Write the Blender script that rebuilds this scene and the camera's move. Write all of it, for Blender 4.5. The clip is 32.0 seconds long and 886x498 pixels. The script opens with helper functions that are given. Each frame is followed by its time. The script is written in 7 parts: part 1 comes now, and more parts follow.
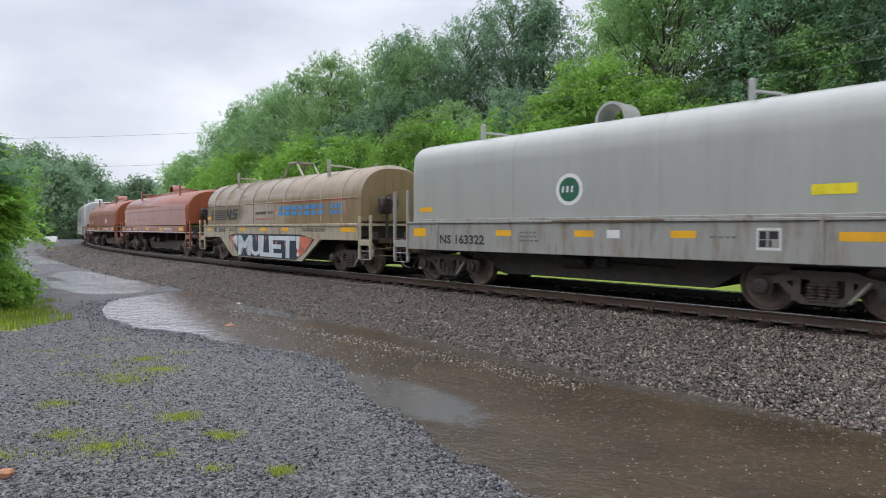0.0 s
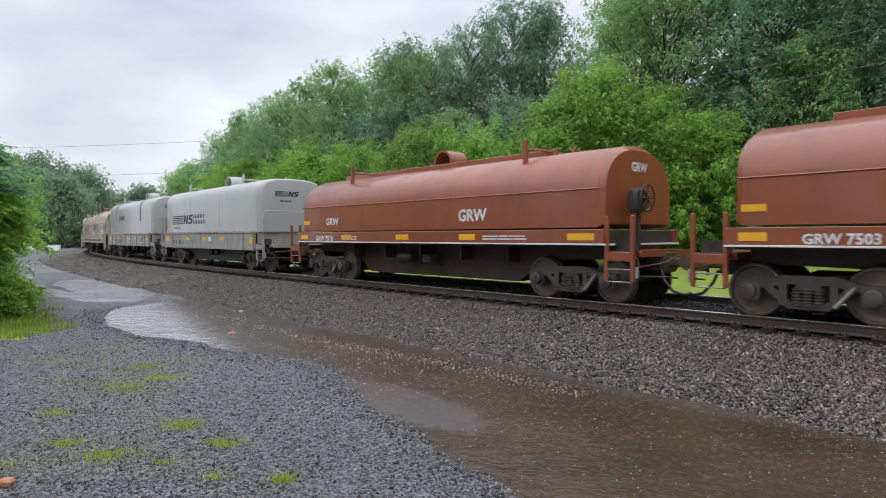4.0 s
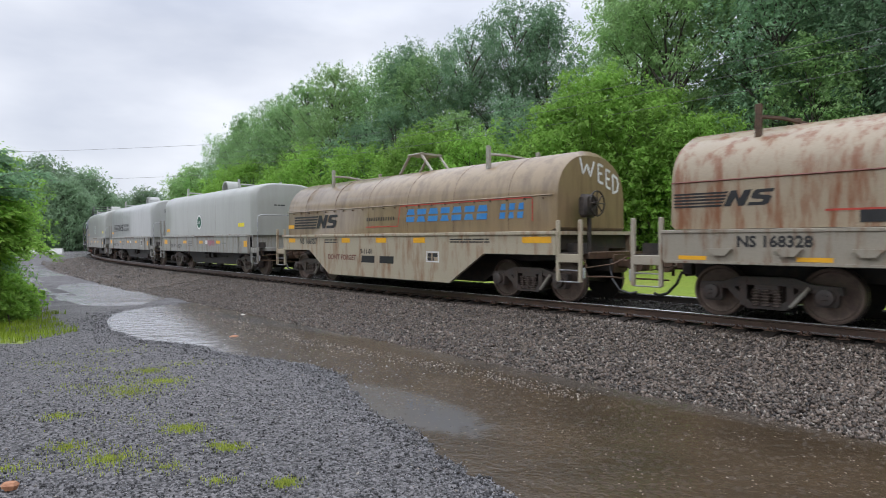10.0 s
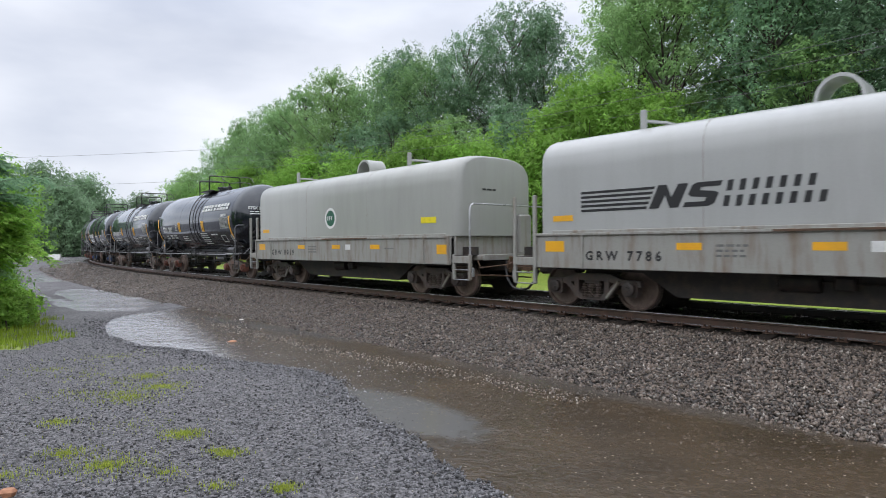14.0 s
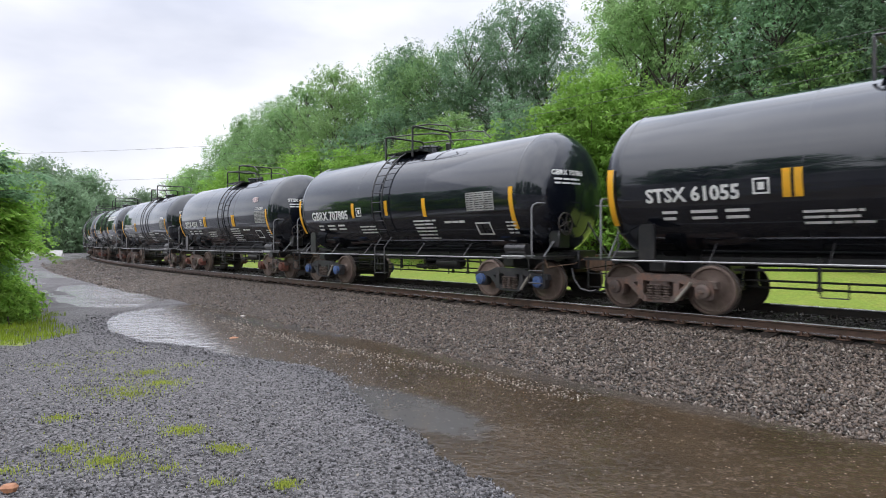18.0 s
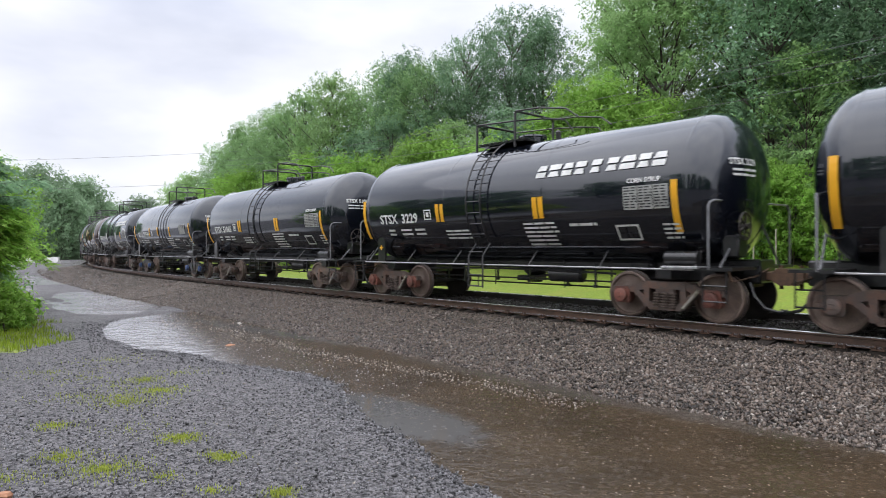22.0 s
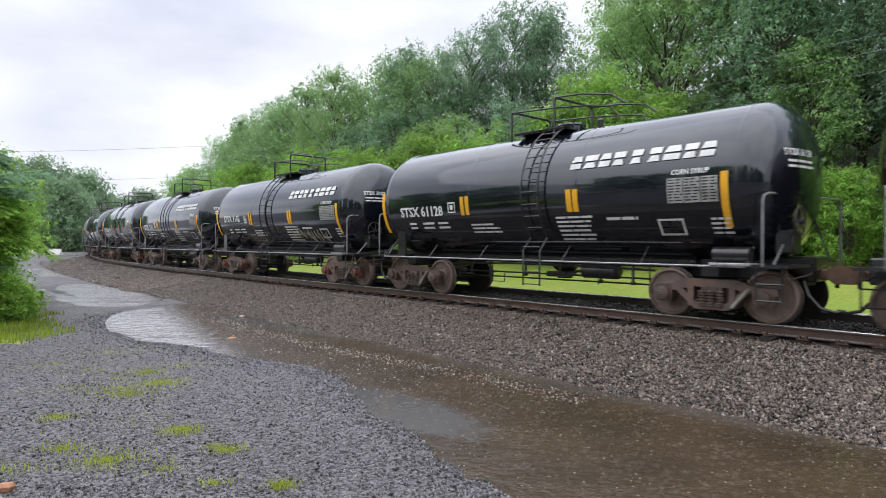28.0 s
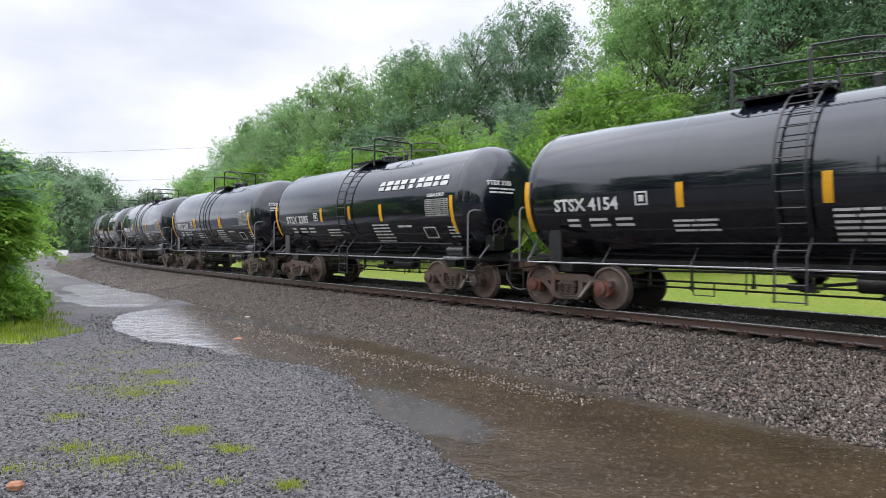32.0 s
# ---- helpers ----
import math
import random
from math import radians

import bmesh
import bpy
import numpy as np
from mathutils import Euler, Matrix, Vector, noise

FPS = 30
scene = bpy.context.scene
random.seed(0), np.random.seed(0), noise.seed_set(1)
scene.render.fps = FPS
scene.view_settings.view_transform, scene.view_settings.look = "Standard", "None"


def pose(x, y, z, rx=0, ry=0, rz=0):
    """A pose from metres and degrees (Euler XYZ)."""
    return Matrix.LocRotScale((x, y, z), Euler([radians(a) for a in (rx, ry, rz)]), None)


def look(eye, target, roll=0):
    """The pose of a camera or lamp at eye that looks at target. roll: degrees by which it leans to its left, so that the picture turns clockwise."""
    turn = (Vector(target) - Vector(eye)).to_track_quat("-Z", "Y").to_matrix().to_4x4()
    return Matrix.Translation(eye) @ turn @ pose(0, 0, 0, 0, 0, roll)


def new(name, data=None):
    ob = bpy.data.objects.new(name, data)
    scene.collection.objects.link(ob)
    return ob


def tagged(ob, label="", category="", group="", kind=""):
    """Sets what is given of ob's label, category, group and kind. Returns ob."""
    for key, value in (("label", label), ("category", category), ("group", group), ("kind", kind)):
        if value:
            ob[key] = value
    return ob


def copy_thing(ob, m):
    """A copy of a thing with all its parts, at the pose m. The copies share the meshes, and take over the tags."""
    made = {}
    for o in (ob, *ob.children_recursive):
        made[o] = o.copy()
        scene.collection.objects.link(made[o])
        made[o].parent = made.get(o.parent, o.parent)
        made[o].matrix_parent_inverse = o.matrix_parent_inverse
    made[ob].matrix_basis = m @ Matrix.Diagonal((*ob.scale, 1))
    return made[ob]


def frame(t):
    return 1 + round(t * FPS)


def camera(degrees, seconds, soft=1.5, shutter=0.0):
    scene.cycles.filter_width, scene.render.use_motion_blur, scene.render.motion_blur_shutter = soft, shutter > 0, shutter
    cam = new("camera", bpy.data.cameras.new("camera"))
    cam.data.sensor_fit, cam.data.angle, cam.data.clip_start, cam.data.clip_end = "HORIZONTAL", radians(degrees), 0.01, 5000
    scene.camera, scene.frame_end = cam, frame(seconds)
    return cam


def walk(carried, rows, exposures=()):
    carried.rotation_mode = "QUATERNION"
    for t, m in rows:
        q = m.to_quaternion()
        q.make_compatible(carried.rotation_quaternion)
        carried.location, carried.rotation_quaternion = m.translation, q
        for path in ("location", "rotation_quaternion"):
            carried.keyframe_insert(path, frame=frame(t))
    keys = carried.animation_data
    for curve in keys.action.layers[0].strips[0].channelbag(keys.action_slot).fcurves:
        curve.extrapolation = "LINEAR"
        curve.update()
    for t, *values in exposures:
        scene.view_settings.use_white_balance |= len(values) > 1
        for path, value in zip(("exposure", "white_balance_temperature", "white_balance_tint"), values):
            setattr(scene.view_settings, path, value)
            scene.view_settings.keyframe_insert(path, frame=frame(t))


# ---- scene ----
# ---------- camera ----------
cam = camera(71.86, 32.0, soft=0.9, shutter=0.14)
# seconds, tilt, roll, pan (degrees), place
HELD = (
    (0, -1.882, -0.077, -0.098, -0.010, 0.012, 2.015),
    (0.5, -1.882, -0.083, -0.078, -0.007, 0.012, 2.015),
    (1, -1.881, 0.030, -0.066, -0.002, 0.012, 2.014),
    (1.5, -1.813, 0.062, -0.072, -0.003, 0.020, 2.007),
    (2, -1.689, 0.044, -0.032, -0.002, 0.025, 2.010),
    (2.5, -1.506, 0.148, 0.004, -0.004, 0.021, 2.013),
    (3, -1.442, 0.178, 0.039, -0.003, 0.014, 2.018),
    (3.5, -1.318, 0.148, 0.098, -0.001, 0.015, 2.011),
    (5.5, -1.086, 0.140, 0.120, -0.008, 0.010, 2.018),
    (6, -1.089, 0.123, 0.131, -0.002, 0.005, 2.020),
    (6.5, -1.043, 0.147, 0.142, -0.004, 0.008, 2.016),
    (7, -1.045, 0.044, 0.128, -0.009, 0.009, 2.019),
    (7.5, -1.122, 0.027, 0.080, -0.004, 0.004, 2.021),
    (8, -1.115, 0.171, 0.097, -0.008, 0.013, 2.016),
    (8.5, -1.074, 0.214, 0.094, -0.004, 0.004, 2.015),
    (9, -0.991, 0.327, 0.157, -0.006, 0.007, 2.010),
    (9.5, -1.003, 0.289, 0.211, -0.003, 0.002, 2.020),
    (10, -0.942, 0.252, 0.277, -0.001, 0.004, 2.019),
    (10.5, -0.914, 0.216, 0.246, -0.002, 0.000, 2.019),
    (11, -0.746, 0.251, 0.218, -0.000, 0.000, 2.018),
    (11.5, -0.541, 0.289, 0.204, 0.002, -0.009, 2.023),
    (12, -0.489, 0.459, 0.125, 0.003, -0.012, 2.020),
    (12.5, -0.151, 0.743, 0.085, 0.005, -0.009, 2.019),
    (13, -0.050, 0.945, 0.089, 0.014, -0.016, 2.022),
    (13.5, -0.370, 0.641, 0.075, 0.006, -0.017, 2.022),
    (14, -0.560, 0.483, 0.127, 0.001, -0.002, 2.020),
    (14.5, -0.503, 0.489, 0.114, 0.005, -0.007, 2.019),
    (16.5, -0.632, 0.222, 0.129, 0.004, 0.000, 2.020),
    (17, -0.700, 0.281, 0.184, 0.005, 0.002, 2.020),
    (17.5, -0.793, 0.348, 0.245, 0.006, 0.002, 2.015),
    (18, -0.828, 0.334, 0.259, 0.002, 0.005, 2.019),
    (18.5, -0.797, 0.450, 0.320, 0.004, 0.000, 2.013),
    (19, -0.787, 0.387, 0.311, 0.002, 0.003, 2.018),
    (19.5, -0.748, 0.312, 0.248, 0.005, -0.001, 2.018),
    (20, -0.628, 0.232, 0.053, 0.003, -0.001, 2.017),
    (20.5, -0.454, 0.237, -0.006, -0.003, 0.001, 2.020),
    (21, -0.255, 0.202, -0.044, 0.001, -0.001, 2.015),
    (21.5, -0.232, 0.166, -0.051, 0.000, -0.010, 2.019),
    (22, -0.149, 0.250, 0.018, 0.004, -0.003, 2.020),
    (22.5, -0.128, 0.162, -0.030, -0.002, -0.008, 2.022),
    (23, -0.145, 0.323, -0.005, -0.003, -0.007, 2.022),
    (23.5, -0.113, 0.291, 0.055, 0.004, -0.010, 2.018),
    (24, -0.131, 0.195, 0.078, -0.003, -0.008, 2.023),
    (24.5, -0.284, 0.135, 0.124, 0.000, -0.007, 2.024),
    (25, -0.454, 0.057, 0.087, -0.001, 0.003, 2.022),
    (25.5, -0.547, 0.027, 0.112, 0.001, 0.005, 2.025),
    (27.5, -0.686, -0.175, 0.220, -0.002, 0.011, 2.022),
    (28, -0.687, -0.089, 0.182, -0.001, 0.005, 2.020),
    (28.5, -0.682, -0.115, 0.158, -0.002, -0.002, 2.022),
    (29, -0.608, -0.047, 0.123, 0.001, 0.004, 2.017),
    (29.5, -0.537, -0.041, 0.087, -0.004, 0.003, 2.018),
    (30, -0.505, 0.021, 0.138, -0.004, 0.002, 2.020),
    (30.5, -0.516, 0.079, 0.286, -0.004, -0.006, 2.017),
    (31, -0.581, -0.006, 0.437, -0.005, 0.000, 2.016),
    (31.5, -0.579, 0.061, 0.472, -0.009, -0.003, 2.018),
    (32, -0.569, -0.136, 0.638, -0.011, -0.008, 2.017),
)


def held_pose(tilt, roll, pan, x, y, z):
    return pose(x, y, z) @ pose(0, 0, 0, 0, 0, pan) @ pose(0, 0, 0, tilt) @ pose(0, 0, 0, 0, roll) @ pose(0, 0, 0, 90)


walk(cam, [(r[0], held_pose(*r[1:])) for r in HELD],
     exposures=[(0, 0.12, 6550, 13), (6, 0.12, 6550, 13), (12, 0.12, 6550, 13), (14, 0.16, 6560, 13), (17, 0.33, 6720, 15), (24, 0.36, 6720, 15), (32, 0.36, 6700, 15)])

# ---------- world and sun: rain, thick overcast ----------
world = bpy.data.worlds.new("overcast_sky")
scene.world = world
world.use_nodes = True
wn, wl = world.node_tree.nodes, world.node_tree.links
wn.clear()
w_out, w_bg = wn.new("ShaderNodeOutputWorld"), wn.new("ShaderNodeBackground")
w_sky = wn.new("ShaderNodeTexSky")
w_sky.sky_type, w_sky.sun_disc = "NISHITA", False
w_sky.sun_elevation, w_sky.sun_rotation = radians(50), radians(-35)
w_co, w_map, w_noise, w_ramp, w_mix = (wn.new("ShaderNodeTexCoord"), wn.new("ShaderNodeMapping"), wn.new("ShaderNodeTexNoise"),
                                       wn.new("ShaderNodeValToRGB"), wn.new("ShaderNodeMix"))
w_map.inputs["Scale"].default_value = (1.2, 1.2, 3.2)
w_noise.inputs["Scale"].default_value, w_noise.inputs["Detail"].default_value = 1.7, 5
w_noise.inputs["Roughness"].default_value = 0.5
w_ramp.color_ramp.elements[0].position, w_ramp.color_ramp.elements[1].position = 0.3, 0.72
w_ramp.color_ramp.elements[0].color = (4.9, 5.5, 6.6, 1)
w_ramp.color_ramp.elements[1].color = (9.5, 10.0, 10.6, 1)
w_mix.data_type = "RGBA"
w_mix.inputs["Factor"].default_value = 0.92
wl.new(w_co.outputs["Generated"], w_map.inputs["Vector"])
wl.new(w_map.outputs["Vector"], w_noise.inputs["Vector"])
wl.new(w_noise.outputs["Fac"], w_ramp.inputs["Fac"])
wl.new(w_sky.outputs["Color"], w_mix.inputs["A"])
wl.new(w_ramp.outputs["Color"], w_mix.inputs["B"])
# an overcast sky is about two and a half times brighter overhead than at the horizon
w_sep, w_up, w_mul = wn.new("ShaderNodeSeparateXYZ"), wn.new("ShaderNodeMapRange"), wn.new("ShaderNodeVectorMath")
w_up.inputs["From Min"].default_value, w_up.inputs["From Max"].default_value = 0.3, 1.0
w_up.inputs["To Min"].default_value, w_up.inputs["To Max"].default_value = 1.0, 2.3
w_mul.operation = "MULTIPLY"
wl.new(w_co.outputs["Generated"], w_sep.inputs["Vector"])
wl.new(w_sep.outputs["Z"], w_up.inputs["Value"])
wl.new(w_mix.outputs["Result"], w_mul.inputs[0])
wl.new(w_up.outputs["Result"], w_mul.inputs[1])
wl.new(w_mul.outputs["Vector"], w_bg.inputs["Color"])
w_bg.inputs["Strength"].default_value = 0.1
wl.new(w_bg.outputs["Background"], w_out.inputs["Surface"])

sun_data = bpy.data.lights.new("sun", "SUN")
sun_data.energy, sun_data.angle, sun_data.color = 1.4, radians(120), (0.93, 0.965, 1.0)
sun = new("sun", sun_data)
sun.matrix_world = look((0, 0, 60), (22, 40, 0))

# ---------- the line of the track ----------
RAIL = 0.62            # height of the rail heads; the standing water is at 0
BASE_X, BASE_Y, HEAD0 = 4.721, 12.433, 2.3165
_s = np.arange(-340, 460.01, 0.25)
_u = np.clip(_s, 0, 60) / 100
_e = np.clip(_s - 60, 0, 70)
_h = HEAD0 - 0.01003 * _u - 0.48378 * _u * _u - 0.005906 * _e * (1 - _e / 140)


def _run(a):
    return np.concatenate([[0], np.cumsum((a[1:] + a[:-1]) / 2 * 0.25)])


_x, _y = _run(np.cos(_h)), _run(np.sin(_h))
_x += BASE_X - np.interp(0, _s, _x)
_y += BASE_Y - np.interp(0, _s, _y)


def track(s, lat=0.0):
    """x, y and the direction (away from the camera) at s metres along the track, lat metres to the camera's side."""
    h = np.interp(s, _s, _h)
    return np.interp(s, _s, _x) - np.sin(h) * lat, np.interp(s, _s, _y) + np.cos(h) * lat, h


def track_coords(X, Y):
    """s and lat of points in the plan."""
    keep = slice(40 * 4, None, 4)
    tx, ty, th, ts = _x[keep], _y[keep], _h[keep], _s[keep]
    S, L = np.empty(len(X)), np.empty(len(X))
    for i in range(0, len(X), 4000):
        dx, dy = X[i:i + 4000, None] - tx, Y[i:i + 4000, None] - ty
        j = np.argmin(dx * dx + dy * dy, 1)
        k = np.arange(len(j))
        ddx, ddy = dx[k, j], dy[k, j]
        S[i:i + 4000] = ts[j] + ddx * np.cos(th[j]) + ddy * np.sin(th[j])
        L[i:i + 4000] = -ddx * np.sin(th[j]) + ddy * np.cos(th[j])
    return S, L


# ---------- materials ----------
def node_material(name):
    m = bpy.data.materials.new(name)
    m.use_nodes = True
    return m, m.node_tree.nodes, m.node_tree.links, m.node_tree.nodes["Principled BSDF"]


def surface(name, color, rough=0.5, metal=0.0, vary=0.25, scale=3.0, fine=40.0, bump=0.2, second=None, spread=(0.45, 0.7),
            stretch=(1, 1, 1), per_object=0.0, per_island=0.0, coat=0.0, spec=0.5, rough_vary=0.15, bump_dist=0.01, detail=6):
    """A worn surface: base colour with broad stains towards `second` and a fine grain, with relief."""
    m, n, l, b = node_material(name)
    co, mp = n.new("ShaderNodeTexCoord"), n.new("ShaderNodeMapping")
    mp.inputs["Scale"].default_value = stretch
    l.new(co.outputs["Object"], mp.inputs["Vector"])
    big, small = n.new("ShaderNodeTexNoise"), n.new("ShaderNodeTexNoise")
    big.inputs["Scale"].default_value, big.inputs["Detail"].default_value = scale, detail
    big.inputs["Roughness"].default_value = 0.65
    small.inputs["Scale"].default_value, small.inputs["Detail"].default_value = fine, 3
    l.new(mp.outputs["Vector"], big.inputs["Vector"])
    l.new(co.outputs["Object"], small.inputs["Vector"])
    ramp = n.new("ShaderNodeMapRange")
    ramp.inputs["From Min"].default_value, ramp.inputs["From Max"].default_value = spread
    l.new(big.outputs["Fac"], ramp.inputs["Value"])
    mix = n.new("ShaderNodeMix")
    mix.data_type = "RGBA"
    c2 = second if second else tuple(c * 0.6 for c in color)
    mix.inputs["A"].default_value, mix.inputs["B"].default_value = (*color, 1), (*c2, 1)
    l.new(ramp.outputs["Result"], mix.inputs["Factor"])
    val = n.new("ShaderNodeMapRange")
    val.inputs["To Min"].default_value, val.inputs["To Max"].default_value = 1 - vary, 1 + vary
    l.new(small.outputs["Fac"], val.inputs["Value"])
    hsv = n.new("ShaderNodeHueSaturation")
    l.new(mix.outputs["Result"], hsv.inputs["Color"])
    last = val.outputs["Result"]
    for amount, node, socket in ((per_object, "ShaderNodeObjectInfo", "Random"), (per_island, "ShaderNodeNewGeometry", "Random Per Island")):
        if amount:
            rnd, mr, mul = n.new(node), n.new("ShaderNodeMapRange"), n.new("ShaderNodeMath")
            mul.operation = "MULTIPLY"
            mr.inputs["To Min"].default_value, mr.inputs["To Max"].default_value = 1 - amount, 1 + amount
            l.new(rnd.outputs[socket], mr.inputs["Value"])
            l.new(mr.outputs["Result"], mul.inputs[0])
            l.new(last, mul.inputs[1])
            last = mul.outputs["Value"]
    l.new(last, hsv.inputs["Value"])
    l.new(hsv.outputs["Color"], b.inputs["Base Color"])
    rr = n.new("ShaderNodeMapRange")
    rr.inputs["To Min"].default_value, rr.inputs["To Max"].default_value = max(0.02, rough - rough_vary), min(1, rough + rough_vary)
    l.new(big.outputs["Fac"], rr.inputs["Value"])
    l.new(rr.outputs["Result"], b.inputs["Roughness"])
    b.inputs["Metallic"].default_value = metal
    b.inputs["Coat Weight"].default_value = coat
    b.inputs["Specular IOR Level"].default_value = spec
    b.inputs["Coat Roughness"].default_value = 0.08
    if bump:
        bp = n.new("ShaderNodeBump")
        bp.inputs["Strength"].default_value, bp.inputs["Distance"].default_value = bump, bump_dist
        l.new(small.outputs["Fac"], bp.inputs["Height"])
        l.new(bp.outputs["Normal"], b.inputs["Normal"])
    return m


def leaf_material(name, color, second, trans=0.35):
    m, n, l, b = node_material(name)
    geo, mix = n.new("ShaderNodeNewGeometry"), n.new("ShaderNodeMix")
    mix.data_type = "RGBA"
    mix.inputs["A"].default_value, mix.inputs["B"].default_value = (*color, 1), (*second, 1)
    l.new(geo.outputs["Random Per Island"], mix.inputs["Factor"])
    obj, hsv, mr = n.new("ShaderNodeObjectInfo"), n.new("ShaderNodeHueSaturation"), n.new("ShaderNodeMapRange")
    mr.inputs["To Min"].default_value, mr.inputs["To Max"].default_value = 0.78, 1.18
    l.new(obj.outputs["Random"], mr.inputs["Value"])
    # lighter and darker leaf colour in broad random patches
    co, grow, span, mul = n.new("ShaderNodeTexCoord"), n.new("ShaderNodeTexNoise"), n.new("ShaderNodeMapRange"), n.new("ShaderNodeMath")
    grow.inputs["Scale"].default_value, grow.inputs["Detail"].default_value = 0.75, 3
    span.inputs["From Min"].default_value, span.inputs["From Max"].default_value = 0.3, 0.7
    span.inputs["To Min"].default_value, span.inputs["To Max"].default_value = 0.72, 1.3
    mul.operation = "MULTIPLY"
    l.new(co.outputs["Object"], grow.inputs["Vector"])
    l.new(grow.outputs["Fac"], span.inputs["Value"])
    l.new(span.outputs["Result"], mul.inputs[0])
    l.new(mr.outputs["Result"], mul.inputs[1])
    l.new(mul.outputs["Value"], hsv.inputs["Value"])
    l.new(mix.outputs["Result"], hsv.inputs["Color"])
    l.new(hsv.outputs["Color"], b.inputs["Base Color"])
    b.inputs["Roughness"].default_value = 0.55
    b.inputs["Specular IOR Level"].default_value = 0.14
    tr, add = n.new("ShaderNodeBsdfTranslucent"), n.new("ShaderNodeMixShader")
    add.inputs["Fac"].default_value = trans
    l.new(hsv.outputs["Color"], tr.inputs["Color"])
    l.new(b.outputs["BSDF"], add.inputs[1])
    l.new(tr.outputs["BSDF"], add.inputs[2])
    l.new(add.outputs["Shader"], n["Material Output"].inputs["Surface"])
    return m


M = {}
M["rail"] = surface("rail_steel", (0.075, 0.046, 0.033), 0.45, 0.2, second=(0.12, 0.066, 0.044), scale=4, fine=60)
# darker copy of the rail steel: the far rail's shade is in its colour
M["rail_shaded"] = surface("wet_shaded_rail_steel", (0.026, 0.02, 0.017), 0.45, 0.2, second=(0.045, 0.03, 0.023), scale=4, fine=60)
# paler than polished steel, so the colour itself holds the heads' bright glint
M["railhead"] = surface("worn_glint_rail_head", (0.78, 0.78, 0.8), 0.28, 0.7, vary=0.1)
# soaked stone, its colour darkened further for the shade under the train
M["stone_shaded"] = surface("wet_shaded_ballast", (0.032, 0.028, 0.025), 0.3, vary=0.2, scale=14, fine=160, second=(0.05, 0.042, 0.036), per_island=0.8, bump=0.3)
M["tie"] = surface("creosoted_tie", (0.02, 0.016, 0.013), 0.7, spec=0.3, second=(0.04, 0.031, 0.025), scale=6, stretch=(1, 8, 8), per_object=0.25)
# colour raised so the wet far plates sparkle as if mirroring sky
M["plate"] = surface("wet_glint_tie_plate", (0.32, 0.29, 0.27), 0.16, 0.8, second=(0.12, 0.085, 0.07))
M["stone"] = surface("ballast_stone", (0.096, 0.075, 0.06), 0.33, vary=0.2, scale=14, fine=160, second=(0.135, 0.102, 0.079), per_island=0.9, bump=0.3)
M["stone_red"] = surface("brown_ballast_stone", (0.11, 0.08, 0.06), 0.35, vary=0.2, scale=14, fine=160, second=(0.085, 0.075, 0.07), per_island=0.65, bump=0.3)
M["chip_dark"] = surface("dark_gravel_lump", (0.05, 0.048, 0.05), 0.4, vary=0.2, scale=14, fine=160, second=(0.08, 0.075, 0.075), per_island=0.6, bump=0.3)
M["chip"] = surface("grey_gravel_chip", (0.149, 0.147, 0.154), 0.5, vary=0.2, scale=14, fine=160, second=(0.105, 0.102, 0.106), spec=0.4, per_island=0.85, bump=0.3)
M["black"] = surface("glossy_black_tank_paint", (0.006, 0.007, 0.011), 0.11, vary=0.3, scale=1.4, fine=30, second=(0.014, 0.0145, 0.018), stretch=(3, 3, 0.5), bump=0.02, rough_vary=0.06, coat=0.9, spec=0.4)
M["brown_tank"] = surface("dark_maroon_tank_paint", (0.03, 0.0125, 0.01), 0.22, vary=0.3, scale=1.4, second=(0.02, 0.011, 0.0095), stretch=(3, 3, 0.5), bump=0.03, coat=1.0)
M["fitting"] = surface("wet_black_fitting_paint", (0.013, 0.013, 0.015), 0.32, 0.1, second=(0.03, 0.027, 0.025), scale=4, coat=0.3)
M["under"] = surface("grimy_underframe_steel", (0.036, 0.031, 0.029), 0.55, 0.2, second=(0.075, 0.055, 0.043), scale=5)
M["truck"] = surface("dusty_truck_casting", (0.115, 0.088, 0.077), 0.55, 0.2, second=(0.19, 0.105, 0.075), scale=5, spread=(0.48, 0.66), per_object=0.35)
M["truck_red"] = surface("rust_red_bearing_cap", (0.2, 0.07, 0.05), 0.6, second=(0.12, 0.07, 0.055), scale=8, per_object=0.3)
M["wheel"] = surface("rolled_wheel_steel", (0.2, 0.145, 0.12), 0.5, 0.3, second=(0.105, 0.075, 0.062), scale=4, per_object=0.2)
M["dark_inner"] = surface("dark_inner_wheel_steel", (0.034, 0.029, 0.027), 0.5, 0.2, second=(0.06, 0.045, 0.038), scale=5)
M["truck_grimy"] = surface("grimy_truck_casting", (0.082, 0.069, 0.064), 0.5, 0.2, second=(0.125, 0.085, 0.068), scale=5, per_object=0.3)
M["truck_dark"] = surface("dark_grey_truck_casting", (0.05, 0.051, 0.056), 0.45, 0.2, second=(0.075, 0.07, 0.068), scale=5, per_object=0.25)
M["grey"] = surface("pale_grey_hood_paint", (0.385, 0.39, 0.38), 0.36, vary=0.05, scale=0.7, second=(0.35, 0.352, 0.338), stretch=(2.5, 2.5, 0.35), bump=0.04, rough_vary=0.1, coat=0.5)
M["green_grey"] = surface("greenish_grey_hood_paint", (0.35, 0.355, 0.328), 0.38, vary=0.05, scale=0.7, second=(0.315, 0.318, 0.29), stretch=(2.5, 2.5, 0.35), bump=0.04, rough_vary=0.1, coat=0.5)
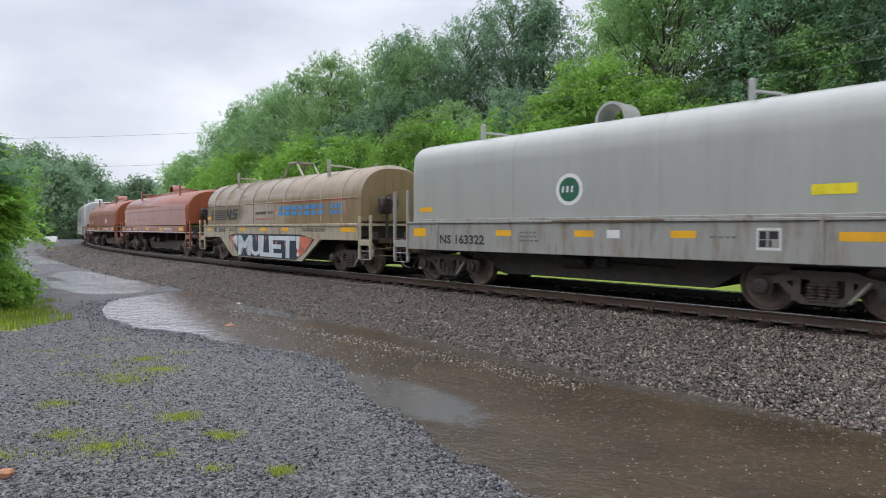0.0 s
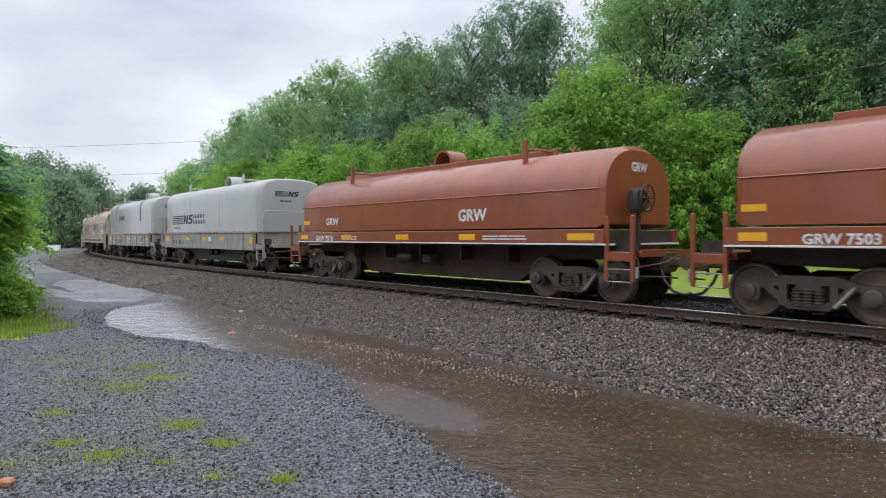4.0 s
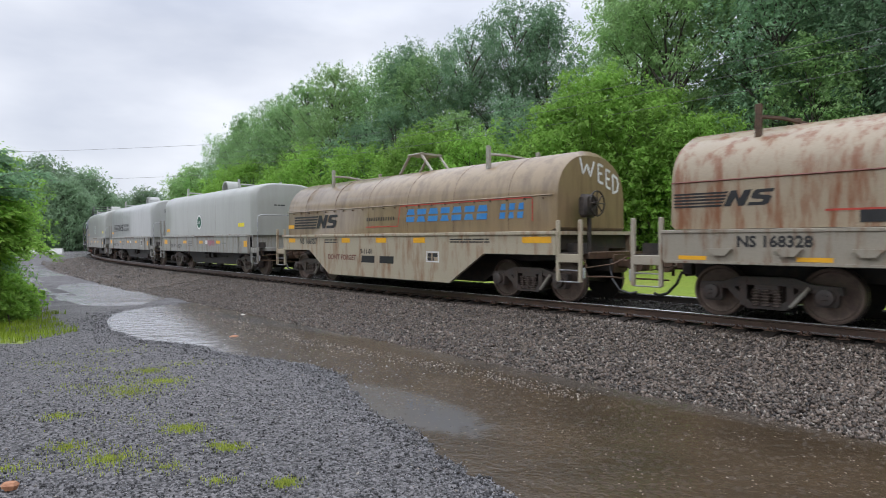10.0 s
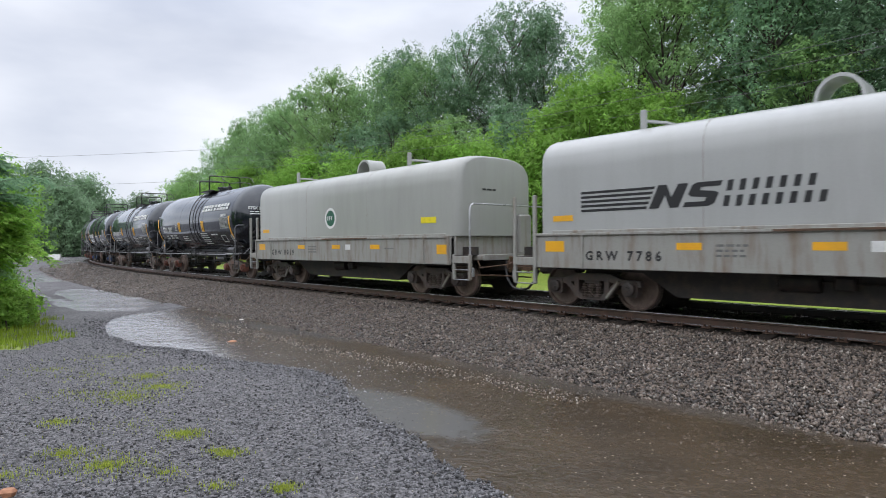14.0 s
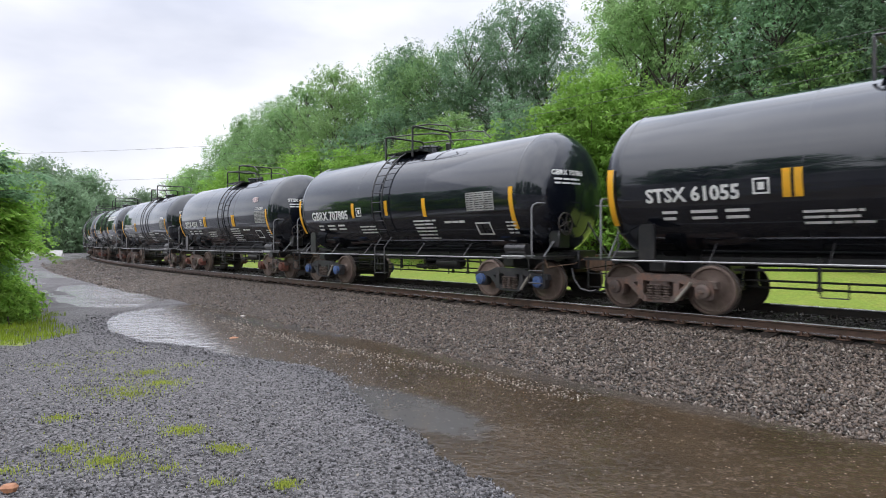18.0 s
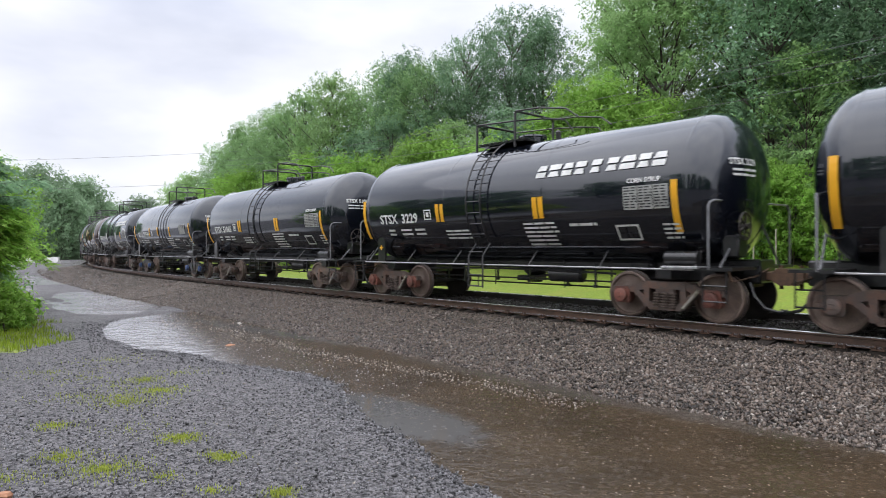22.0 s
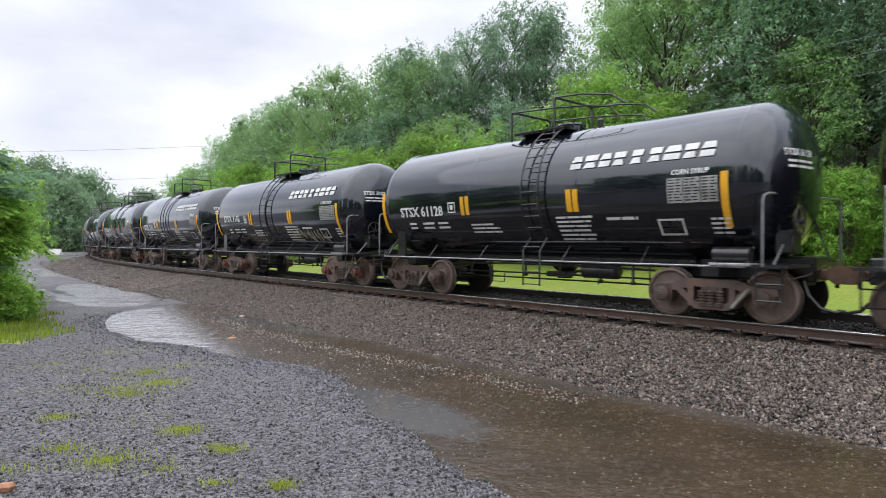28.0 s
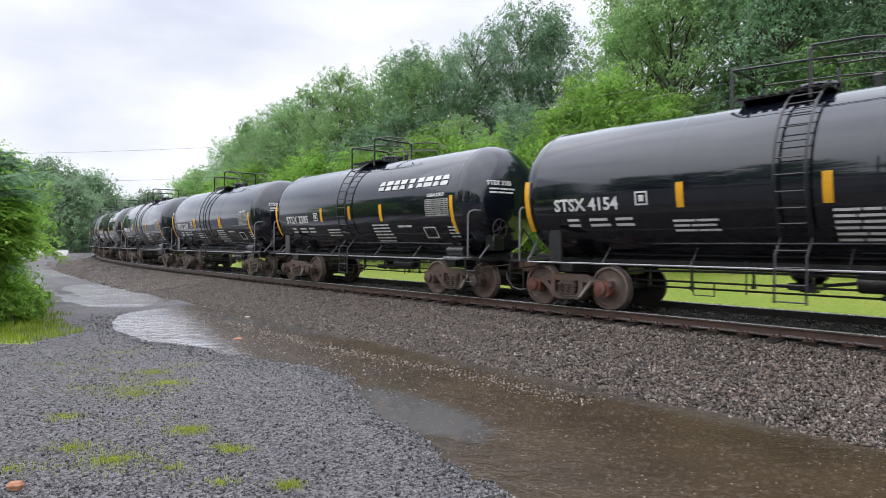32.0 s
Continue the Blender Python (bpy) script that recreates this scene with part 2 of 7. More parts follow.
M["tan"] = surface("weathered_tan_hood_paint", (0.245, 0.172, 0.092), 0.4, vary=0.12, scale=1.5, second=(0.155, 0.1, 0.055), stretch=(2.5, 2.5, 0.4), bump=0.06, coat=0.6)
M["red"] = surface("faded_oxide_red_paint", (0.275, 0.07, 0.026), 0.4, vary=0.1, scale=0.7, second=(0.215, 0.058, 0.027), stretch=(2.5, 2.5, 0.4), bump=0.06, coat=0.45)
M["rusty_white"] = surface("rust_streaked_white_paint", (0.38, 0.335, 0.265), 0.45, vary=0.15, scale=1.6, second=(0.22, 0.095, 0.04), spread=(0.54, 0.64), stretch=(3, 3, 0.45), bump=0.08, coat=0.4)
M["ochre"] = surface("weathered_ochre_sill_paint", (0.4, 0.345, 0.255), 0.5, vary=0.2, scale=1.8, second=(0.25, 0.125, 0.06), spread=(0.5, 0.7), stretch=(2.5, 2.5, 0.5), bump=0.06)
M["sillgrey"] = surface("streaked_grey_sill_paint", (0.31, 0.305, 0.28), 0.5, vary=0.12, scale=1.8, second=(0.2, 0.15, 0.11), spread=(0.48, 0.72), stretch=(3, 3, 0.5), bump=0.05)
M["yellow"] = surface("yellow_reflector_sheet", (0.85, 0.42, 0.02), 0.4, vary=0.06, second=(0.7, 0.36, 0.03), bump=0)
M["white"] = surface("white_stencil_paint", (0.72, 0.72, 0.7), 0.5, vary=0.1, second=(0.55, 0.55, 0.53), bump=0)
M["grey_print"] = surface("worn_dark_stencil_paint", (0.13, 0.13, 0.125), 0.5, vary=0.2, second=(0.2, 0.2, 0.19), bump=0)
M["ink"] = surface("black_stencil_paint", (0.02, 0.02, 0.022), 0.5, vary=0.1, bump=0)
M["blue"] = surface("blue_lettering_paint", (0.03, 0.2, 0.5), 0.5, vary=0.15, second=(0.06, 0.24, 0.45), bump=0)
M["redline"] = surface("red_stripe_paint", (0.5, 0.06, 0.04), 0.5, vary=0.1, bump=0)
M["concrete"] = surface("pale_concrete", (0.6, 0.6, 0.58), 0.8, second=(0.45, 0.44, 0.42), scale=2)
M["galv"] = surface("weathered_galvanised_steel", (0.36, 0.34, 0.29), 0.5, 0.3, second=(0.25, 0.2, 0.15))
M["wire"] = surface("weathered_cable", (0.13, 0.13, 0.14), 0.5, bump=0)
M["sillrail"] = surface("wet_grey_handrail", (0.42, 0.42, 0.43), 0.3, 0.4, bump=0)
M["galv_dark"] = surface("wet_dark_grey_brace", (0.2, 0.2, 0.21), 0.4, 0.3, bump=0)
M["spring"] = surface("worn_coil_spring_steel", (0.15, 0.115, 0.1), 0.5, 0.3, second=(0.11, 0.08, 0.065), scale=8)
M["glint_steel"] = surface("wet_glint_steel", (0.5, 0.5, 0.52), 0.2, 0.8, vary=0.3, scale=2, fine=8, second=(0.2, 0.19, 0.18), bump=0)
M["old_letters"] = surface("worn_pinkish_lettering", (0.42, 0.23, 0.16), 0.5, vary=0.3, second=(0.3, 0.12, 0.07), bump=0)
M["rust"] = surface("rusty_coupler_steel", (0.13, 0.075, 0.045), 0.6, 0.2, second=(0.07, 0.045, 0.034), scale=9, per_object=0.3)
M["rust_dark"] = surface("dark_rusting_underframe", (0.06, 0.034, 0.025), 0.55, 0.1, second=(0.1, 0.05, 0.03), scale=3, vary=0.3)
M["litter"] = surface("woodland_floor", (0.05, 0.055, 0.025), 0.9, vary=0.4, scale=0.8, fine=9, second=(0.075, 0.06, 0.035), bump=0.6)
M["pale_chip"] = surface("pale_ballast_chip", (0.26, 0.235, 0.205), 0.35, vary=0.2, scale=14, fine=160, second=(0.17, 0.14, 0.115), per_island=0.6, bump=0.3)
M["bark"] = surface("grey_bark", (0.075, 0.06, 0.05), 0.85, scale=6, fine=50, stretch=(3, 3, 0.6), bump=0.6, second=(0.12, 0.1, 0.085))
M["leaf_bright"] = leaf_material("fresh_green_leaves", (0.2, 0.38, 0.07), (0.3, 0.5, 0.11), 0.55)
M["leaf_mid"] = leaf_material("mid_green_leaves", (0.19, 0.33, 0.14), (0.29, 0.46, 0.2), 0.55)
M["leaf_dark"] = leaf_material("dark_green_leaves", (0.165, 0.295, 0.17), (0.275, 0.43, 0.25), 0.55)
M["leaf_sumac"] = leaf_material("fresh_yellow_green_leaves", (0.18, 0.35, 0.06), (0.34, 0.53, 0.11), 0.55)
M["leaf_light"] = leaf_material("light_green_leaves", (0.25, 0.41, 0.165), (0.35, 0.53, 0.22), 0.55)
# greyed, low-contrast leaf colour with the haze of distance mixed in
M["leaf_far"] = leaf_material("hazed_green_leaves", (0.205, 0.31, 0.185), (0.25, 0.36, 0.22), 0.6)
M["faint"] = surface("worn_white_stencil_paint", (0.4, 0.4, 0.38), 0.5, vary=0.2, second=(0.25, 0.25, 0.24), bump=0)
M["weed"] = leaf_material("yellow_green_weeds", (0.28, 0.37, 0.06), (0.5, 0.54, 0.11), 0.3)
M["grass"] = leaf_material("bright_grass_blades", (0.17, 0.25, 0.02), (0.28, 0.36, 0.045), 0.3)


M["black"].node_tree.nodes["Principled BSDF"].inputs["Coat Roughness"].default_value = 0.035
M["black"].node_tree.nodes["Principled BSDF"].inputs["Coat Tint"].default_value = (0.86, 0.93, 1.0, 1)


# ---------- mesh building ----------
class Shape:
    """Vertices and faces of one mesh, put together from simple solids."""

    def __init__(self):
        self.v, self.f = [], []

    def add(self, verts, faces):
        o = len(self.v)
        self.v.extend(tuple(map(float, p)) for p in verts)
        self.f.extend(tuple(i + o for i in f) for f in faces)
        return self

    def box(self, x0, x1, y0, y1, z0, z1, c=0.0):
        """A box whose long edges along x are chamfered by c."""
        if not c:
            vs = [(x, y, z) for x in (x0, x1) for y in (y0, y1) for z in (z0, z1)]
            return self.add(vs, [(0, 1, 3, 2), (4, 6, 7, 5), (0, 4, 5, 1), (2, 3, 7, 6), (0, 2, 6, 4), (1, 5, 7, 3)])
        ring = [(y0 + c, z0), (y1 - c, z0), (y1, z0 + c), (y1, z1 - c), (y1 - c, z1), (y0 + c, z1), (y0, z1 - c), (y0, z0 + c)]
        return self.prism(ring, x0, x1, c)

    def prism(self, ring, x0, x1, c=0.0):
        """A closed outline (y, z), counter-clockwise seen from +x, drawn out along x, its ends chamfered by c."""
        n = len(ring)
        my, mz = sum(p[0] for p in ring) / n, sum(p[1] for p in ring) / n
        rows = []
        if c:
            small = []
            for y, z in ring:
                d = math.hypot(y - my, z - mz) or 1
                k = max(0, 1 - c / d)
                small.append((my + (y - my) * k, mz + (z - mz) * k))
            rows = [(x0, small), (x0 + c, ring), (x1 - c, ring), (x1, small)]
        else:
            rows = [(x0, ring), (x1, ring)]
        vs = [(x, y, z) for x, r in rows for y, z in r]
        fs = [(a * n + i, a * n + (i + 1) % n, (a + 1) * n + (i + 1) % n, (a + 1) * n + i) for a in range(len(rows) - 1) for i in range(n)]
        fs = [f[::-1] for f in fs]
        fs.append(tuple(range(n)))
        fs.append(tuple(range((len(rows) - 1) * n, len(rows) * n))[::-1])
        fs = [f[::-1] for f in fs]
        return self.add(vs, fs)

    def slab(self, outline, y0, y1):
        """A closed outline (x, z) drawn out along y."""
        n = len(outline)
        vs = [(x, y, z) for y in (y0, y1) for x, z in outline]
        fs = [(i, (i + 1) % n, n + (i + 1) % n, n + i) for i in range(n)]
        fs += [tuple(range(n))[::-1], tuple(range(n, 2 * n))]
        return self.add(vs, fs)

    def tube(self, points, r, n=6):
        """A round bar along a line of points."""
        P = [Vector(p) for p in points]
        vs, fs = [], []
        for i, p in enumerate(P):
            d = ((P[min(i + 1, len(P) - 1)] - p).normalized() + (p - P[max(i - 1, 0)]).normalized()).normalized()
            a = d.orthogonal().normalized() if i == 0 else (a - d * a.dot(d)).normalized()
            b = d.cross(a)
            vs += [p + a * (r * math.cos(2 * math.pi * k / n)) + b * (r * math.sin(2 * math.pi * k / n)) for k in range(n)]
        for i in range(len(P) - 1):
            fs += [(i * n + k, i * n + (k + 1) % n, (i + 1) * n + (k + 1) % n, (i + 1) * n + k) for k in range(n)]
        fs += [tuple(range(n))[::-1], tuple(range((len(P) - 1) * n, len(P) * n))]
        return self.add(vs, fs)

    def lathe(self, profile, axis="x", n=24, at=(0, 0, 0)):
        """A profile (place along the axis, radius) turned about the axis."""
        vs, fs = [], []
        for a, r in profile:
            for k in range(n):
                c, s = r * math.cos(2 * math.pi * k / n), r * math.sin(2 * math.pi * k / n)
                p = {"x": (a, c, s), "y": (s, a, c), "z": (c, s, a)}[axis]
                vs.append((p[0] + at[0], p[1] + at[1], p[2] + at[2]))
        for i in range(len(profile) - 1):
            fs += [(i * n + k, i * n + (k + 1) % n, (i + 1) * n + (k + 1) % n, (i + 1) * n + k) for k in range(n)]
        fs += [tuple(range(n))[::-1], tuple(range((len(profile) - 1) * n, len(profile) * n))]
        return self.add(vs, fs)


def mesh_from(name, shape, material, smooth=35):
    me = bpy.data.meshes.new(name)
    me.from_pydata(shape.v, [], shape.f)
    me.materials.append(material)
    if smooth:
        me.shade_smooth()
        me.set_sharp_from_angle(angle=radians(smooth))
    return me


def mesh_from_arrays(name, verts, faces, material, smooth=False):
    """verts (n, 3) and faces (m, k) as arrays."""
    me = bpy.data.meshes.new(name)
    k = faces.shape[1]
    me.vertices.add(len(verts))
    me.vertices.foreach_set("co", np.ascontiguousarray(verts, dtype=np.float32).ravel())
    me.loops.add(faces.size)
    me.loops.foreach_set("vertex_index", np.ascontiguousarray(faces, dtype=np.int32).ravel())
    me.polygons.add(len(faces))
    me.polygons.foreach_set("loop_start", np.arange(0, faces.size, k, dtype=np.int32))
    me.materials.append(material)
    me.update(calc_edges=True)
    me.validate()
    if smooth:
        me.shade_smooth()
    return me


def part(name, shape, material, parent, label="", smooth=35):
    me = shape if isinstance(shape, bpy.types.Mesh) else mesh_from(name, shape, material, smooth)
    ob = new(name, me)
    ob.parent = parent
    return tagged(ob, label) if label else ob


# ---------- ground: one sheet from the lot over the track to the wooded slope ----------
def ease(a, b, x):
    u = np.clip((x - a) / (b - a), 0, 1)
    return u * u * (3 - 2 * u)


def lumps(X, Y, size, seed):
    """Smooth noise in the plan, about -1 to 1."""
    rng = np.random.RandomState(seed)
    out = np.zeros(len(X))
    for k in range(7):
        a, f, p = rng.uniform(0, 2 * math.pi), rng.uniform(0.6, 1.9) / size, rng.uniform(0, 6.28)
        out += np.sin((X * math.cos(a) + Y * math.sin(a)) * f * 2 * math.pi + p)
    return out / 3.2


def lot_edge(S):
    """How far from the track the nearest pool reaches into the lot; it ends where this falls below the foot of the bank."""
    return np.interp(S, [-12, -2.6, -1.1, 0.1, 1.35, 2.7, 3.7, 5.2, 7.2, 9.1, 10.8, 12.5, 13.3, 13.9, 14.5, 60],
                     [9.2, 8.3, 7.96, 7.74, 7.25, 7.1, 7.42, 7.82, 8.08, 8.3, 8.0, 7.4, 6.6, 5.4, 3.0, 3.0])


def pools(S, L):
    """How far inside standing water a place lies: the long pool at the ballast, one beyond it round a spit of gravel, and a far one."""
    near = np.minimum(L - 4.45, lot_edge(S) - L)
    up = np.interp(S, [14, 15, 16.2, 18, 25, 27], [6.1, 5.4, 4.75, 4.45, 4.4, 5.4])
    low = np.interp(S, [14, 14.3, 15.5, 17.5, 20, 24, 26, 27], [6.1, 6.8, 7.45, 7.75, 7.6, 7.6, 6.6, 5.4])
    spit = 0.75 * np.exp(-((L - 6.85 - 0.02 * (S - 20)) / 0.3) ** 2) * ease(17.6, 20.5, S)
    second = np.minimum(np.minimum(L - up, low - L) - spit, np.minimum(S - 14.0, 27 - S) * 0.5)
    far = np.minimum(np.minimum(L - 4.6, 6.3 - L), np.minimum(S - 33.5, 53 - S) * 0.35)
    far = far - 0.5 * np.exp(-((L - 5.3) / 0.25) ** 2) * ease(39, 41, S)
    third = np.minimum(np.minimum(L - 6.5, 7.6 - L), np.minimum(S - 28, 34 - S) * 0.3)
    return near, np.maximum(np.maximum(second, far), third)


def ground_height(X, Y):
    S, L = track_coords(X, Y)
    wob = lumps(X, Y, 1.6, 3) * 0.09 + lumps(X, Y, 0.6, 4) * 0.06
    bed = RAIL - 0.215
    near = 0.05 + 0.012 * lumps(X, Y, 3, 5) + 0.02 * np.clip(L - 9, 0, 8)
    first, others = pools(S, L)
    depth = np.maximum(ease(-0.25, 0.55, first + wob), 0.75 * ease(-0.2, 0.4, others + wob * 1.3))
    # gravel shoals come near the surface
    shoal = ease(0.8, 2.0, S) * (1 - ease(5.5, 7, S)) * ease(5.6, 6.2, L)
    lot = near - 0.13 * depth * (1 - 0.42 * shoal)
    shoulder = bed + (0.02 - bed) * np.clip((L - 1.75) / 2.75, 0, 1) ** 0.9
    blend = ease(4.1, 5.0, L)
    z = shoulder * (1 - blend) + lot * blend
    z = np.where(L < 1.75, bed + 0.07 - 0.0927 * np.clip(L, -1.3, 0.9), z)
    # the stone is drawn back from the ends of the ties
    z = z - 0.02 * ease(0.72, 0.9, L) * (1 - ease(1.32, 1.75, L))
    back = bed + 0.19 - 0.54 * ease(-1.75, -3.6, L)
    back = back + 0.35 * np.clip(-L - 10.5, 0, 40) + 0.05 * lumps(X, Y, 6, 9) * ease(-4, -8, L)
    back = back + np.clip(-L - 4.5, 0, 6) * 0.165 * (1 - 0.5 * ease(8, 30, S)) * (1 - ease(60, 100, S))
    z = np.where(L < -1.75, back, z)
    z = z + 0.035 * ease(0.72, 0.6, np.abs(L))
    z = z + (0.5 + 0.12 * lumps(X, Y, 2, 11)) * ease(10.5, 14, L) * ease(6, 9, S) * (1 - ease(28, 36, S))
    return z, S, L


def axis_lines(lo, hi, fine0, fine1, step, grow):
    a = list(np.arange(fine0, fine1, step))
    d, x = step, fine1
    while x < hi:
        a.append(x)
        d *= grow
        x += d
    a.append(hi)
    d, x, left = step, fine0, []
    while x > lo:
        d *= grow
        x -= d
        left.append(x)
    left[-1] = lo
    return np.array(left[::-1] + a)


def build_ground():
    gx = axis_lines(-900, 900, -20, 12, 0.16, 1.055)
    gy = axis_lines(-700, 1200, 2.5, 30, 0.16, 1.055)
    X, Y = np.meshgrid(gx, gy)
    z, S, L = ground_height(X.ravel(), Y.ravel())
    v = np.stack([X.ravel(), Y.ravel(), z], 1)
    nx, ny = len(gx), len(gy)
    i = (np.arange(ny - 1)[:, None] * nx + np.arange(nx - 1)).ravel()
    f = np.stack([i, i + 1, i + nx + 1, i + nx], 1)
    me = mesh_from_arrays("ground", v, f, M["lot"], True)
    me.materials.append(M["ballast_bed"])
    me.materials.append(M["turf"])
    me.materials.append(M["litter"])
    mid = L[f].mean(1)
    idx = np.where(mid < -11.3, 3, np.where(mid < -3.3, 2, np.where(mid < 4.7, 1, 0)))
    px, py = v[f, 0].mean(1), v[f, 1].mean(1)
    idx = np.where((mid > 9.9) & (px > -20) & (px < -8) & (py > 11.5) & (py < 24), 2, idx)
    me.polygons.foreach_set("material_index", idx.astype(np.int32))
    g = new("ground", me)
    return tagged(g, "wet grey gravel lot, ballast bank and grass verge", "ground", kind="structure")


def gravel_material(name, c1, c2, cell, bump, spec=0.5, dry=0.22):
    m, n, l, b = node_material(name)
    co, vor, big = n.new("ShaderNodeTexCoord"), n.new("ShaderNodeTexVoronoi"), n.new("ShaderNodeTexNoise")
    vor.inputs["Scale"].default_value = 1 / cell
    big.inputs["Scale"].default_value, big.inputs["Detail"].default_value = 0.8, 5
    l.new(co.outputs["Object"], vor.inputs["Vector"])
    l.new(co.outputs["Object"], big.inputs["Vector"])
    mix, sep, hsv = n.new("ShaderNodeMix"), n.new("ShaderNodeSeparateColor"), n.new("ShaderNodeHueSaturation")
    mix.data_type = "RGBA"
    mix.inputs["A"].default_value, mix.inputs["B"].default_value = (*c1, 1), (*c2, 1)
    l.new(big.outputs["Fac"], mix.inputs["Factor"])
    l.new(vor.outputs["Color"], sep.inputs["Color"])
    mr = n.new("ShaderNodeMapRange")
    mr.inputs["To Min"].default_value, mr.inputs["To Max"].default_value = 0.3, 1.75
    l.new(sep.outputs["Red"], mr.inputs["Value"])
    l.new(mr.outputs["Result"], hsv.inputs["Value"])
    l.new(mix.outputs["Result"], hsv.inputs["Color"])
    l.new(hsv.outputs["Color"], b.inputs["Base Color"])
    wet = n.new("ShaderNodeMapRange")
    wet.inputs["From Min"].default_value, wet.inputs["From Max"].default_value = 0.35, 0.65
    wet.inputs["To Min"].default_value, wet.inputs["To Max"].default_value = dry, dry + 0.3
    b.inputs["Specular IOR Level"].default_value = spec
    l.new(big.outputs["Fac"], wet.inputs["Value"])
    l.new(wet.outputs["Result"], b.inputs["Roughness"])
    bp = n.new("ShaderNodeBump")
    bp.invert = True
    bp.inputs["Strength"].default_value, bp.inputs["Distance"].default_value = bump, cell * 0.7
    l.new(vor.outputs["Distance"], bp.inputs["Height"])
    l.new(bp.outputs["Normal"], b.inputs["Normal"])
    return m


M["lot"] = gravel_material("wet_blue_grey_gravel", (0.088, 0.085, 0.088), (0.17, 0.163, 0.165), 0.026, 1.0, 0.22, 0.5)
# bed darker than its stones: the shade of the gaps is in this colour
M["ballast_bed"] = gravel_material("wet_dark_ballast_bed", (0.03, 0.027, 0.025), (0.05, 0.043, 0.038), 0.045, 1.0)
M["turf"] = surface("rain_soaked_turf", (0.195, 0.275, 0.03), 0.8, vary=0.5, scale=1.3, fine=14, second=(0.255, 0.285, 0.05), bump=0.8, bump_dist=0.05)
ground = build_ground()


def water_material():
    m, n, l, b = node_material("muddy_rain_water")
    here = n.new("ShaderNodeTexCoord").outputs["Object"]
    b.inputs["IOR"].default_value = 1.4

    def mapped(socket, a, c, d, e, kind="SMOOTHSTEP"):
        r = n.new("ShaderNodeMapRange")
        r.interpolation_type = kind
        for key, value in (("From Min", a), ("From Max", c), ("To Min", d), ("To Max", e)):
            r.inputs[key].default_value = value
        l.new(socket, r.inputs["Value"])
        return r.outputs["Result"]

    def maths(op, a, c):
        r = n.new("ShaderNodeMath")
        r.operation = op
        for k, q in enumerate((a, c)):
            if isinstance(q, (int, float)):
                r.inputs[k].default_value = q
            else:
                l.new(q, r.inputs[k])
        return r.outputs["Value"]

    def noise_of(scale, detail=3, vector=None):
        r = n.new("ShaderNodeTexNoise")
        r.inputs["Scale"].default_value, r.inputs["Detail"].default_value = scale, detail
        l.new(vector or here, r.inputs["Vector"])
        return r.outputs["Fac"]

    def oval(s, lat, turn, long, wide):
        """Distance from the middle of an oval that lies along the track, 1 at its rim."""
        x, y, h = (float(q) for q in track(s, lat))
        mp, ln = n.new("ShaderNodeMapping"), n.new("ShaderNodeVectorMath")
        mp.vector_type, ln.operation = "TEXTURE", "LENGTH"
        mp.inputs["Location"].default_value, mp.inputs["Rotation"].default_value, mp.inputs["Scale"].default_value = (x, y, 0), (0, 0, h + turn), (long, wide, 1)
        l.new(here, mp.inputs["Vector"])
        l.new(mp.outputs["Vector"], ln.inputs[0])
        return ln.outputs["Value"]

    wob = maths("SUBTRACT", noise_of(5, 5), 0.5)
    # a calm, paler and smoother patch in the bay of the rim, and thinner ones along the foot of the ballast
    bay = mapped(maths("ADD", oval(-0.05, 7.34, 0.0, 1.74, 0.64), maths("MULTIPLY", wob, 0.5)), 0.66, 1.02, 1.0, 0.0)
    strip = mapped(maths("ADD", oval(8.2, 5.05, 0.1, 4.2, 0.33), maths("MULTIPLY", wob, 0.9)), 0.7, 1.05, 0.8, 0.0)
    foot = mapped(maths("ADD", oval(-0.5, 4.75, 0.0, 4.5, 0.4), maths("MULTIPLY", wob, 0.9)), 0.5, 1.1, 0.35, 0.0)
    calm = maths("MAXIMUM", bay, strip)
    pale_mask = maths("MAXIMUM", calm, foot)
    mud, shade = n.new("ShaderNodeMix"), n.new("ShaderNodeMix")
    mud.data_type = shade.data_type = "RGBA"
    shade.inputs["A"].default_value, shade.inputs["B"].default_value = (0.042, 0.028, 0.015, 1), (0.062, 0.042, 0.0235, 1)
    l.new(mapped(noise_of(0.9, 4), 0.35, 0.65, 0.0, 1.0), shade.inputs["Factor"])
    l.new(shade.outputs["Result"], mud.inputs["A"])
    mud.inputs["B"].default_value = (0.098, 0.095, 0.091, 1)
    l.new(pale_mask, mud.inputs["Factor"])
    # along the lot's side of the far pools, beyond a slanting line where the sky brightens them
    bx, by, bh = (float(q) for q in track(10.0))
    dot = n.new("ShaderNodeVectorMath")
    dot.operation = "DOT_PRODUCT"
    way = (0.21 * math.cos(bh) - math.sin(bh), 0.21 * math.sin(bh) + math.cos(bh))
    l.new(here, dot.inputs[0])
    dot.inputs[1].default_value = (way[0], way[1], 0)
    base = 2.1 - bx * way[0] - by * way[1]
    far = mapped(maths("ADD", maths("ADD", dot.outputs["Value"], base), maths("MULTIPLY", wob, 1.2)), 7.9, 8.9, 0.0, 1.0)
    # the mirrored sky is put into the far end's paler colour, and the wind ruffles it
    lay, sky_pale = n.new("ShaderNodeMapping"), n.new("ShaderNodeMix")
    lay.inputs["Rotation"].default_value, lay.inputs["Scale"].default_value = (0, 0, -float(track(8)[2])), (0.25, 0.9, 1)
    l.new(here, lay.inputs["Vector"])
    sky_pale.data_type = "RGBA"
    sky_pale.inputs["B"].default_value = (0.36, 0.36, 0.37, 1)
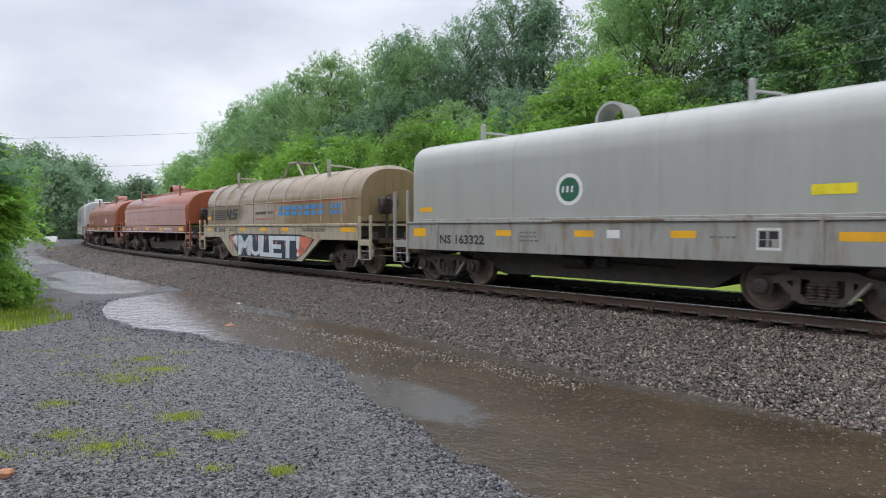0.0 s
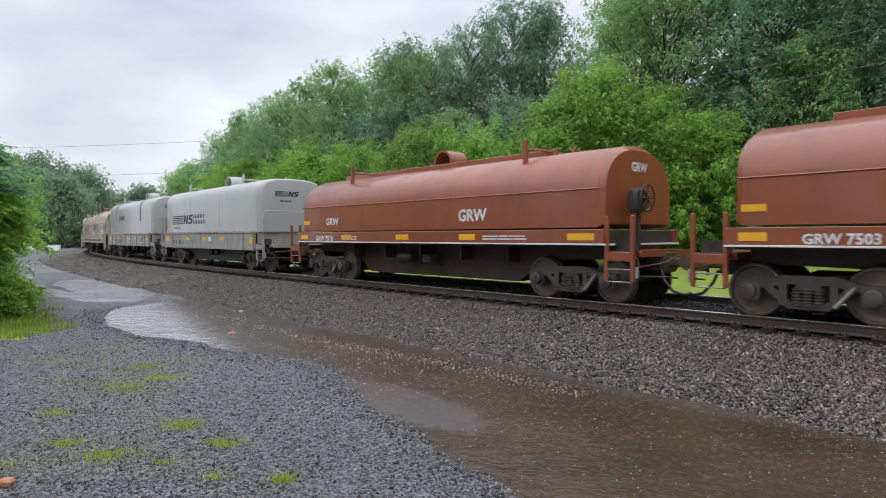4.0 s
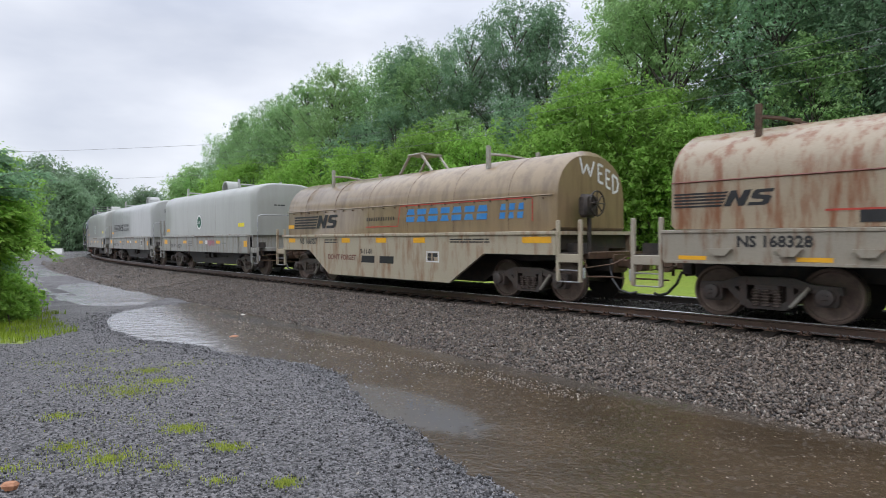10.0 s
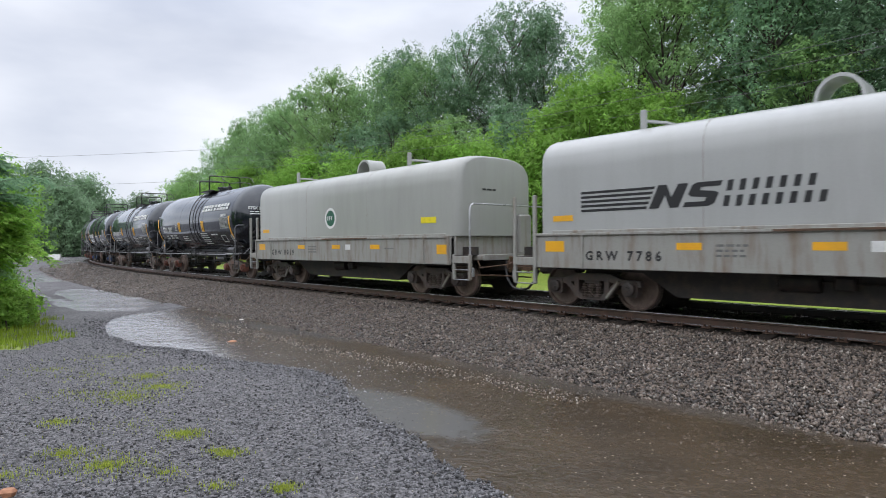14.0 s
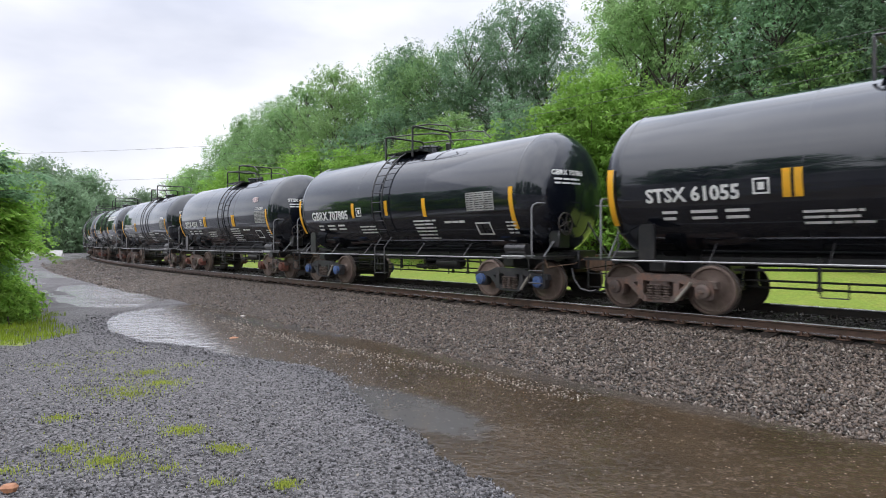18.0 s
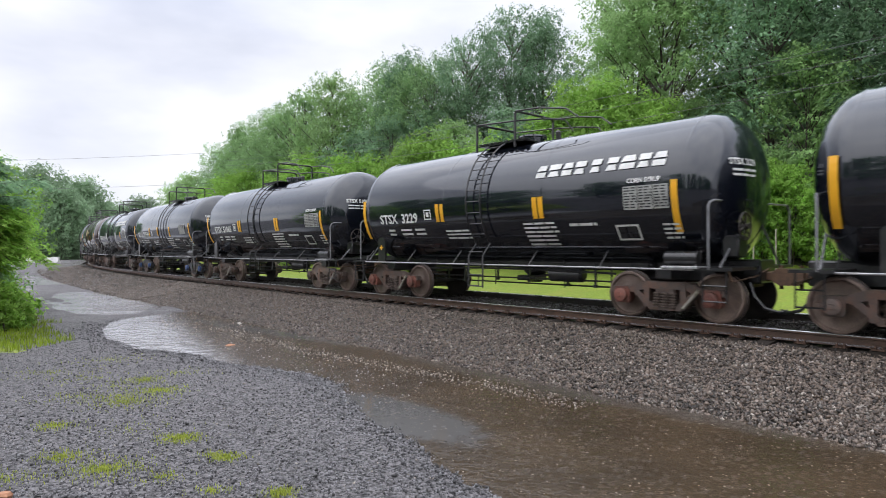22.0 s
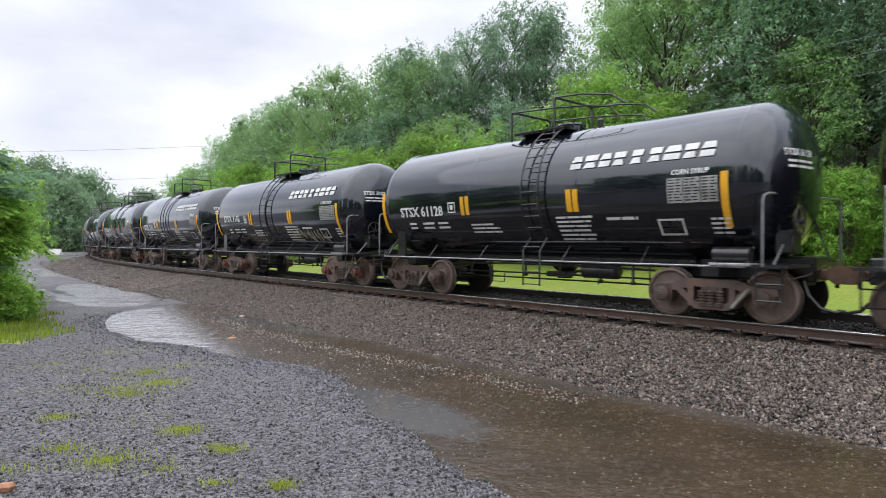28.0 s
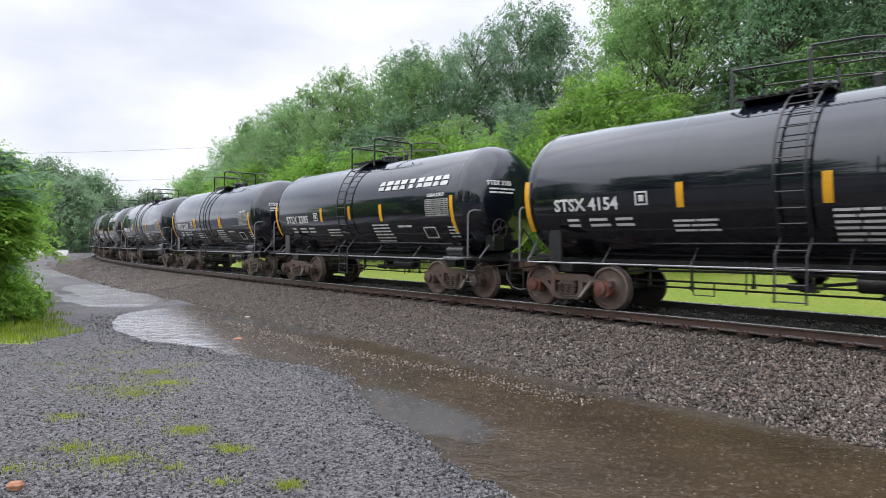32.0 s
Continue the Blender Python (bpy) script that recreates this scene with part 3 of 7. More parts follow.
    l.new(mud.outputs["Result"], sky_pale.inputs["A"])
    l.new(maths("MULTIPLY", far, mapped(noise_of(1.0, 4, lay.outputs["Vector"]), 0.3, 0.6, 0.45, 1.0)), sky_pale.inputs["Factor"])
    l.new(sky_pale.outputs["Result"], b.inputs["Base Color"])
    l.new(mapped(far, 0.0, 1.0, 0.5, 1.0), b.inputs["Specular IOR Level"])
    rough = maths("MULTIPLY", mapped(pale_mask, 0.0, 1.0, 0.24, 0.14), mapped(far, 0.0, 1.0, 1.0, 0.35))
    l.new(rough, b.inputs["Roughness"])
    # rings where drops fall, and short wavelets
    drop = n.new("ShaderNodeTexVoronoi")
    drop.inputs["Scale"].default_value = 9
    l.new(here, drop.inputs["Vector"])
    ring = maths("MULTIPLY", maths("SINE", maths("MULTIPLY", drop.outputs["Distance"], 60), 0), mapped(drop.outputs["Distance"], 0.0, 0.45, 0.35, 0.0, "LINEAR"))
    low, swell = n.new("ShaderNodeBump"), n.new("ShaderNodeBump")
    low.inputs["Distance"].default_value, swell.inputs["Distance"].default_value = 0.01, 0.1
    l.new(maths("ADD", ring, noise_of(16, 3)), low.inputs["Height"])
    l.new(maths("MULTIPLY", mapped(calm, 0.0, 1.0, 0.6, 0.03), mapped(far, 0.0, 1.0, 1.0, 0.45)), low.inputs["Strength"])
    l.new(noise_of(4, 3), swell.inputs["Height"])
    l.new(maths("ADD", mapped(calm, 0.0, 1.0, 0.13, 0.005), maths("MULTIPLY", far, 0.35)), swell.inputs["Strength"])
    l.new(low.outputs["Normal"], swell.inputs["Normal"])
    l.new(swell.outputs["Normal"], b.inputs["Normal"])
    return m


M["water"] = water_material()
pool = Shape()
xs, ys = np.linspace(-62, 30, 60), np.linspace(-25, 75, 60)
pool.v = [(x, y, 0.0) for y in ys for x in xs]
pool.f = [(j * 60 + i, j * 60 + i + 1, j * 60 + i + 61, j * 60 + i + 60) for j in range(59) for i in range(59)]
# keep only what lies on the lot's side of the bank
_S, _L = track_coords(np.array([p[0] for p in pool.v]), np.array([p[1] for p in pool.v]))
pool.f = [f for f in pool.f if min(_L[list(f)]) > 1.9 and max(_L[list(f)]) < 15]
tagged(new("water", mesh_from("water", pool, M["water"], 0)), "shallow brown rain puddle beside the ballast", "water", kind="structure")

# ---------- track ----------
def along(s0, s1, step, profile, lat, z, name, material):
    """A bar with the outline (offset, height) laid along the track."""
    S = np.arange(s0, s1 + step, step)
    sh, n = Shape(), len(profile)
    for s in S:
        for o, h in profile:
            x, y, _ = track(s, lat + o)
            sh.v.append((float(x), float(y), z + h))
    for i in range(len(S) - 1):
        sh.f += [(i * n + k, i * n + (k + 1) % n, (i + 1) * n + (k + 1) % n, (i + 1) * n + k) for k in range(n)]
    sh.f += [tuple(range(n)), tuple(range((len(S) - 1) * n, len(S) * n))[::-1]]
    return mesh_from(name, sh, material, 30)


RAIL_OUTLINE = [(0.076, -0.172), (0.076, -0.158), (0.012, -0.14), (0.009, -0.045), (0.036, -0.035), (0.036, -0.004), (0.03, 0.0),
                (-0.03, 0.0), (-0.036, -0.004), (-0.036, -0.035), (-0.009, -0.045), (-0.012, -0.14), (-0.076, -0.158), (-0.076, -0.172)]


def build_track():
    t = new("railway_track")
    tagged(t, "single railway track with rusty rails on wooden ties", "track", kind="structure")
    for lat, up in ((0.755, 0.0), (-0.755, 0.14)):
        r = part("rail", along(-60, 200, 1.0, RAIL_OUTLINE, lat, RAIL + up, "rail", M["rail" if lat > 0 else "rail_shaded"]), None, t)
        # worn band, with a pale face towards the camera added for the glint
        part("running_band", along(-60, 200, 1.0, [(0.0375, -0.011), (0.0375, -0.003), (0.03, 0.003), (-0.024, 0.003), (-0.024, 0.0), (0.028, 0.0), (0.0362, -0.006), (0.0362, -0.011)] if lat > 0 else [(0.038, -0.018), (0.038, -0.002), (0.03, 0.003), (-0.024, 0.003), (-0.024, 0.0), (0.028, 0.0), (0.0362, -0.006), (0.0362, -0.018)], lat, RAIL + up, "running_band", M["railhead"]), None, r, "polished rail head with its glint in the colour")
        # added bright strip that draws the sky's glint along the wet foot
        part("rail_foot", along(-60, 200, 1.0, [(0.074, -0.157), (0.074, -0.152), (0.02, -0.137), (0.02, -0.142)], lat, RAIL + up, "rail_foot", M["glint_steel"]), None, r, "bright strip added for the glint of the wet rail foot")
    tie = mesh_from("tie", Shape().add([(x, y, z + 0.07 - 0.0927 * y) for x in (-0.115, 0.115) for y in (-1.3, 1.3) for z in (-0.36, -0.183)], [(0, 1, 3, 2), (4, 6, 7, 5), (0, 4, 5, 1), (2, 3, 7, 6), (0, 2, 6, 4), (1, 5, 7, 3)]), M["tie"], 30)
    plates = {}
    for y in (0.755, -0.755):
        up, plate = 0.07 - 0.0927 * y, Shape()
        plate.box(-0.09, 0.09, y - 0.17, y + 0.17, -0.185 + up, -0.168 + up)
        for dx, dy in ((-0.05, 0.1), (0.05, 0.1), (-0.05, -0.1), (0.05, -0.1)):
            plate.box(dx - 0.014, dx + 0.014, y + dy - 0.02, y + dy + 0.02, -0.168 + up, -0.12 + up)
        plates[y] = mesh_from("tie_plate", plate, M["rail" if y > 0 else "plate"], 30)
    rng = random.Random(5)
    for i in range(150):
        s = -10 + i * 0.53
        x, y, h = track(s)
        m = Matrix.Translation((float(x), float(y), RAIL + rng.uniform(-0.012, 0.008))) @ Matrix.Rotation(float(h) + rng.uniform(-0.02, 0.02), 4, "Z")
        o = part("tie", tie, None, t)
        o.matrix_basis = m
        for plate in plates.values():
            part("tie_plate", plate, None, o)
    rest = Shape()
    for i in range(240):
        s = 69.5 + i * 0.53
        x, y, h = (float(a) for a in track(s))
        c, n_ = math.cos(h), math.sin(h)
        vs = [(x + a * c - b * n_, y + a * n_ + b * c, RAIL + e) for a in (-0.11, 0.11) for b in (-1.3, 1.3) for e in (-0.36, -0.18)]
        rest.add(vs, [(0, 1, 3, 2), (4, 6, 7, 5), (0, 4, 5, 1), (2, 3, 7, 6), (0, 2, 6, 4), (1, 5, 7, 3)])
    tagged(part("far_ties", rest, M["tie"], t), kind="stuff")


build_track()


# ---------- loose stone ----------
def pebbles(name, n, place, size, material, seed, label, flat=0.7):
    """Many angular stones as one mesh; place(rng, n) gives x, y and s-lat masks."""
    rng = np.random.RandomState(seed)
    # broken stone: a knocked-about eight-sided lump
    ico = np.array([(1, 0, 0), (-1, 0, 0), (0, 1, 0), (0, -1, 0), (0, 0, 1), (0, 0, -1)]) * 1.05
    fc = np.array([(0, 2, 4), (2, 1, 4), (1, 3, 4), (3, 0, 4), (2, 0, 5), (1, 2, 5), (3, 1, 5), (0, 3, 5)])
    X, Y, Z = place(rng, n)
    n = len(X)
    sz = size[0] + (size[1] - size[0]) * rng.rand(n) ** 2
    ang = rng.rand(n, 3) * 6.28
    v = ico[None] * (1 + rng.uniform(-0.45, 0.3, (n, 6, 1)))
    v = (v + rng.uniform(-0.25, 0.25, (n, 6, 3))) * (sz[:, None] * np.stack([rng.uniform(0.7, 1.3, n), rng.uniform(0.7, 1.3, n), rng.uniform(0.5, 1.0, n)], 1))[:, None, :]
    for ax in (0, 2):
        c, s = np.cos(ang[:, ax])[:, None], np.sin(ang[:, ax])[:, None]
        i, j = ((1, 2), (0, 2), (0, 1))[ax]
        a, b = v[:, :, i].copy(), v[:, :, j].copy()
        v[:, :, i], v[:, :, j] = a * c - b * s, a * s + b * c
    v += np.stack([X, Y, Z + sz * rng.uniform(-0.1, 0.75, n)], 1)[:, None, :]
    f = (np.arange(n)[:, None, None] * 6 + fc[None]).reshape(-1, 3)
    ob = new(name, mesh_from_arrays(name, v.reshape(-1, 3), f, material))
    return tagged(ob, label, "gravel", kind="stuff")


def bank_places(s0, s1, l0, l1):
    def place(rng, n):
        s, l = s0 + (s1 - s0) * rng.rand(n) ** 1.8, rng.uniform(l0, l1, n)
        x, y, _ = track(s, l)
        z, _, _ = ground_height(x, y)
        return x, y, z
    return place


def lot_places(x0, x1, y0, y1, keep=-0.03):
    def place(rng, n):
        y = y0 + (y1 - y0) * rng.rand(n) ** 1.6
        x = x0 + (x1 - x0) * rng.rand(n)
        x = x * (y / y1) ** 0.8
        z, S, L = ground_height(x, y)
        k = (L > 4.6) & (z > keep)
        return x[k], y[k], z[k]
    return place


pebbles("ballast_stones", 64000, bank_places(-5.5, 26, 1.08, 4.75), (0.014, 0.038), M["stone"], 1, "wet crushed grey ballast stones on the track bank")
pebbles("ballast_stones", 20000, bank_places(-5.5, 26, 1.08, 4.65), (0.014, 0.036), M["stone_red"], 2, "wet brownish ballast stones on the track bank")
pebbles("ballast_stones", 11000, bank_places(-5.5, 24, -0.62, 0.64), (0.018, 0.04), M["stone_shaded"], 13, "wet stones between the rails, darkened for the train's shade")
pebbles("ballast_stones", 4500, bank_places(-5.5, 24, 0.86, 1.34), (0.014, 0.03), M["stone"], 16, "dark wet stones between the ends of the ties")
pebbles("ballast_chips", 12000, bank_places(-5.5, 30, 1.3, 4.7), (0.014, 0.034), M["pale_chip"], 12, "pale broken chips among the ballast")
pebbles("ballast_stones", 13000, bank_places(20, 62, 1.3, 4.9), (0.03, 0.06), M["stone"], 14, "crushed ballast stones on the far bank")
pebbles("ballast_chips", 3500, bank_places(20, 62, 1.3, 4.9), (0.025, 0.05), M["pale_chip"], 15, "pale broken chips on the far bank")
pebbles("gravel_chips", 60000, lot_places(-11, 4, 3.2, 15), (0.006, 0.017), M["chip"], 3, "wet blue-grey gravel chips on the lot")
pebbles("gravel_chips", 5000, lot_places(-13, 4, 3.2, 26), (0.01, 0.022), M["chip_dark"], 17, "dark wet lumps of gravel on the lot")
pebbles("gravel_chips", 1500, lot_places(-11, 3, 3.2, 14), (0.008, 0.018), M["pale_chip"], 18, "pale chips scattered over the lot")


def rim_places(rng, n):
    s = rng.uniform(-9, 13, n)
    x, y, _ = track(s, lot_edge(s) + np.abs(rng.normal(0.05, 0.35, n)) - 0.1)
    return x, y, ground_height(x, y)[0]


pebbles("rim_stones", 3500, rim_places, (0.01, 0.028), M["chip"], 7, "dark wet stones along the puddle rim")


def shoal_places(rng, n):
    s, l = rng.uniform(-1.5, 9.5, n), rng.normal(0, 0.16, n)
    x, y, _ = track(s, np.interp(s, [-1.5, 1.6, 4.2, 7.5, 9.5], [5.3, 5.45, 5.7, 5.75, 5.6]) + l)
    return x, y, np.full(n, -0.011) + rng.normal(0, 0.006, n)


def shallow_places(rng, n):
    s = rng.uniform(0.4, 7.0, n)
    edge = lot_edge(s)
    x, y, _ = track(s, edge - (edge - 5.5) * rng.rand(n) ** 2.0)
    return x, y, np.maximum(ground_height(x, y)[0], -0.02)


def ripple_places(rng, n):
    s = rng.uniform(6, 13.3, n)
    x, y, _ = track(s, rng.uniform(4.9, 6.6, n))
    return x, y, np.full(n, -0.02)


pebbles("shoal_stones", 1300, shoal_places, (0.012, 0.024), M["pale_chip"], 21, "pale pebbles just above the shallow water")
pebbles("shoal_stones", 1100, shoal_places, (0.012, 0.03), M["stone"], 6, "pale pebbles showing through the shallow water")
pebbles("shoal_stones", 3600, shallow_places, (0.01, 0.026), M["chip"], 19, "wet gravel breaking through the shallow water")
pebbles("shoal_stones", 1500, ripple_places, (0.012, 0.03), M["stone"], 20, "dark stones breaking the surface of the puddle")


# ---------- rain on the water, and what lies about ----------
def rain_drops():
    rng = np.random.RandomState(9)
    n = 7500
    s, l = rng.uniform(-9, 12, n), rng.uniform(4.6, 8.8, n)
    x, y, _ = track(s, l)
    z, _, L = ground_height(x, y)
    k = z < -0.02
    sh = Shape()
    for a, b in zip(x[k], y[k]):
        r = 0.0025 + 0.01 * rng.rand() ** 2
        sh.lathe([(0.0, r), (r * 0.3, r * 0.8), (r * 0.45, r * 0.3)], "z", 6, (float(a), float(b), 0.001))
    m, n_, l_, b_ = node_material("rain_bubble_film")
    b_.inputs["Base Color"].default_value = (0.19, 0.16, 0.125, 1)
    b_.inputs["Roughness"].default_value = 0.1
    tagged(new("rain_bubbles", mesh_from("rain_bubbles", sh, m, 60)), "small pale bubbles where rain strikes the puddle", "bubbles", kind="stuff")


rain_drops()


def rain_rings():
    """Rings that the drops raise on the puddle."""
    rng = np.random.RandomState(10)
    n = 2400
    s, l = -9 + 24 * rng.rand(n) ** 1.3, rng.uniform(4.6, 8.8, n)
    x, y, _ = track(s, l)
    z, _, L = ground_height(x, y)
    k = z < -0.02
    m = 10
    a = np.arange(m) * 2 * math.pi / m
    r = rng.uniform(0.005, 0.022, n)[k]
    w = 0.005 + r * 0.12
    rows = [np.stack([x[k][:, None] + (r + q * w)[:, None] * np.cos(a), y[k][:, None] + (r + q * w)[:, None] * np.sin(a), np.full((k.sum(), m), h)], 2) for q, h in ((-1, 0.0005), (0, 0.0035), (1, 0.0005))]
    v = np.stack(rows, 1).reshape(-1, 3)
    i = np.arange(m)
    one = np.concatenate([np.stack([q * m + i, q * m + (i + 1) % m, (q + 1) * m + (i + 1) % m, (q + 1) * m + i], 1) for q in (0, 1)])[:, ::-1]
    f = (np.arange(k.sum())[:, None, None] * 3 * m + one[None]).reshape(-1, 4)
    tagged(new("rain_rings", mesh_from_arrays("rain_rings", v, f, M["water"], True)), "small rings where rain drops strike the puddle", "ripples", kind="stuff")


rain_rings()


def loose_stone(name, x, y, size, material, label, category, squash=0.5, seed=1):
    rng = random.Random(seed)
    sh = Shape().lathe([(-0.5, 0.25), (-0.35, 0.85), (0.1, 1.0), (0.4, 0.7), (0.5, 0.2)], "z", 9)
    z = float(ground_height(np.array([x]), np.array([y]))[0][0])
    sh.v = [(a * size * rng.uniform(0.8, 1.15), b * size * 0.7 * rng.uniform(0.8, 1.15), c * size * squash * 2) for a, b, c in sh.v]
    ob = new(name, mesh_from(name, sh, material, 25))
    ob.location = (x, y, z + size * squash * 0.7)
    ob.rotation_euler = (0.1, 0.15, rng.uniform(0, 3))
    return tagged(ob, label, category)


M["brick"] = surface("orange_brick_clay", (0.42, 0.2, 0.11), 0.7, second=(0.3, 0.13, 0.07), scale=12)
M["pale_stone"] = surface("pale_limestone", (0.55, 0.53, 0.5), 0.6, second=(0.4, 0.38, 0.36), scale=9)
M["dead_leaf"] = surface("yellow_fallen_leaf", (0.6, 0.33, 0.03), 0.5)
loose_stone("broken_brick", -4.43, 12.75, 0.11, M["brick"], "broken orange brick lying in the shallow puddle", "brick", 0.45, 2)
loose_stone("broken_brick", -3.36, 4.66, 0.09, M["brick"], "broken orange brick lying on the gravel", "brick", 0.4, 6)
loose_stone("stone", -5.5, 16.5, 0.12, M["pale_stone"], "flat pale stone at the foot of the ballast", "stone", 0.3, 3)
loose_stone("fallen_leaf", 4.6, 7.4, 0.045, M["dead_leaf"], "small yellow leaf lying on the ballast", "leaf", 0.2, 4)


# ---------- trees ----------
def leaf_cloud(lobes, count, leaf, seed, droop=0.35):
    """Leaves as small blades: most of them over the shells of lobes (x, y, z, rx, rz), the rest filling their insides."""
    rng = np.random.RandomState(seed)
    lobes = np.array(lobes)
    w = lobes[:, 3] ** 2
    pick = rng.choice(len(lobes), count, p=w / w.sum())
    d = rng.normal(size=(count, 3))
    d /= np.linalg.norm(d, axis=1)[:, None]
    # twigs: leaves gather in tufts
    tufts = 30
    td = rng.normal(size=(len(lobes), tufts, 3))
    td /= np.linalg.norm(td, axis=2)[:, :, None]
    td[:, :, 2] = np.where(rng.rand(len(lobes), tufts) < 0.55, np.abs(td[:, :, 2]), td[:, :, 2])
    reach = rng.uniform(0.62, 1.4, (len(lobes), tufts))
    which = rng.randint(0, tufts, count)
    inner = rng.rand(count) < 0.2
    q = td[pick, which] * reach[pick, which][:, None]
    d = np.where(inner[:, None], d * rng.uniform(0.1, 0.75, count)[:, None], q + d * rng.uniform(0.05, 0.32, count)[:, None])
    L = lobes[pick]
    bulge = np.where(inner[:, None], d, (d - q) * 4)
    c = L[:, :3] + d * np.stack([L[:, 3], L[:, 3], L[:, 4]], 1)
    out = d / np.linalg.norm(d, axis=1)[:, None]
    nrm = out * 0.35 + bulge * 0.7 + np.array([0, 0, 0.75]) + rng.normal(size=(count, 3)) * 0.28
    nrm /= np.linalg.norm(nrm, axis=1)[:, None]
    a = np.cross(nrm, rng.normal(size=(count, 3)))
    a /= np.linalg.norm(a, axis=1)[:, None]
    a[:, 2] -= droop * 0.5
    b = np.cross(nrm, a)
    sz = (leaf * rng.uniform(0.6, 1.25, count) * np.where(inner, 1.25, 1.0))[:, None]
    v = np.stack([c - a * sz - b * sz * 0.62, c - a * sz + b * sz * 0.62, c + a * sz - np.array([0, 0, 1]) * sz * droop], 1)
    return v.reshape(-1, 3), np.arange(count * 3).reshape(-1, 3)


def tree_kind(name, height, spread, lobes, leaves, leaf, leaf_mat, seed, low=0.25, stems=1, label="", full=1.0):
    """A tree on the ground at its own origin: tapered trunk with limbs, and an uneven crown of leaves in lobes."""
    rng = random.Random(seed)
    tree = new(name)
    tagged(tree, label, "tree" if height > 5 else "shrub")
    sh, lob = Shape(), []
    for k in range(stems):
        bx, by = (rng.uniform(-0.4, 0.4), rng.uniform(-0.4, 0.4)) if stems > 1 else (0, 0)
        lean = Vector((rng.uniform(-0.08, 0.08), rng.uniform(-0.08, 0.08), 1))
        pts = [Vector((bx, by, -0.4)) + lean * (height * 0.85 * t) + Vector((math.sin(t * 5 + seed), math.cos(t * 4 + seed), 0)) * 0.12 * t * height * 0.15 for t in np.linspace(0, 1, 7)]
        r0 = height * 0.011 / (1 if stems == 1 else 1.6)
        for i in range(6):
            sh.tube([pts[i], pts[i + 1]], max(0.02, r0 * (1 - i / 6.5)), 7)
    for k in range(lobes):
        u = (k + rng.random()) / lobes
        t = low + (1 - low) * u ** 0.85
        ring = math.sin(math.pi * min(1, u * 0.8 + 0.16)) ** 0.6
        a = k * 2.4 + rng.uniform(-0.7, 0.7)
        rad = spread * ring * rng.uniform(0.3, 0.92)
        size = spread * rng.uniform(0.2, 0.4) * full * (0.75 + 0.25 * ring)
        p = Vector((math.cos(a) * rad, math.sin(a) * rad, height * t * rng.uniform(0.95, 1.0) - size * 0.6))
        lob.append((p.x, p.y, p.z, size, size * rng.uniform(0.7, 1.0)))
        base = Vector((p.x * 0.06, p.y * 0.06, max(height * low * 0.6, p.z - rad * 0.9 - 0.4)))
        mid = base.lerp(p, 0.5) + Vector((0, 0, 0.08 * rad))
        sh.tube([base, mid], max(0.016, height * 0.0034), 5)
        sh.tube([mid, p], max(0.01, height * 0.0018), 4)
    part("trunk", sh, M["bark"], tree)
    v, f = leaf_cloud(lob, leaves, leaf, seed)
    part("crown", mesh_from_arrays("crown", v, f, M[leaf_mat]), None, tree)
    return tree


KINDS = {}
HEIGHT = {"tall_a": 16, "tall_b": 15, "tall_c": 14, "light": 15, "airy": 14, "bright_a": 7, "bright_b": 6, "shrub": 3.4, "far_a": 16, "mid_a": 10, "mid_b": 10, "back": 15, "fern": 0.9}


def plant(kind, s, lat, scale, turn, lift=0.0, xy=None, squash=1.0):
    x, y = xy if xy else (float(a) for a in track(s, lat)[:2])
    z = float(ground_height(np.array([x]), np.array([y]))[0][0])
    m = Matrix.Translation((x, y, z + lift)) @ Matrix.Rotation(turn, 4, "Z")
    proto, used = KINDS[kind]
    if used:
        t = copy_thing(proto, m)
    else:
        t = proto
        t.matrix_basis = m
        KINDS[kind][1] = True
    t.scale = (scale, scale, scale * squash)
    return t


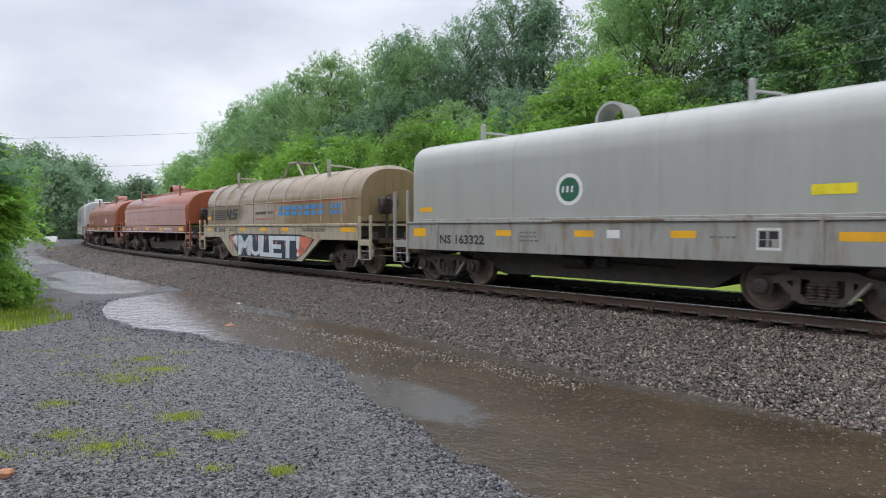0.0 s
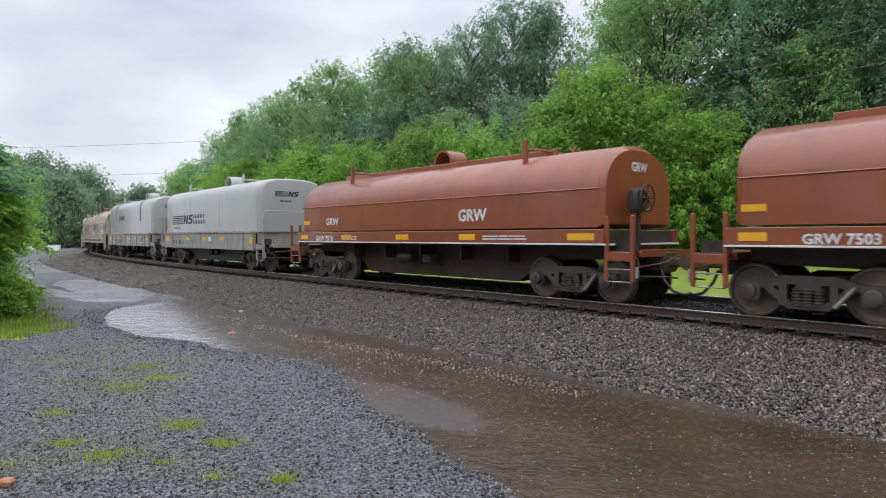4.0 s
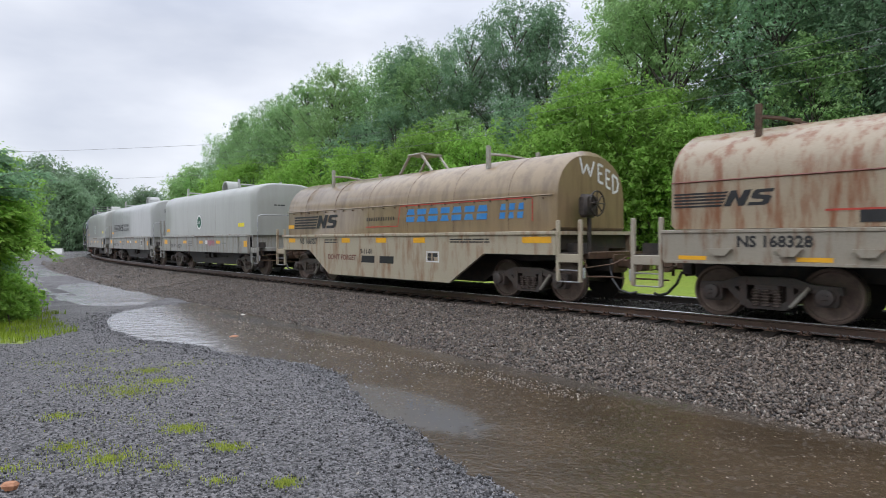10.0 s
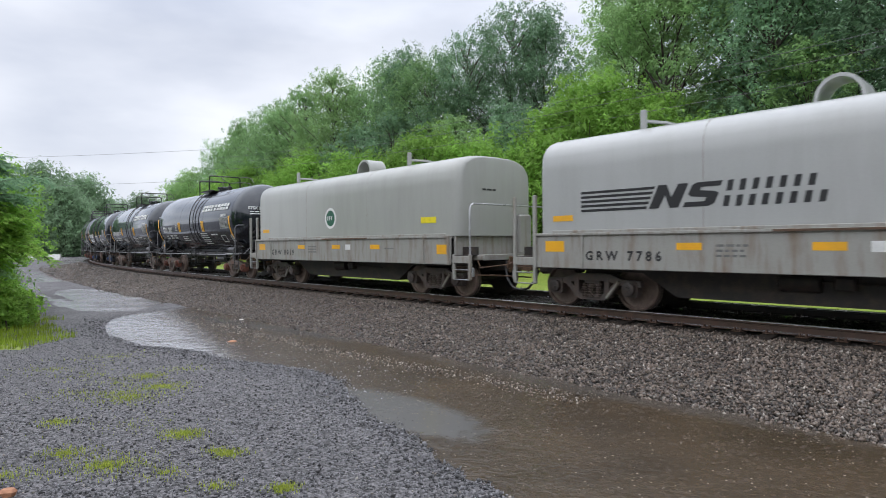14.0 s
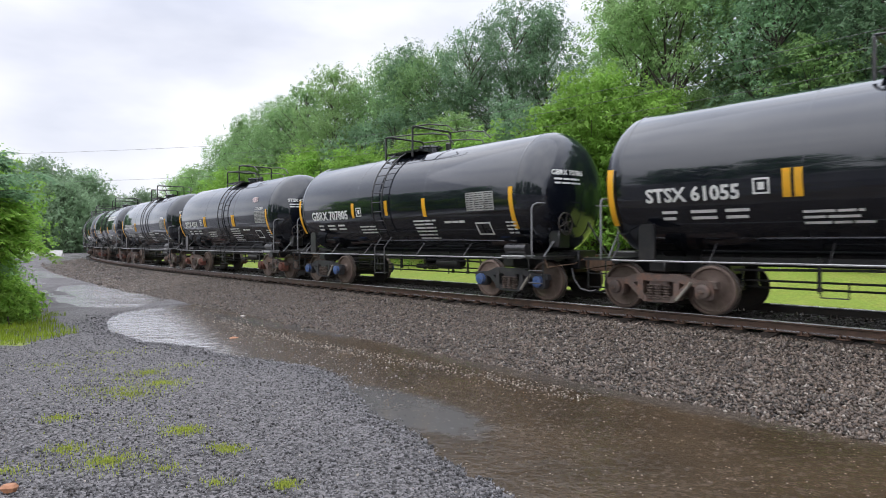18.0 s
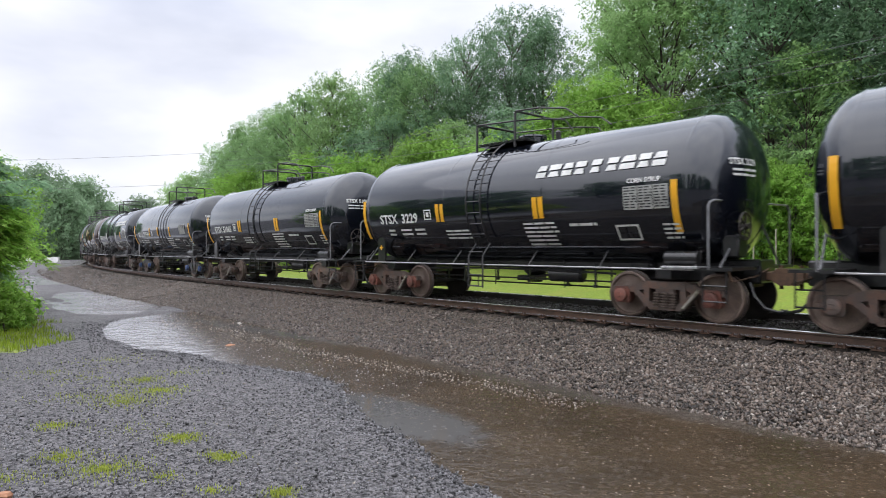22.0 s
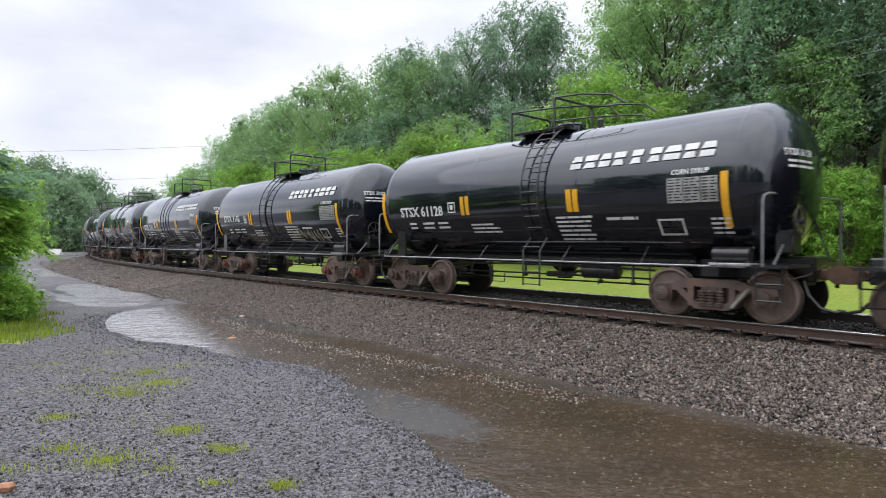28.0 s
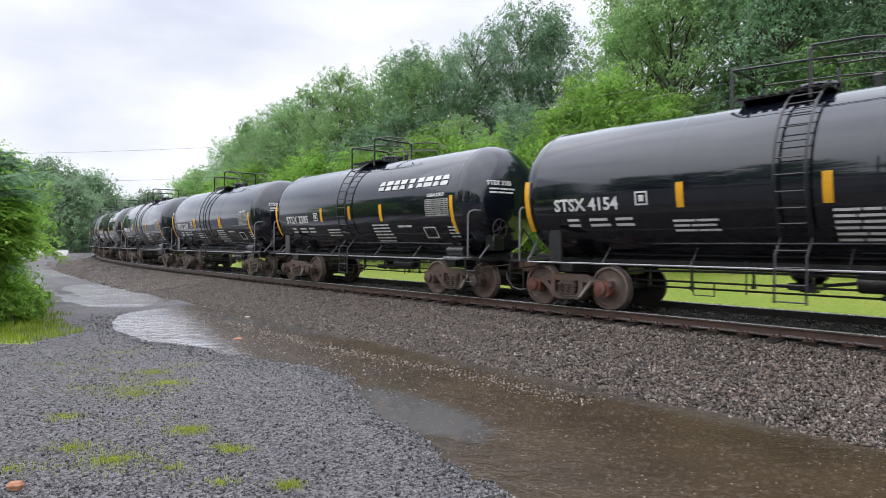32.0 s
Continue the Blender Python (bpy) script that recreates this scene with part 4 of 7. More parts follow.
def kinds():
    K = KINDS
    K["tall_a"] = [tree_kind("tree", 16, 4.6, 60, 34000, 0.078, "leaf_dark", 11, 0.2, label="tall dark green broadleaf tree on the wooded slope"), False]
    K["tall_b"] = [tree_kind("tree", 15, 3.9, 56, 32000, 0.078, "leaf_dark", 12, 0.16, label="tall dark green broadleaf tree with loose crown"), False]
    K["tall_c"] = [tree_kind("tree", 14, 4.4, 58, 29000, 0.085, "leaf_mid", 13, 0.16, label="mid-green broadleaf tree on the wooded slope"), False]
    K["light"] = [tree_kind("tree", 15, 3.5, 60, 30000, 0.076, "leaf_light", 24, 0.14, label="tall light green broadleaf tree on the wooded slope"), False]
    K["airy"] = [tree_kind("tree", 14, 3.6, 44, 12000, 0.1, "leaf_mid", 14, 0.25, label="slender broadleaf tree with thin airy crown", full=0.85), False]
    K["mid_a"] = [tree_kind("tree", 10, 3.3, 44, 14000, 0.095, "leaf_light", 19, 0.1, 2, label="young light green tree between the tall trunks"), False]
    K["mid_b"] = [tree_kind("tree", 10, 3.0, 42, 13500, 0.095, "leaf_dark", 20, 0.1, 2, label="young dark green tree between the tall trunks"), False]
    K["back"] = [tree_kind("tree", 15, 4.8, 30, 4500, 0.3, "leaf_dark", 22, 0.1, label="dark green tree deep in the woods", full=1.15), False]
    K["bright_a"] = [tree_kind("tree", 7, 3.4, 50, 19000, 0.08, "leaf_bright", 15, 0.1, 3, label="bushy bright green tree beside the grass verge", full=0.9), False]
    K["bright_b"] = [tree_kind("tree", 6, 2.8, 42, 15000, 0.078, "leaf_bright", 16, 0.08, 3, label="low bright green tree beside the grass verge", full=0.9), False]
    K["shrub"] = [tree_kind("shrub", 3.4, 2.3, 28, 6500, 0.09, "leaf_mid", 17, 0.05, 3, label="dense green shrub at the foot of the woods"), False]
    K["fern"] = [tree_kind("shrub", 0.9, 0.75, 16, 2600, 0.05, "leaf_sumac", 23, 0.05, 3, label="low leafy undergrowth on the edge of the lot"), False]
    K["far_a"] = [tree_kind("tree", 16, 6.8, 90, 17000, 0.24, "leaf_far", 18, 0.04, label="distant rounded green tree in the rain", full=1.05), False]


kinds()
rng_t = random.Random(21)


def sized(kind, s, lat, top, turn=None):
    """Plants a tree so that its crown reaches the height `top`."""
    x, y, _ = (float(v) for v in track(s, lat))
    z = float(ground_height(np.array([x]), np.array([y]))[0][0])
    plant(kind, s, lat, (top - z) / HEIGHT[kind], rng_t.uniform(0, 6) if turn is None else turn)


# trees that stand against the sky
for kind, s, lat, top in (("tall_c", 118, -13, 12), ("tall_c", 112, -15, 14), ("tall_c", 98, -17, 16.2), ("tall_a", 88, -18, 17), ("tall_c", 80, -15, 16.4), ("tall_c", 72, -17, 17.4), ("airy", 66, -15, 17.0),
                          ("tall_c", 58, -17, 17.4), ("tall_c", 51, -16, 16.6), ("airy", 45, -15, 16.6), ("light", 38, -14.5, 16.4), ("tall_c", 40, -18, 16.4), ("tall_c", 35.5, -19, 17.7),
                          ("tall_b", 33, -18.5, 17.6), ("tall_c", 29, -18, 16.4), ("tall_a", 25.4, -18.5, 17.0), ("tall_a", 22.3, -20, 18.6), ("tall_b", 20.2, -21, 17.6),
                          ("airy", 15.2, -23, 17.5), ("light", 11.4, -18, 18.5), ("light", 8.9, -16.5, 18.5), ("light", 6.4, -19, 20.5), ("tall_b", 4, -17, 18), ("tall_a", 1.5, -20, 20),
                          ("tall_b", -2, -16.5, 18), ("tall_a", -5, -19, 20), ("tall_a", -9, -17, 19), ("tall_b", -14, -18, 19), ("tall_a", -20, -18, 20)):
    sized(kind, s, lat, top)
for kind, s, lat, top in (("mid_a", 91, -10.4, 12.5), ("mid_b", 102, -9.9, 12.5), ("mid_a", 84, -11.0, 13.0), ("bright_a", 96, -9.4, 7.5)):
    sized(kind, s, lat, top)
# behind them, and lower trees between
for i in range(24):
    s = -24 + i * 7.0 + rng_t.uniform(-1.5, 1.5)
    sized("back", s, -25 - rng_t.uniform(0, 4), 21 if s < 8 else 12)
for i in range(30):
    s = -16 + i * 4.6 + rng_t.uniform(-1.2, 1.2)
    sized(rng_t.choice(["mid_a", "mid_b", "mid_a"]), s, -14 - rng_t.uniform(0, 2.0), rng_t.uniform(9, 12))
# bright growth along the verge
for kind, s, lat, top in (("bright_a", 9.6, -11.0, 9.4), ("bright_a", 7.6, -11.6, 8.6), ("bright_b", 11.2, -11.4, 8.6), ("bright_b", 4.6, -11.2, 6.9), ("bright_b", 1.5, -11.5, 4.9), ("bright_a", 21.2, -11.5, 8.7),
                          ("bright_b", 17.6, -11.6, 7.8), ("bright_b", 24.6, -11.6, 7.6), ("bright_b", 14.2, -11.8, 7.0), ("bright_a", 30, -12, 8.6), ("bright_a", 37, -12, 9.4), ("bright_b", 43, -12, 8.6),
                          ("bright_a", 51, -12, 9.6), ("bright_a", 60, -12.3, 9.8), ("bright_b", 68, -12.5, 9), ("bright_a", 80, -12.5, 9), ("bright_b", -2.5, -11.5, 5.2), ("bright_b", -6.5, -11.5, 5.6), ("bright_a", -11, -12, 7), ("bright_b", 94, -12, 8), ("bright_b", -0.2, -10.9, 4.5), ("bright_b", -3.2, -10.8, 4.4), ("bright_b", 2.6, -11.3, 5.2), ("bright_b", 6.1, -11.0, 5.8)):
    sized(kind, s, lat, top)
for i in range(24):
    plant("shrub", -14 + i * 3.4 + rng_t.uniform(-1, 1), -11.9 - rng_t.uniform(0, 0.8), rng_t.uniform(0.5, 0.8), rng_t.uniform(0, 6))
# far trees beyond the bend
for x, y, k in ((-70, 112, 1.0), (-77, 116, 1.3), (-86, 114, 1.35), (-94, 118, 1.35), (-101, 112, 1.3), (-80, 135, 1.3), (-66, 135, 0.95), (-76, 160, 1.0),
                (-84, 158, 1.0), (-92, 165, 1.1), (-110, 120, 1.2), (-98, 140, 1.3), (-70, 165, 0.95), (-60, 160, 0.95), (-73, 118, 0.9), (-82, 109, 0.9), (-90, 108, 1.0), (-64, 150, 0.9)):
    plant("far_a", 0, 0, k * 0.86, rng_t.uniform(0, 6), xy=(float(x), float(y)))
# woods on the far side of the lot
for i in range(18):
    sized("back", -62 + i * 6.2 + rng_t.uniform(-1.5, 1.5), 27 + rng_t.uniform(0, 4), rng_t.uniform(12, 15))
# thicket on the lot's edge
def frond_tree(name, label, height, limbs, leaf_mat, seed, drop=0.5, bare=0.42):
    """A small tree with arching limbs that carry drooping feathered leaves."""
    rng = random.Random(seed)
    tree = tagged(new(name), label, "tree")
    wood, v, f = Shape(), [], []
    wood.tube([(0, 0, -0.4), (0.1, 0.05, height * 0.4), (0.05, -0.1, height * 0.72)], 0.07, 7)
    for k in range(limbs):
        a, z = rng.uniform(0, 6.2832), height * (bare + (0.92 - bare) * rng.random())
        length = (0.5 + 0.5 * math.sin(math.pi * min(1, z / height * 0.9 + 0.1))) * height * 0.42 * rng.uniform(0.6, 1.1)
        rise = rng.uniform(0.15, 0.8)
        out = Vector((math.cos(a), math.sin(a), 0))
        pts = [Vector((0.05, 0, z * 0.9)) + out * (length * u) + Vector((0, 0, length * (rise * u - (rise + drop) * 0.75 * u * u))) for u in (0, 0.25, 0.5, 0.75, 1.0)]
        wood.tube(pts, 0.012, 4)
        for j in range(11):
            u = 0.25 + 0.75 * j / 10
            i = min(3, int(u * 4))
            p = pts[i].lerp(pts[i + 1], u * 4 - i)
            for side in (-1, 1):
                stem = (out * 0.55 + Vector((-out.y, out.x, 0)) * side * rng.uniform(0.6, 1.1) + Vector((0, 0, rng.uniform(-0.55, 0.25)))).normalized()
                span = rng.uniform(0.22, 0.4)
                for q in range(5):
                    c = p + stem * (span * (q + 0.6) / 4.5) - Vector((0, 0, 0.1 * span * (q / 4) ** 2))
                    for flip in (-1, 1):
                        way = (stem * 0.45 + stem.cross(Vector((0, 0, 1))) * flip + Vector((0, 0, rng.uniform(-0.5, 0.1)))).normalized()
                        across = way.cross(Vector((rng.uniform(-0.4, 0.4), rng.uniform(-0.4, 0.4), 1))).normalized()
                        sz = rng.uniform(0.09, 0.15)
                        n0 = len(v)
                        v += [c, c + way * sz * 0.55 + across * sz * 0.3, c + way * sz * 1.15 - Vector((0, 0, sz * 0.2)), c + way * sz * 0.55 - across * sz * 0.3]
                        f.append((n0, n0 + 1, n0 + 2, n0 + 3))
    part("trunk", wood, M["bark"], tree)
    part("crown", mesh_from_arrays("crown", np.array([tuple(p) for p in v]), np.array(f), M[leaf_mat]), None, tree)
    return tree


def set_down(ob, x, y, turn, scale=1.0):
    z = float(ground_height(np.array([x]), np.array([y]))[0][0])
    ob.matrix_basis = Matrix.Translation((x, y, z)) @ Matrix.Rotation(turn, 4, "Z")
    ob.scale = (scale, scale, scale)
    return ob


sumac = frond_tree("tree", "small tree with feathered drooping green leaves on arching limbs", 3.5, 44, "leaf_sumac", 41, bare=0.55)
set_down(sumac, -10.85, 13.95, 0.4)
set_down(copy_thing(sumac, Matrix()), -12.4, 15.6, 2.6, 1.05)
set_down(copy_thing(sumac, Matrix()), -13.9, 18.2, 4.1, 1.1)
set_down(frond_tree("tree", "dark-leaved tree with thin raised sprigs", 4.3, 22, "leaf_dark", 42, -0.15, 0.72), -10.75, 13.7, 1.2)
for x, y, k, kind in ((-13.0, 16.7, 0.6, "shrub"), (-17.5, 22.5, 0.8, "bright_a"), (-16.4, 20.5, 0.7, "shrub"), (-15.0, 17.5, 0.8, "shrub"), (-10.5, 14.5, 0.9, "fern"), (-11.0, 15.2, 1.2, "fern"), (-11.8, 15.9, 1.3, "fern"), (-10.9, 13.8, 1.1, "fern"), (-12.6, 17.2, 1.3, "fern"), (-10.2, 13.0, 0.7, "fern")):
    plant(kind, 0, 0, k, rng_t.uniform(0, 6), xy=(x, y))


# ---------- grass and weeds ----------
def blades(n, place, height, width, seed):
    rng = np.random.RandomState(seed)
    x, y, z = place(rng, n)
    n = len(x)
    a, h = rng.rand(n) * 6.28, height * rng.uniform(0.4, 1.1, n)
    dx, dy = np.cos(a), np.sin(a)
    lean = rng.uniform(0.1, 0.6, n) * h
    w = width * rng.uniform(0.6, 1.2, n)
    v = np.stack([np.stack([x - dy * w, y + dx * w, z - 0.02], 1), np.stack([x + dy * w, y - dx * w, z - 0.02], 1),
                  np.stack([x + dx * lean * 0.4 + dy * w * 0.7, y + dy * lean * 0.4 - dx * w * 0.7, z + h * 0.6], 1),
                  np.stack([x + dx * lean, y + dy * lean, z + h], 1), np.stack([x + dx * lean * 0.4 - dy * w * 0.7, y + dy * lean * 0.4 + dx * w * 0.7, z + h * 0.6], 1)], 1)
    i = np.arange(n)[:, None] * 5
    return v.reshape(-1, 3), np.concatenate([i + np.array([[0, 1, 2, 4]]), i + np.array([[4, 2, 3, 3]])])[:, :4]


def bank_grass(rng, n):
    x, y = rng.uniform(-14, -8.0, n), rng.uniform(11.5, 21, n)
    z, S, L = ground_height(x, y)
    k = (L > 8.95 + 0.4 * lumps(x, y, 1.2, 15)) & (rng.rand(n) < 0.55 + 0.6 * lumps(x, y, 0.5, 16))
    return x[k], y[k], z[k]


def blade_mesh(name, n, place, height, width, seed, material="grass"):
    v, f = blades(n, place, height, width, seed)
    tri = np.concatenate([f[:len(f) // 2][:, [0, 1, 2]], f[:len(f) // 2][:, [0, 2, 3]], f[len(f) // 2:][:, [0, 1, 2]]])
    return mesh_from_arrays(name, v, tri, M[material])


tagged(new("long_grass", blade_mesh("long_grass", 44000, bank_grass, 0.15, 0.007, 31)), "long bright green grass at the edge of the lot", "grass", kind="stuff")


def weed_places(rng, m):
    spots = ((-4.47, 9.11, 0.2, 45), (-3.95, 8.5, 0.24, 60), (-4.05, 7.82, 0.34, 60), (-4.3, 8.05, 0.3, 25), (-2.71, 6.28, 0.13, 80), (-2.04, 5.73, 0.1, 40), (-3.56, 5.69, 0.16, 40),
             (-3.0, 5.38, 0.24, 75), (-4.28, 6.72, 0.14, 35), (-1.3, 4.86, 0.09, 45), (-2.2, 5.8, 0.1, 12), (-4.66, 8.67, 0.3, 12), (-5.34, 9.22, 0.4, 18), (-3.69, 5.08, 0.2, 25),
             (-4.19, 9.64, 0.3, 14), (-5.9, 10.8, 0.5, 20), (-6.3, 9.6, 0.5, 15), (-2.4, 5.22, 0.14, 16), (-1.87, 4.92, 0.1, 14), (-4.9, 8.0, 0.4, 12), (-3.4, 6.6, 0.5, 14))
    xs_, ys_ = [], []
    for x, y, r, k in spots:
        k = int(k * 10)
        a, q = rng.rand(k) * 6.28, r * rng.rand(k) ** 0.7 * rng.uniform(0.3, 2.0, k)
        xs_.append(x + q * np.cos(a) * 1.3)
        ys_.append(y + q * np.sin(a))
    px, py = np.concatenate(xs_), np.concatenate(ys_)
    return px, py, ground_height(px, py)[0]


tagged(new("weeds", blade_mesh("weeds", 0, weed_places, 0.032, 0.005, 50, "weed")), "sparse low yellow-green weeds in the gravel", "weeds", kind="stuff")

# ---------- barriers and wires ----------
barrier = new("concrete_barrier")
tagged(barrier, "white concrete road barrier at the end of the lot", "barrier", "barriers at the end of the lot")
part("body", Shape().prism([(-0.3, 0), (0.3, 0), (0.3, 0.08), (0.14, 0.33), (0.09, 0.85), (-0.09, 0.85), (-0.14, 0.33), (-0.3, 0.08)][::1], -1.5, 1.5, 0.03), M["concrete"], barrier)
for i, (x, y) in enumerate(((-57.2, 89), (-60.4, 88.2), (-64.0, 87.4), (-67.3, 86.6))):
    z = float(ground_height(np.array([float(x)]), np.array([float(y)]))[0][0])
    m = pose(x, y, z - 0.02, 0, 0, -13)
    if i:
        copy_thing(barrier, m)
    else:
        barrier.matrix_basis = m


post = tagged(new("fence_post"), "thin grey steel fence post below the woods", "post", "fence posts")
part("shaft", Shape().box(-0.02, 0.02, -0.03, 0.03, -0.3, 1.55, 0.006), M["galv"], post)
part("cap", Shape().lathe([(1.55, 0.035), (1.58, 0.035), (1.6, 0.01)], "z", 8), M["galv"], post)
for i, sp in enumerate((1.35, 2.05, 3.05)):
    x, y, h = (float(v) for v in track(sp, -9.6))
    m = Matrix.Translation((x, y, float(ground_height(np.array([x]), np.array([y]))[0][0]))) @ Matrix.Rotation(h, 4, "Z")
    if i:
        copy_thing(post, m)
    else:
        post.matrix_basis = m


def wire(points, r):
    sh = Shape().tube(points, r, 5)
    return tagged(new("overhead_wire", mesh_from("overhead_wire", sh, M["wire"])), "thin overhead line wire along the woods", "wire", "overhead wires")


for z0, lat in ((7.85, -9.0), (7.4, -9.0), (6.85, -9.2)):
    pts = []
    for k in range(25):
        s = -45 + k * 4.2
        x, y, _ = (float(a) for a in track(s, lat))
        pts.append((x, y, z0 + 0.0011 * (s - 6) ** 2))
    wire(pts, 0.009)
for a, b, sag in (((-98, 74, 13.5), (-8, 62, 12.6), 1.2), ((-98, 78, 10.2), (-8, 62, 9.4), 1.0)):
    a, b = Vector(a), Vector(b)
    wire([a.lerp(b, t) - Vector((0, 0, 4 * sag * t * (1 - t))) for t in np.linspace(0, 1, 15)], 0.014)


# ---------- rolling stock ----------
WHEEL_R = 0.457


def wheel_meshes():
    w = Shape()
    w.tube([(0, -0.98, 0), (0, 0.98, 0)], 0.085, 10)
    for side in (-1, 1):
        prof = [(0.66, WHEEL_R + 0.025), (0.69, WHEEL_R + 0.022), (0.705, WHEEL_R), (0.80, WHEEL_R - 0.006), (0.805, WHEEL_R - 0.012), (0.805, WHEEL_R - 0.055),
                (0.765, WHEEL_R - 0.075), (0.74, 0.22), (0.775, 0.15), (0.82, 0.135), (0.82, 0.02)]
        w.lathe([(side * a, r) for a, r in prof], "y", 28)
        w.lathe([(side * a, r) for a, r in ((0.659, WHEEL_R + 0.02), (0.655, WHEEL_R - 0.05), (0.69, WHEEL_R - 0.08), (0.68, 0.2), (0.65, 0.14), (0.65, 0.08))], "y", 28)
        # a worn lug so that the turning shows
        w.box(-0.05, 0.05, side * 0.82 - 0.02, side * 0.82 + 0.02, -0.1, 0.1)
    me = mesh_from("wheelset", w, M["wheel"], 40)
    # inner wheel faces and axle take a darker steel
    me.materials.append(M["dark_inner"])
    for p in me.polygons:
        c = p.center
        if abs(c.y) < 0.7 and math.hypot(c.x, c.z) < WHEEL_R + 0.015:
            p.material_index = 1
    return me


WHEELSET = wheel_meshes()


def truck_meshes():
    out = {}
    f = Shape()
    y0, y1 = -0.07, 0.07
    # cast frame with its two windows: one closed band over and one under the springs
    top = [(-1.12, 0.5), (-1.1, 0.62), (-0.7, 0.64), (-0.42, 0.74), (0.42, 0.74), (0.7, 0.64), (1.1, 0.62), (1.12, 0.5), (0.98, 0.5), (0.62, 0.52), (0.36, 0.6), (-0.36, 0.6), (-0.62, 0.52), (-0.98, 0.5)]
    f.slab(top[::-1], y0, y1)
    f.slab([(-0.66, 0.53), (-0.3, 0.2), (0.3, 0.2), (0.66, 0.53), (0.52, 0.55), (0.25, 0.31), (-0.25, 0.31), (-0.52, 0.55)], y0, y1)
    for sx in (-1, 1):
        f.slab([(sx * 0.31, 0.25), (sx * 0.42, 0.25), (sx * 0.42, 0.7), (sx * 0.31, 0.7)][::sx], y0 - 0.01, y1 + 0.01)
    out["side_frame"] = f
    out["truck"] = Shape().box(-0.2, 0.2, -1.05, 1.05, 0.46, 0.66, 0.03).box(-0.26, 0.26, -0.92, 0.92, 0.24, 0.62, 0.03)
    s = Shape()
    for dx in (-0.16, 0.0, 0.16):
        prof = []
        for k in range(6):
            zz = 0.25 + k * 0.05
            prof += [(zz, 0.04), (zz + 0.012, 0.075), (zz + 0.028, 0.075), (zz + 0.04, 0.04)]
        s.lathe(prof, "z", 7, (dx, 0, 0))
    out["spring_nest"] = s
    box = [(-0.17, 0.36), (-0.13, 0.3), (0.13, 0.3), (0.17, 0.36), (0.17, 0.55), (0.12, 0.62), (-0.12, 0.62), (-0.17, 0.55)]
    out["bearing_box"] = Shape().slab(box, -0.085, 0.085)
    c = Shape().lathe([(-0.08, 0.128), (-0.165, 0.128), (-0.178, 0.1), (-0.18, 0.05)], "y", 18, (0, 0, WHEEL_R))
    c.box(-0.045, 0.045, -0.195, -0.17, WHEEL_R - 0.045, WHEEL_R + 0.045, 0.015)
    out["bearing_cap"] = c
    br = Shape().box(-0.05, 0.05, -0.8, 0.8, 0.38, 0.46, 0.02)
    for y in (-0.755, 0.755):
        br.box(0, 0.1, y - 0.05, y + 0.05, 0.32, 0.56)
    out["brake_beam"] = br
    return {k: mesh_from(k, v, M["spring" if k == "spring_nest" else "truck"], 35) for k, v in out.items()}


TRUCK = truck_meshes()
PAINTED = {}
LEVER = mesh_from("brake_lever", Shape().tube([(0.38, -1.1, 0.26), (0.66, -1.1, 0.6)], 0.032, 6), M["galv"])


def truck_mesh(name, key):
    """One casting of the truck in the paint `key`."""
    if (name, key) not in PAINTED:
        me = TRUCK[name].copy()
        me.materials.clear()
        me.materials.append(M[key])
        PAINTED[name, key] = me
    return PAINTED[name, key]


SPIN = {-1: [], 1: []}


def add_truck(car, x, cap="truck"):
    cast = {"cap_blue": "truck_dark", "truck_grimy": "truck_grimy"}.get(cap, "truck")
    t = part("truck", truck_mesh("truck", cast), None, car, "dark grey cast steel truck with blue bearing caps" if cap == "cap_blue" else "dusty cast steel truck")
    t.location = (x, 0, 0)
    for y in (-0.99, 0.99):
        part("side_frame", truck_mesh("side_frame", cast), None, t).location = (0, y, 0)
        part("spring_nest", TRUCK["spring_nest"], None, t).location = (0, y * 1.055, 0)
        for xx in (-0.889, 0.889):
            for name, paint in (("bearing_box", cast if cap == "cap_blue" else cap), ("bearing_cap", cap)):
                b = part(name, truck_mesh(name, paint), None, t)
                b.location = (xx, y, 0)
                b.rotation_euler = (0, 0, 0 if y < 0 else math.pi)
    part("brake_lever", LEVER, None, t, "pale worn brake lever")
    for k in (-1, 1):
        b = part("brake_beam", TRUCK["brake_beam"], None, t)
        b.location, b.rotation_euler = (k * 0.36, 0, 0), (0, 0, 0 if k > 0 else math.pi)
        w = part("wheelset", WHEELSET, None, t)
        w.location = (k * 0.889, 0, WHEEL_R)
        SPIN[k].append(w)
    return t


TEXT_CACHE = {}


def text_mesh(words, size, slant=0.0):
    key = (words, size, slant)
    if key not in TEXT_CACHE:
        c = bpy.data.curves.new("words", "FONT")
        c.body, c.size, c.shear, c.resolution_u = words, size, slant, 2
        c.offset = size * 0.03
        o = bpy.data.objects.new("words", c)
        me = bpy.data.meshes.new_from_object(o)
        vs = [tuple(v.co) for v in me.vertices]
        fs = [tuple(p.vertices) for p in me.polygons]
        bpy.data.objects.remove(o)
        TEXT_CACHE[key] = (vs, fs)
    return TEXT_CACHE[key]


def on_flat(y):
    return lambda x, z: (x, -y, z)


def on_round(radius, zc, lift=0.012):
    """Wraps lettering onto the tank's camera side; z is the true height along the vertical."""
    def put(x, z):
        a = max(-1, min(1, (z - zc) / radius))
        return (x, -(radius + lift) * math.sqrt(1 - a * a), zc + (radius + lift) * a)
    return put


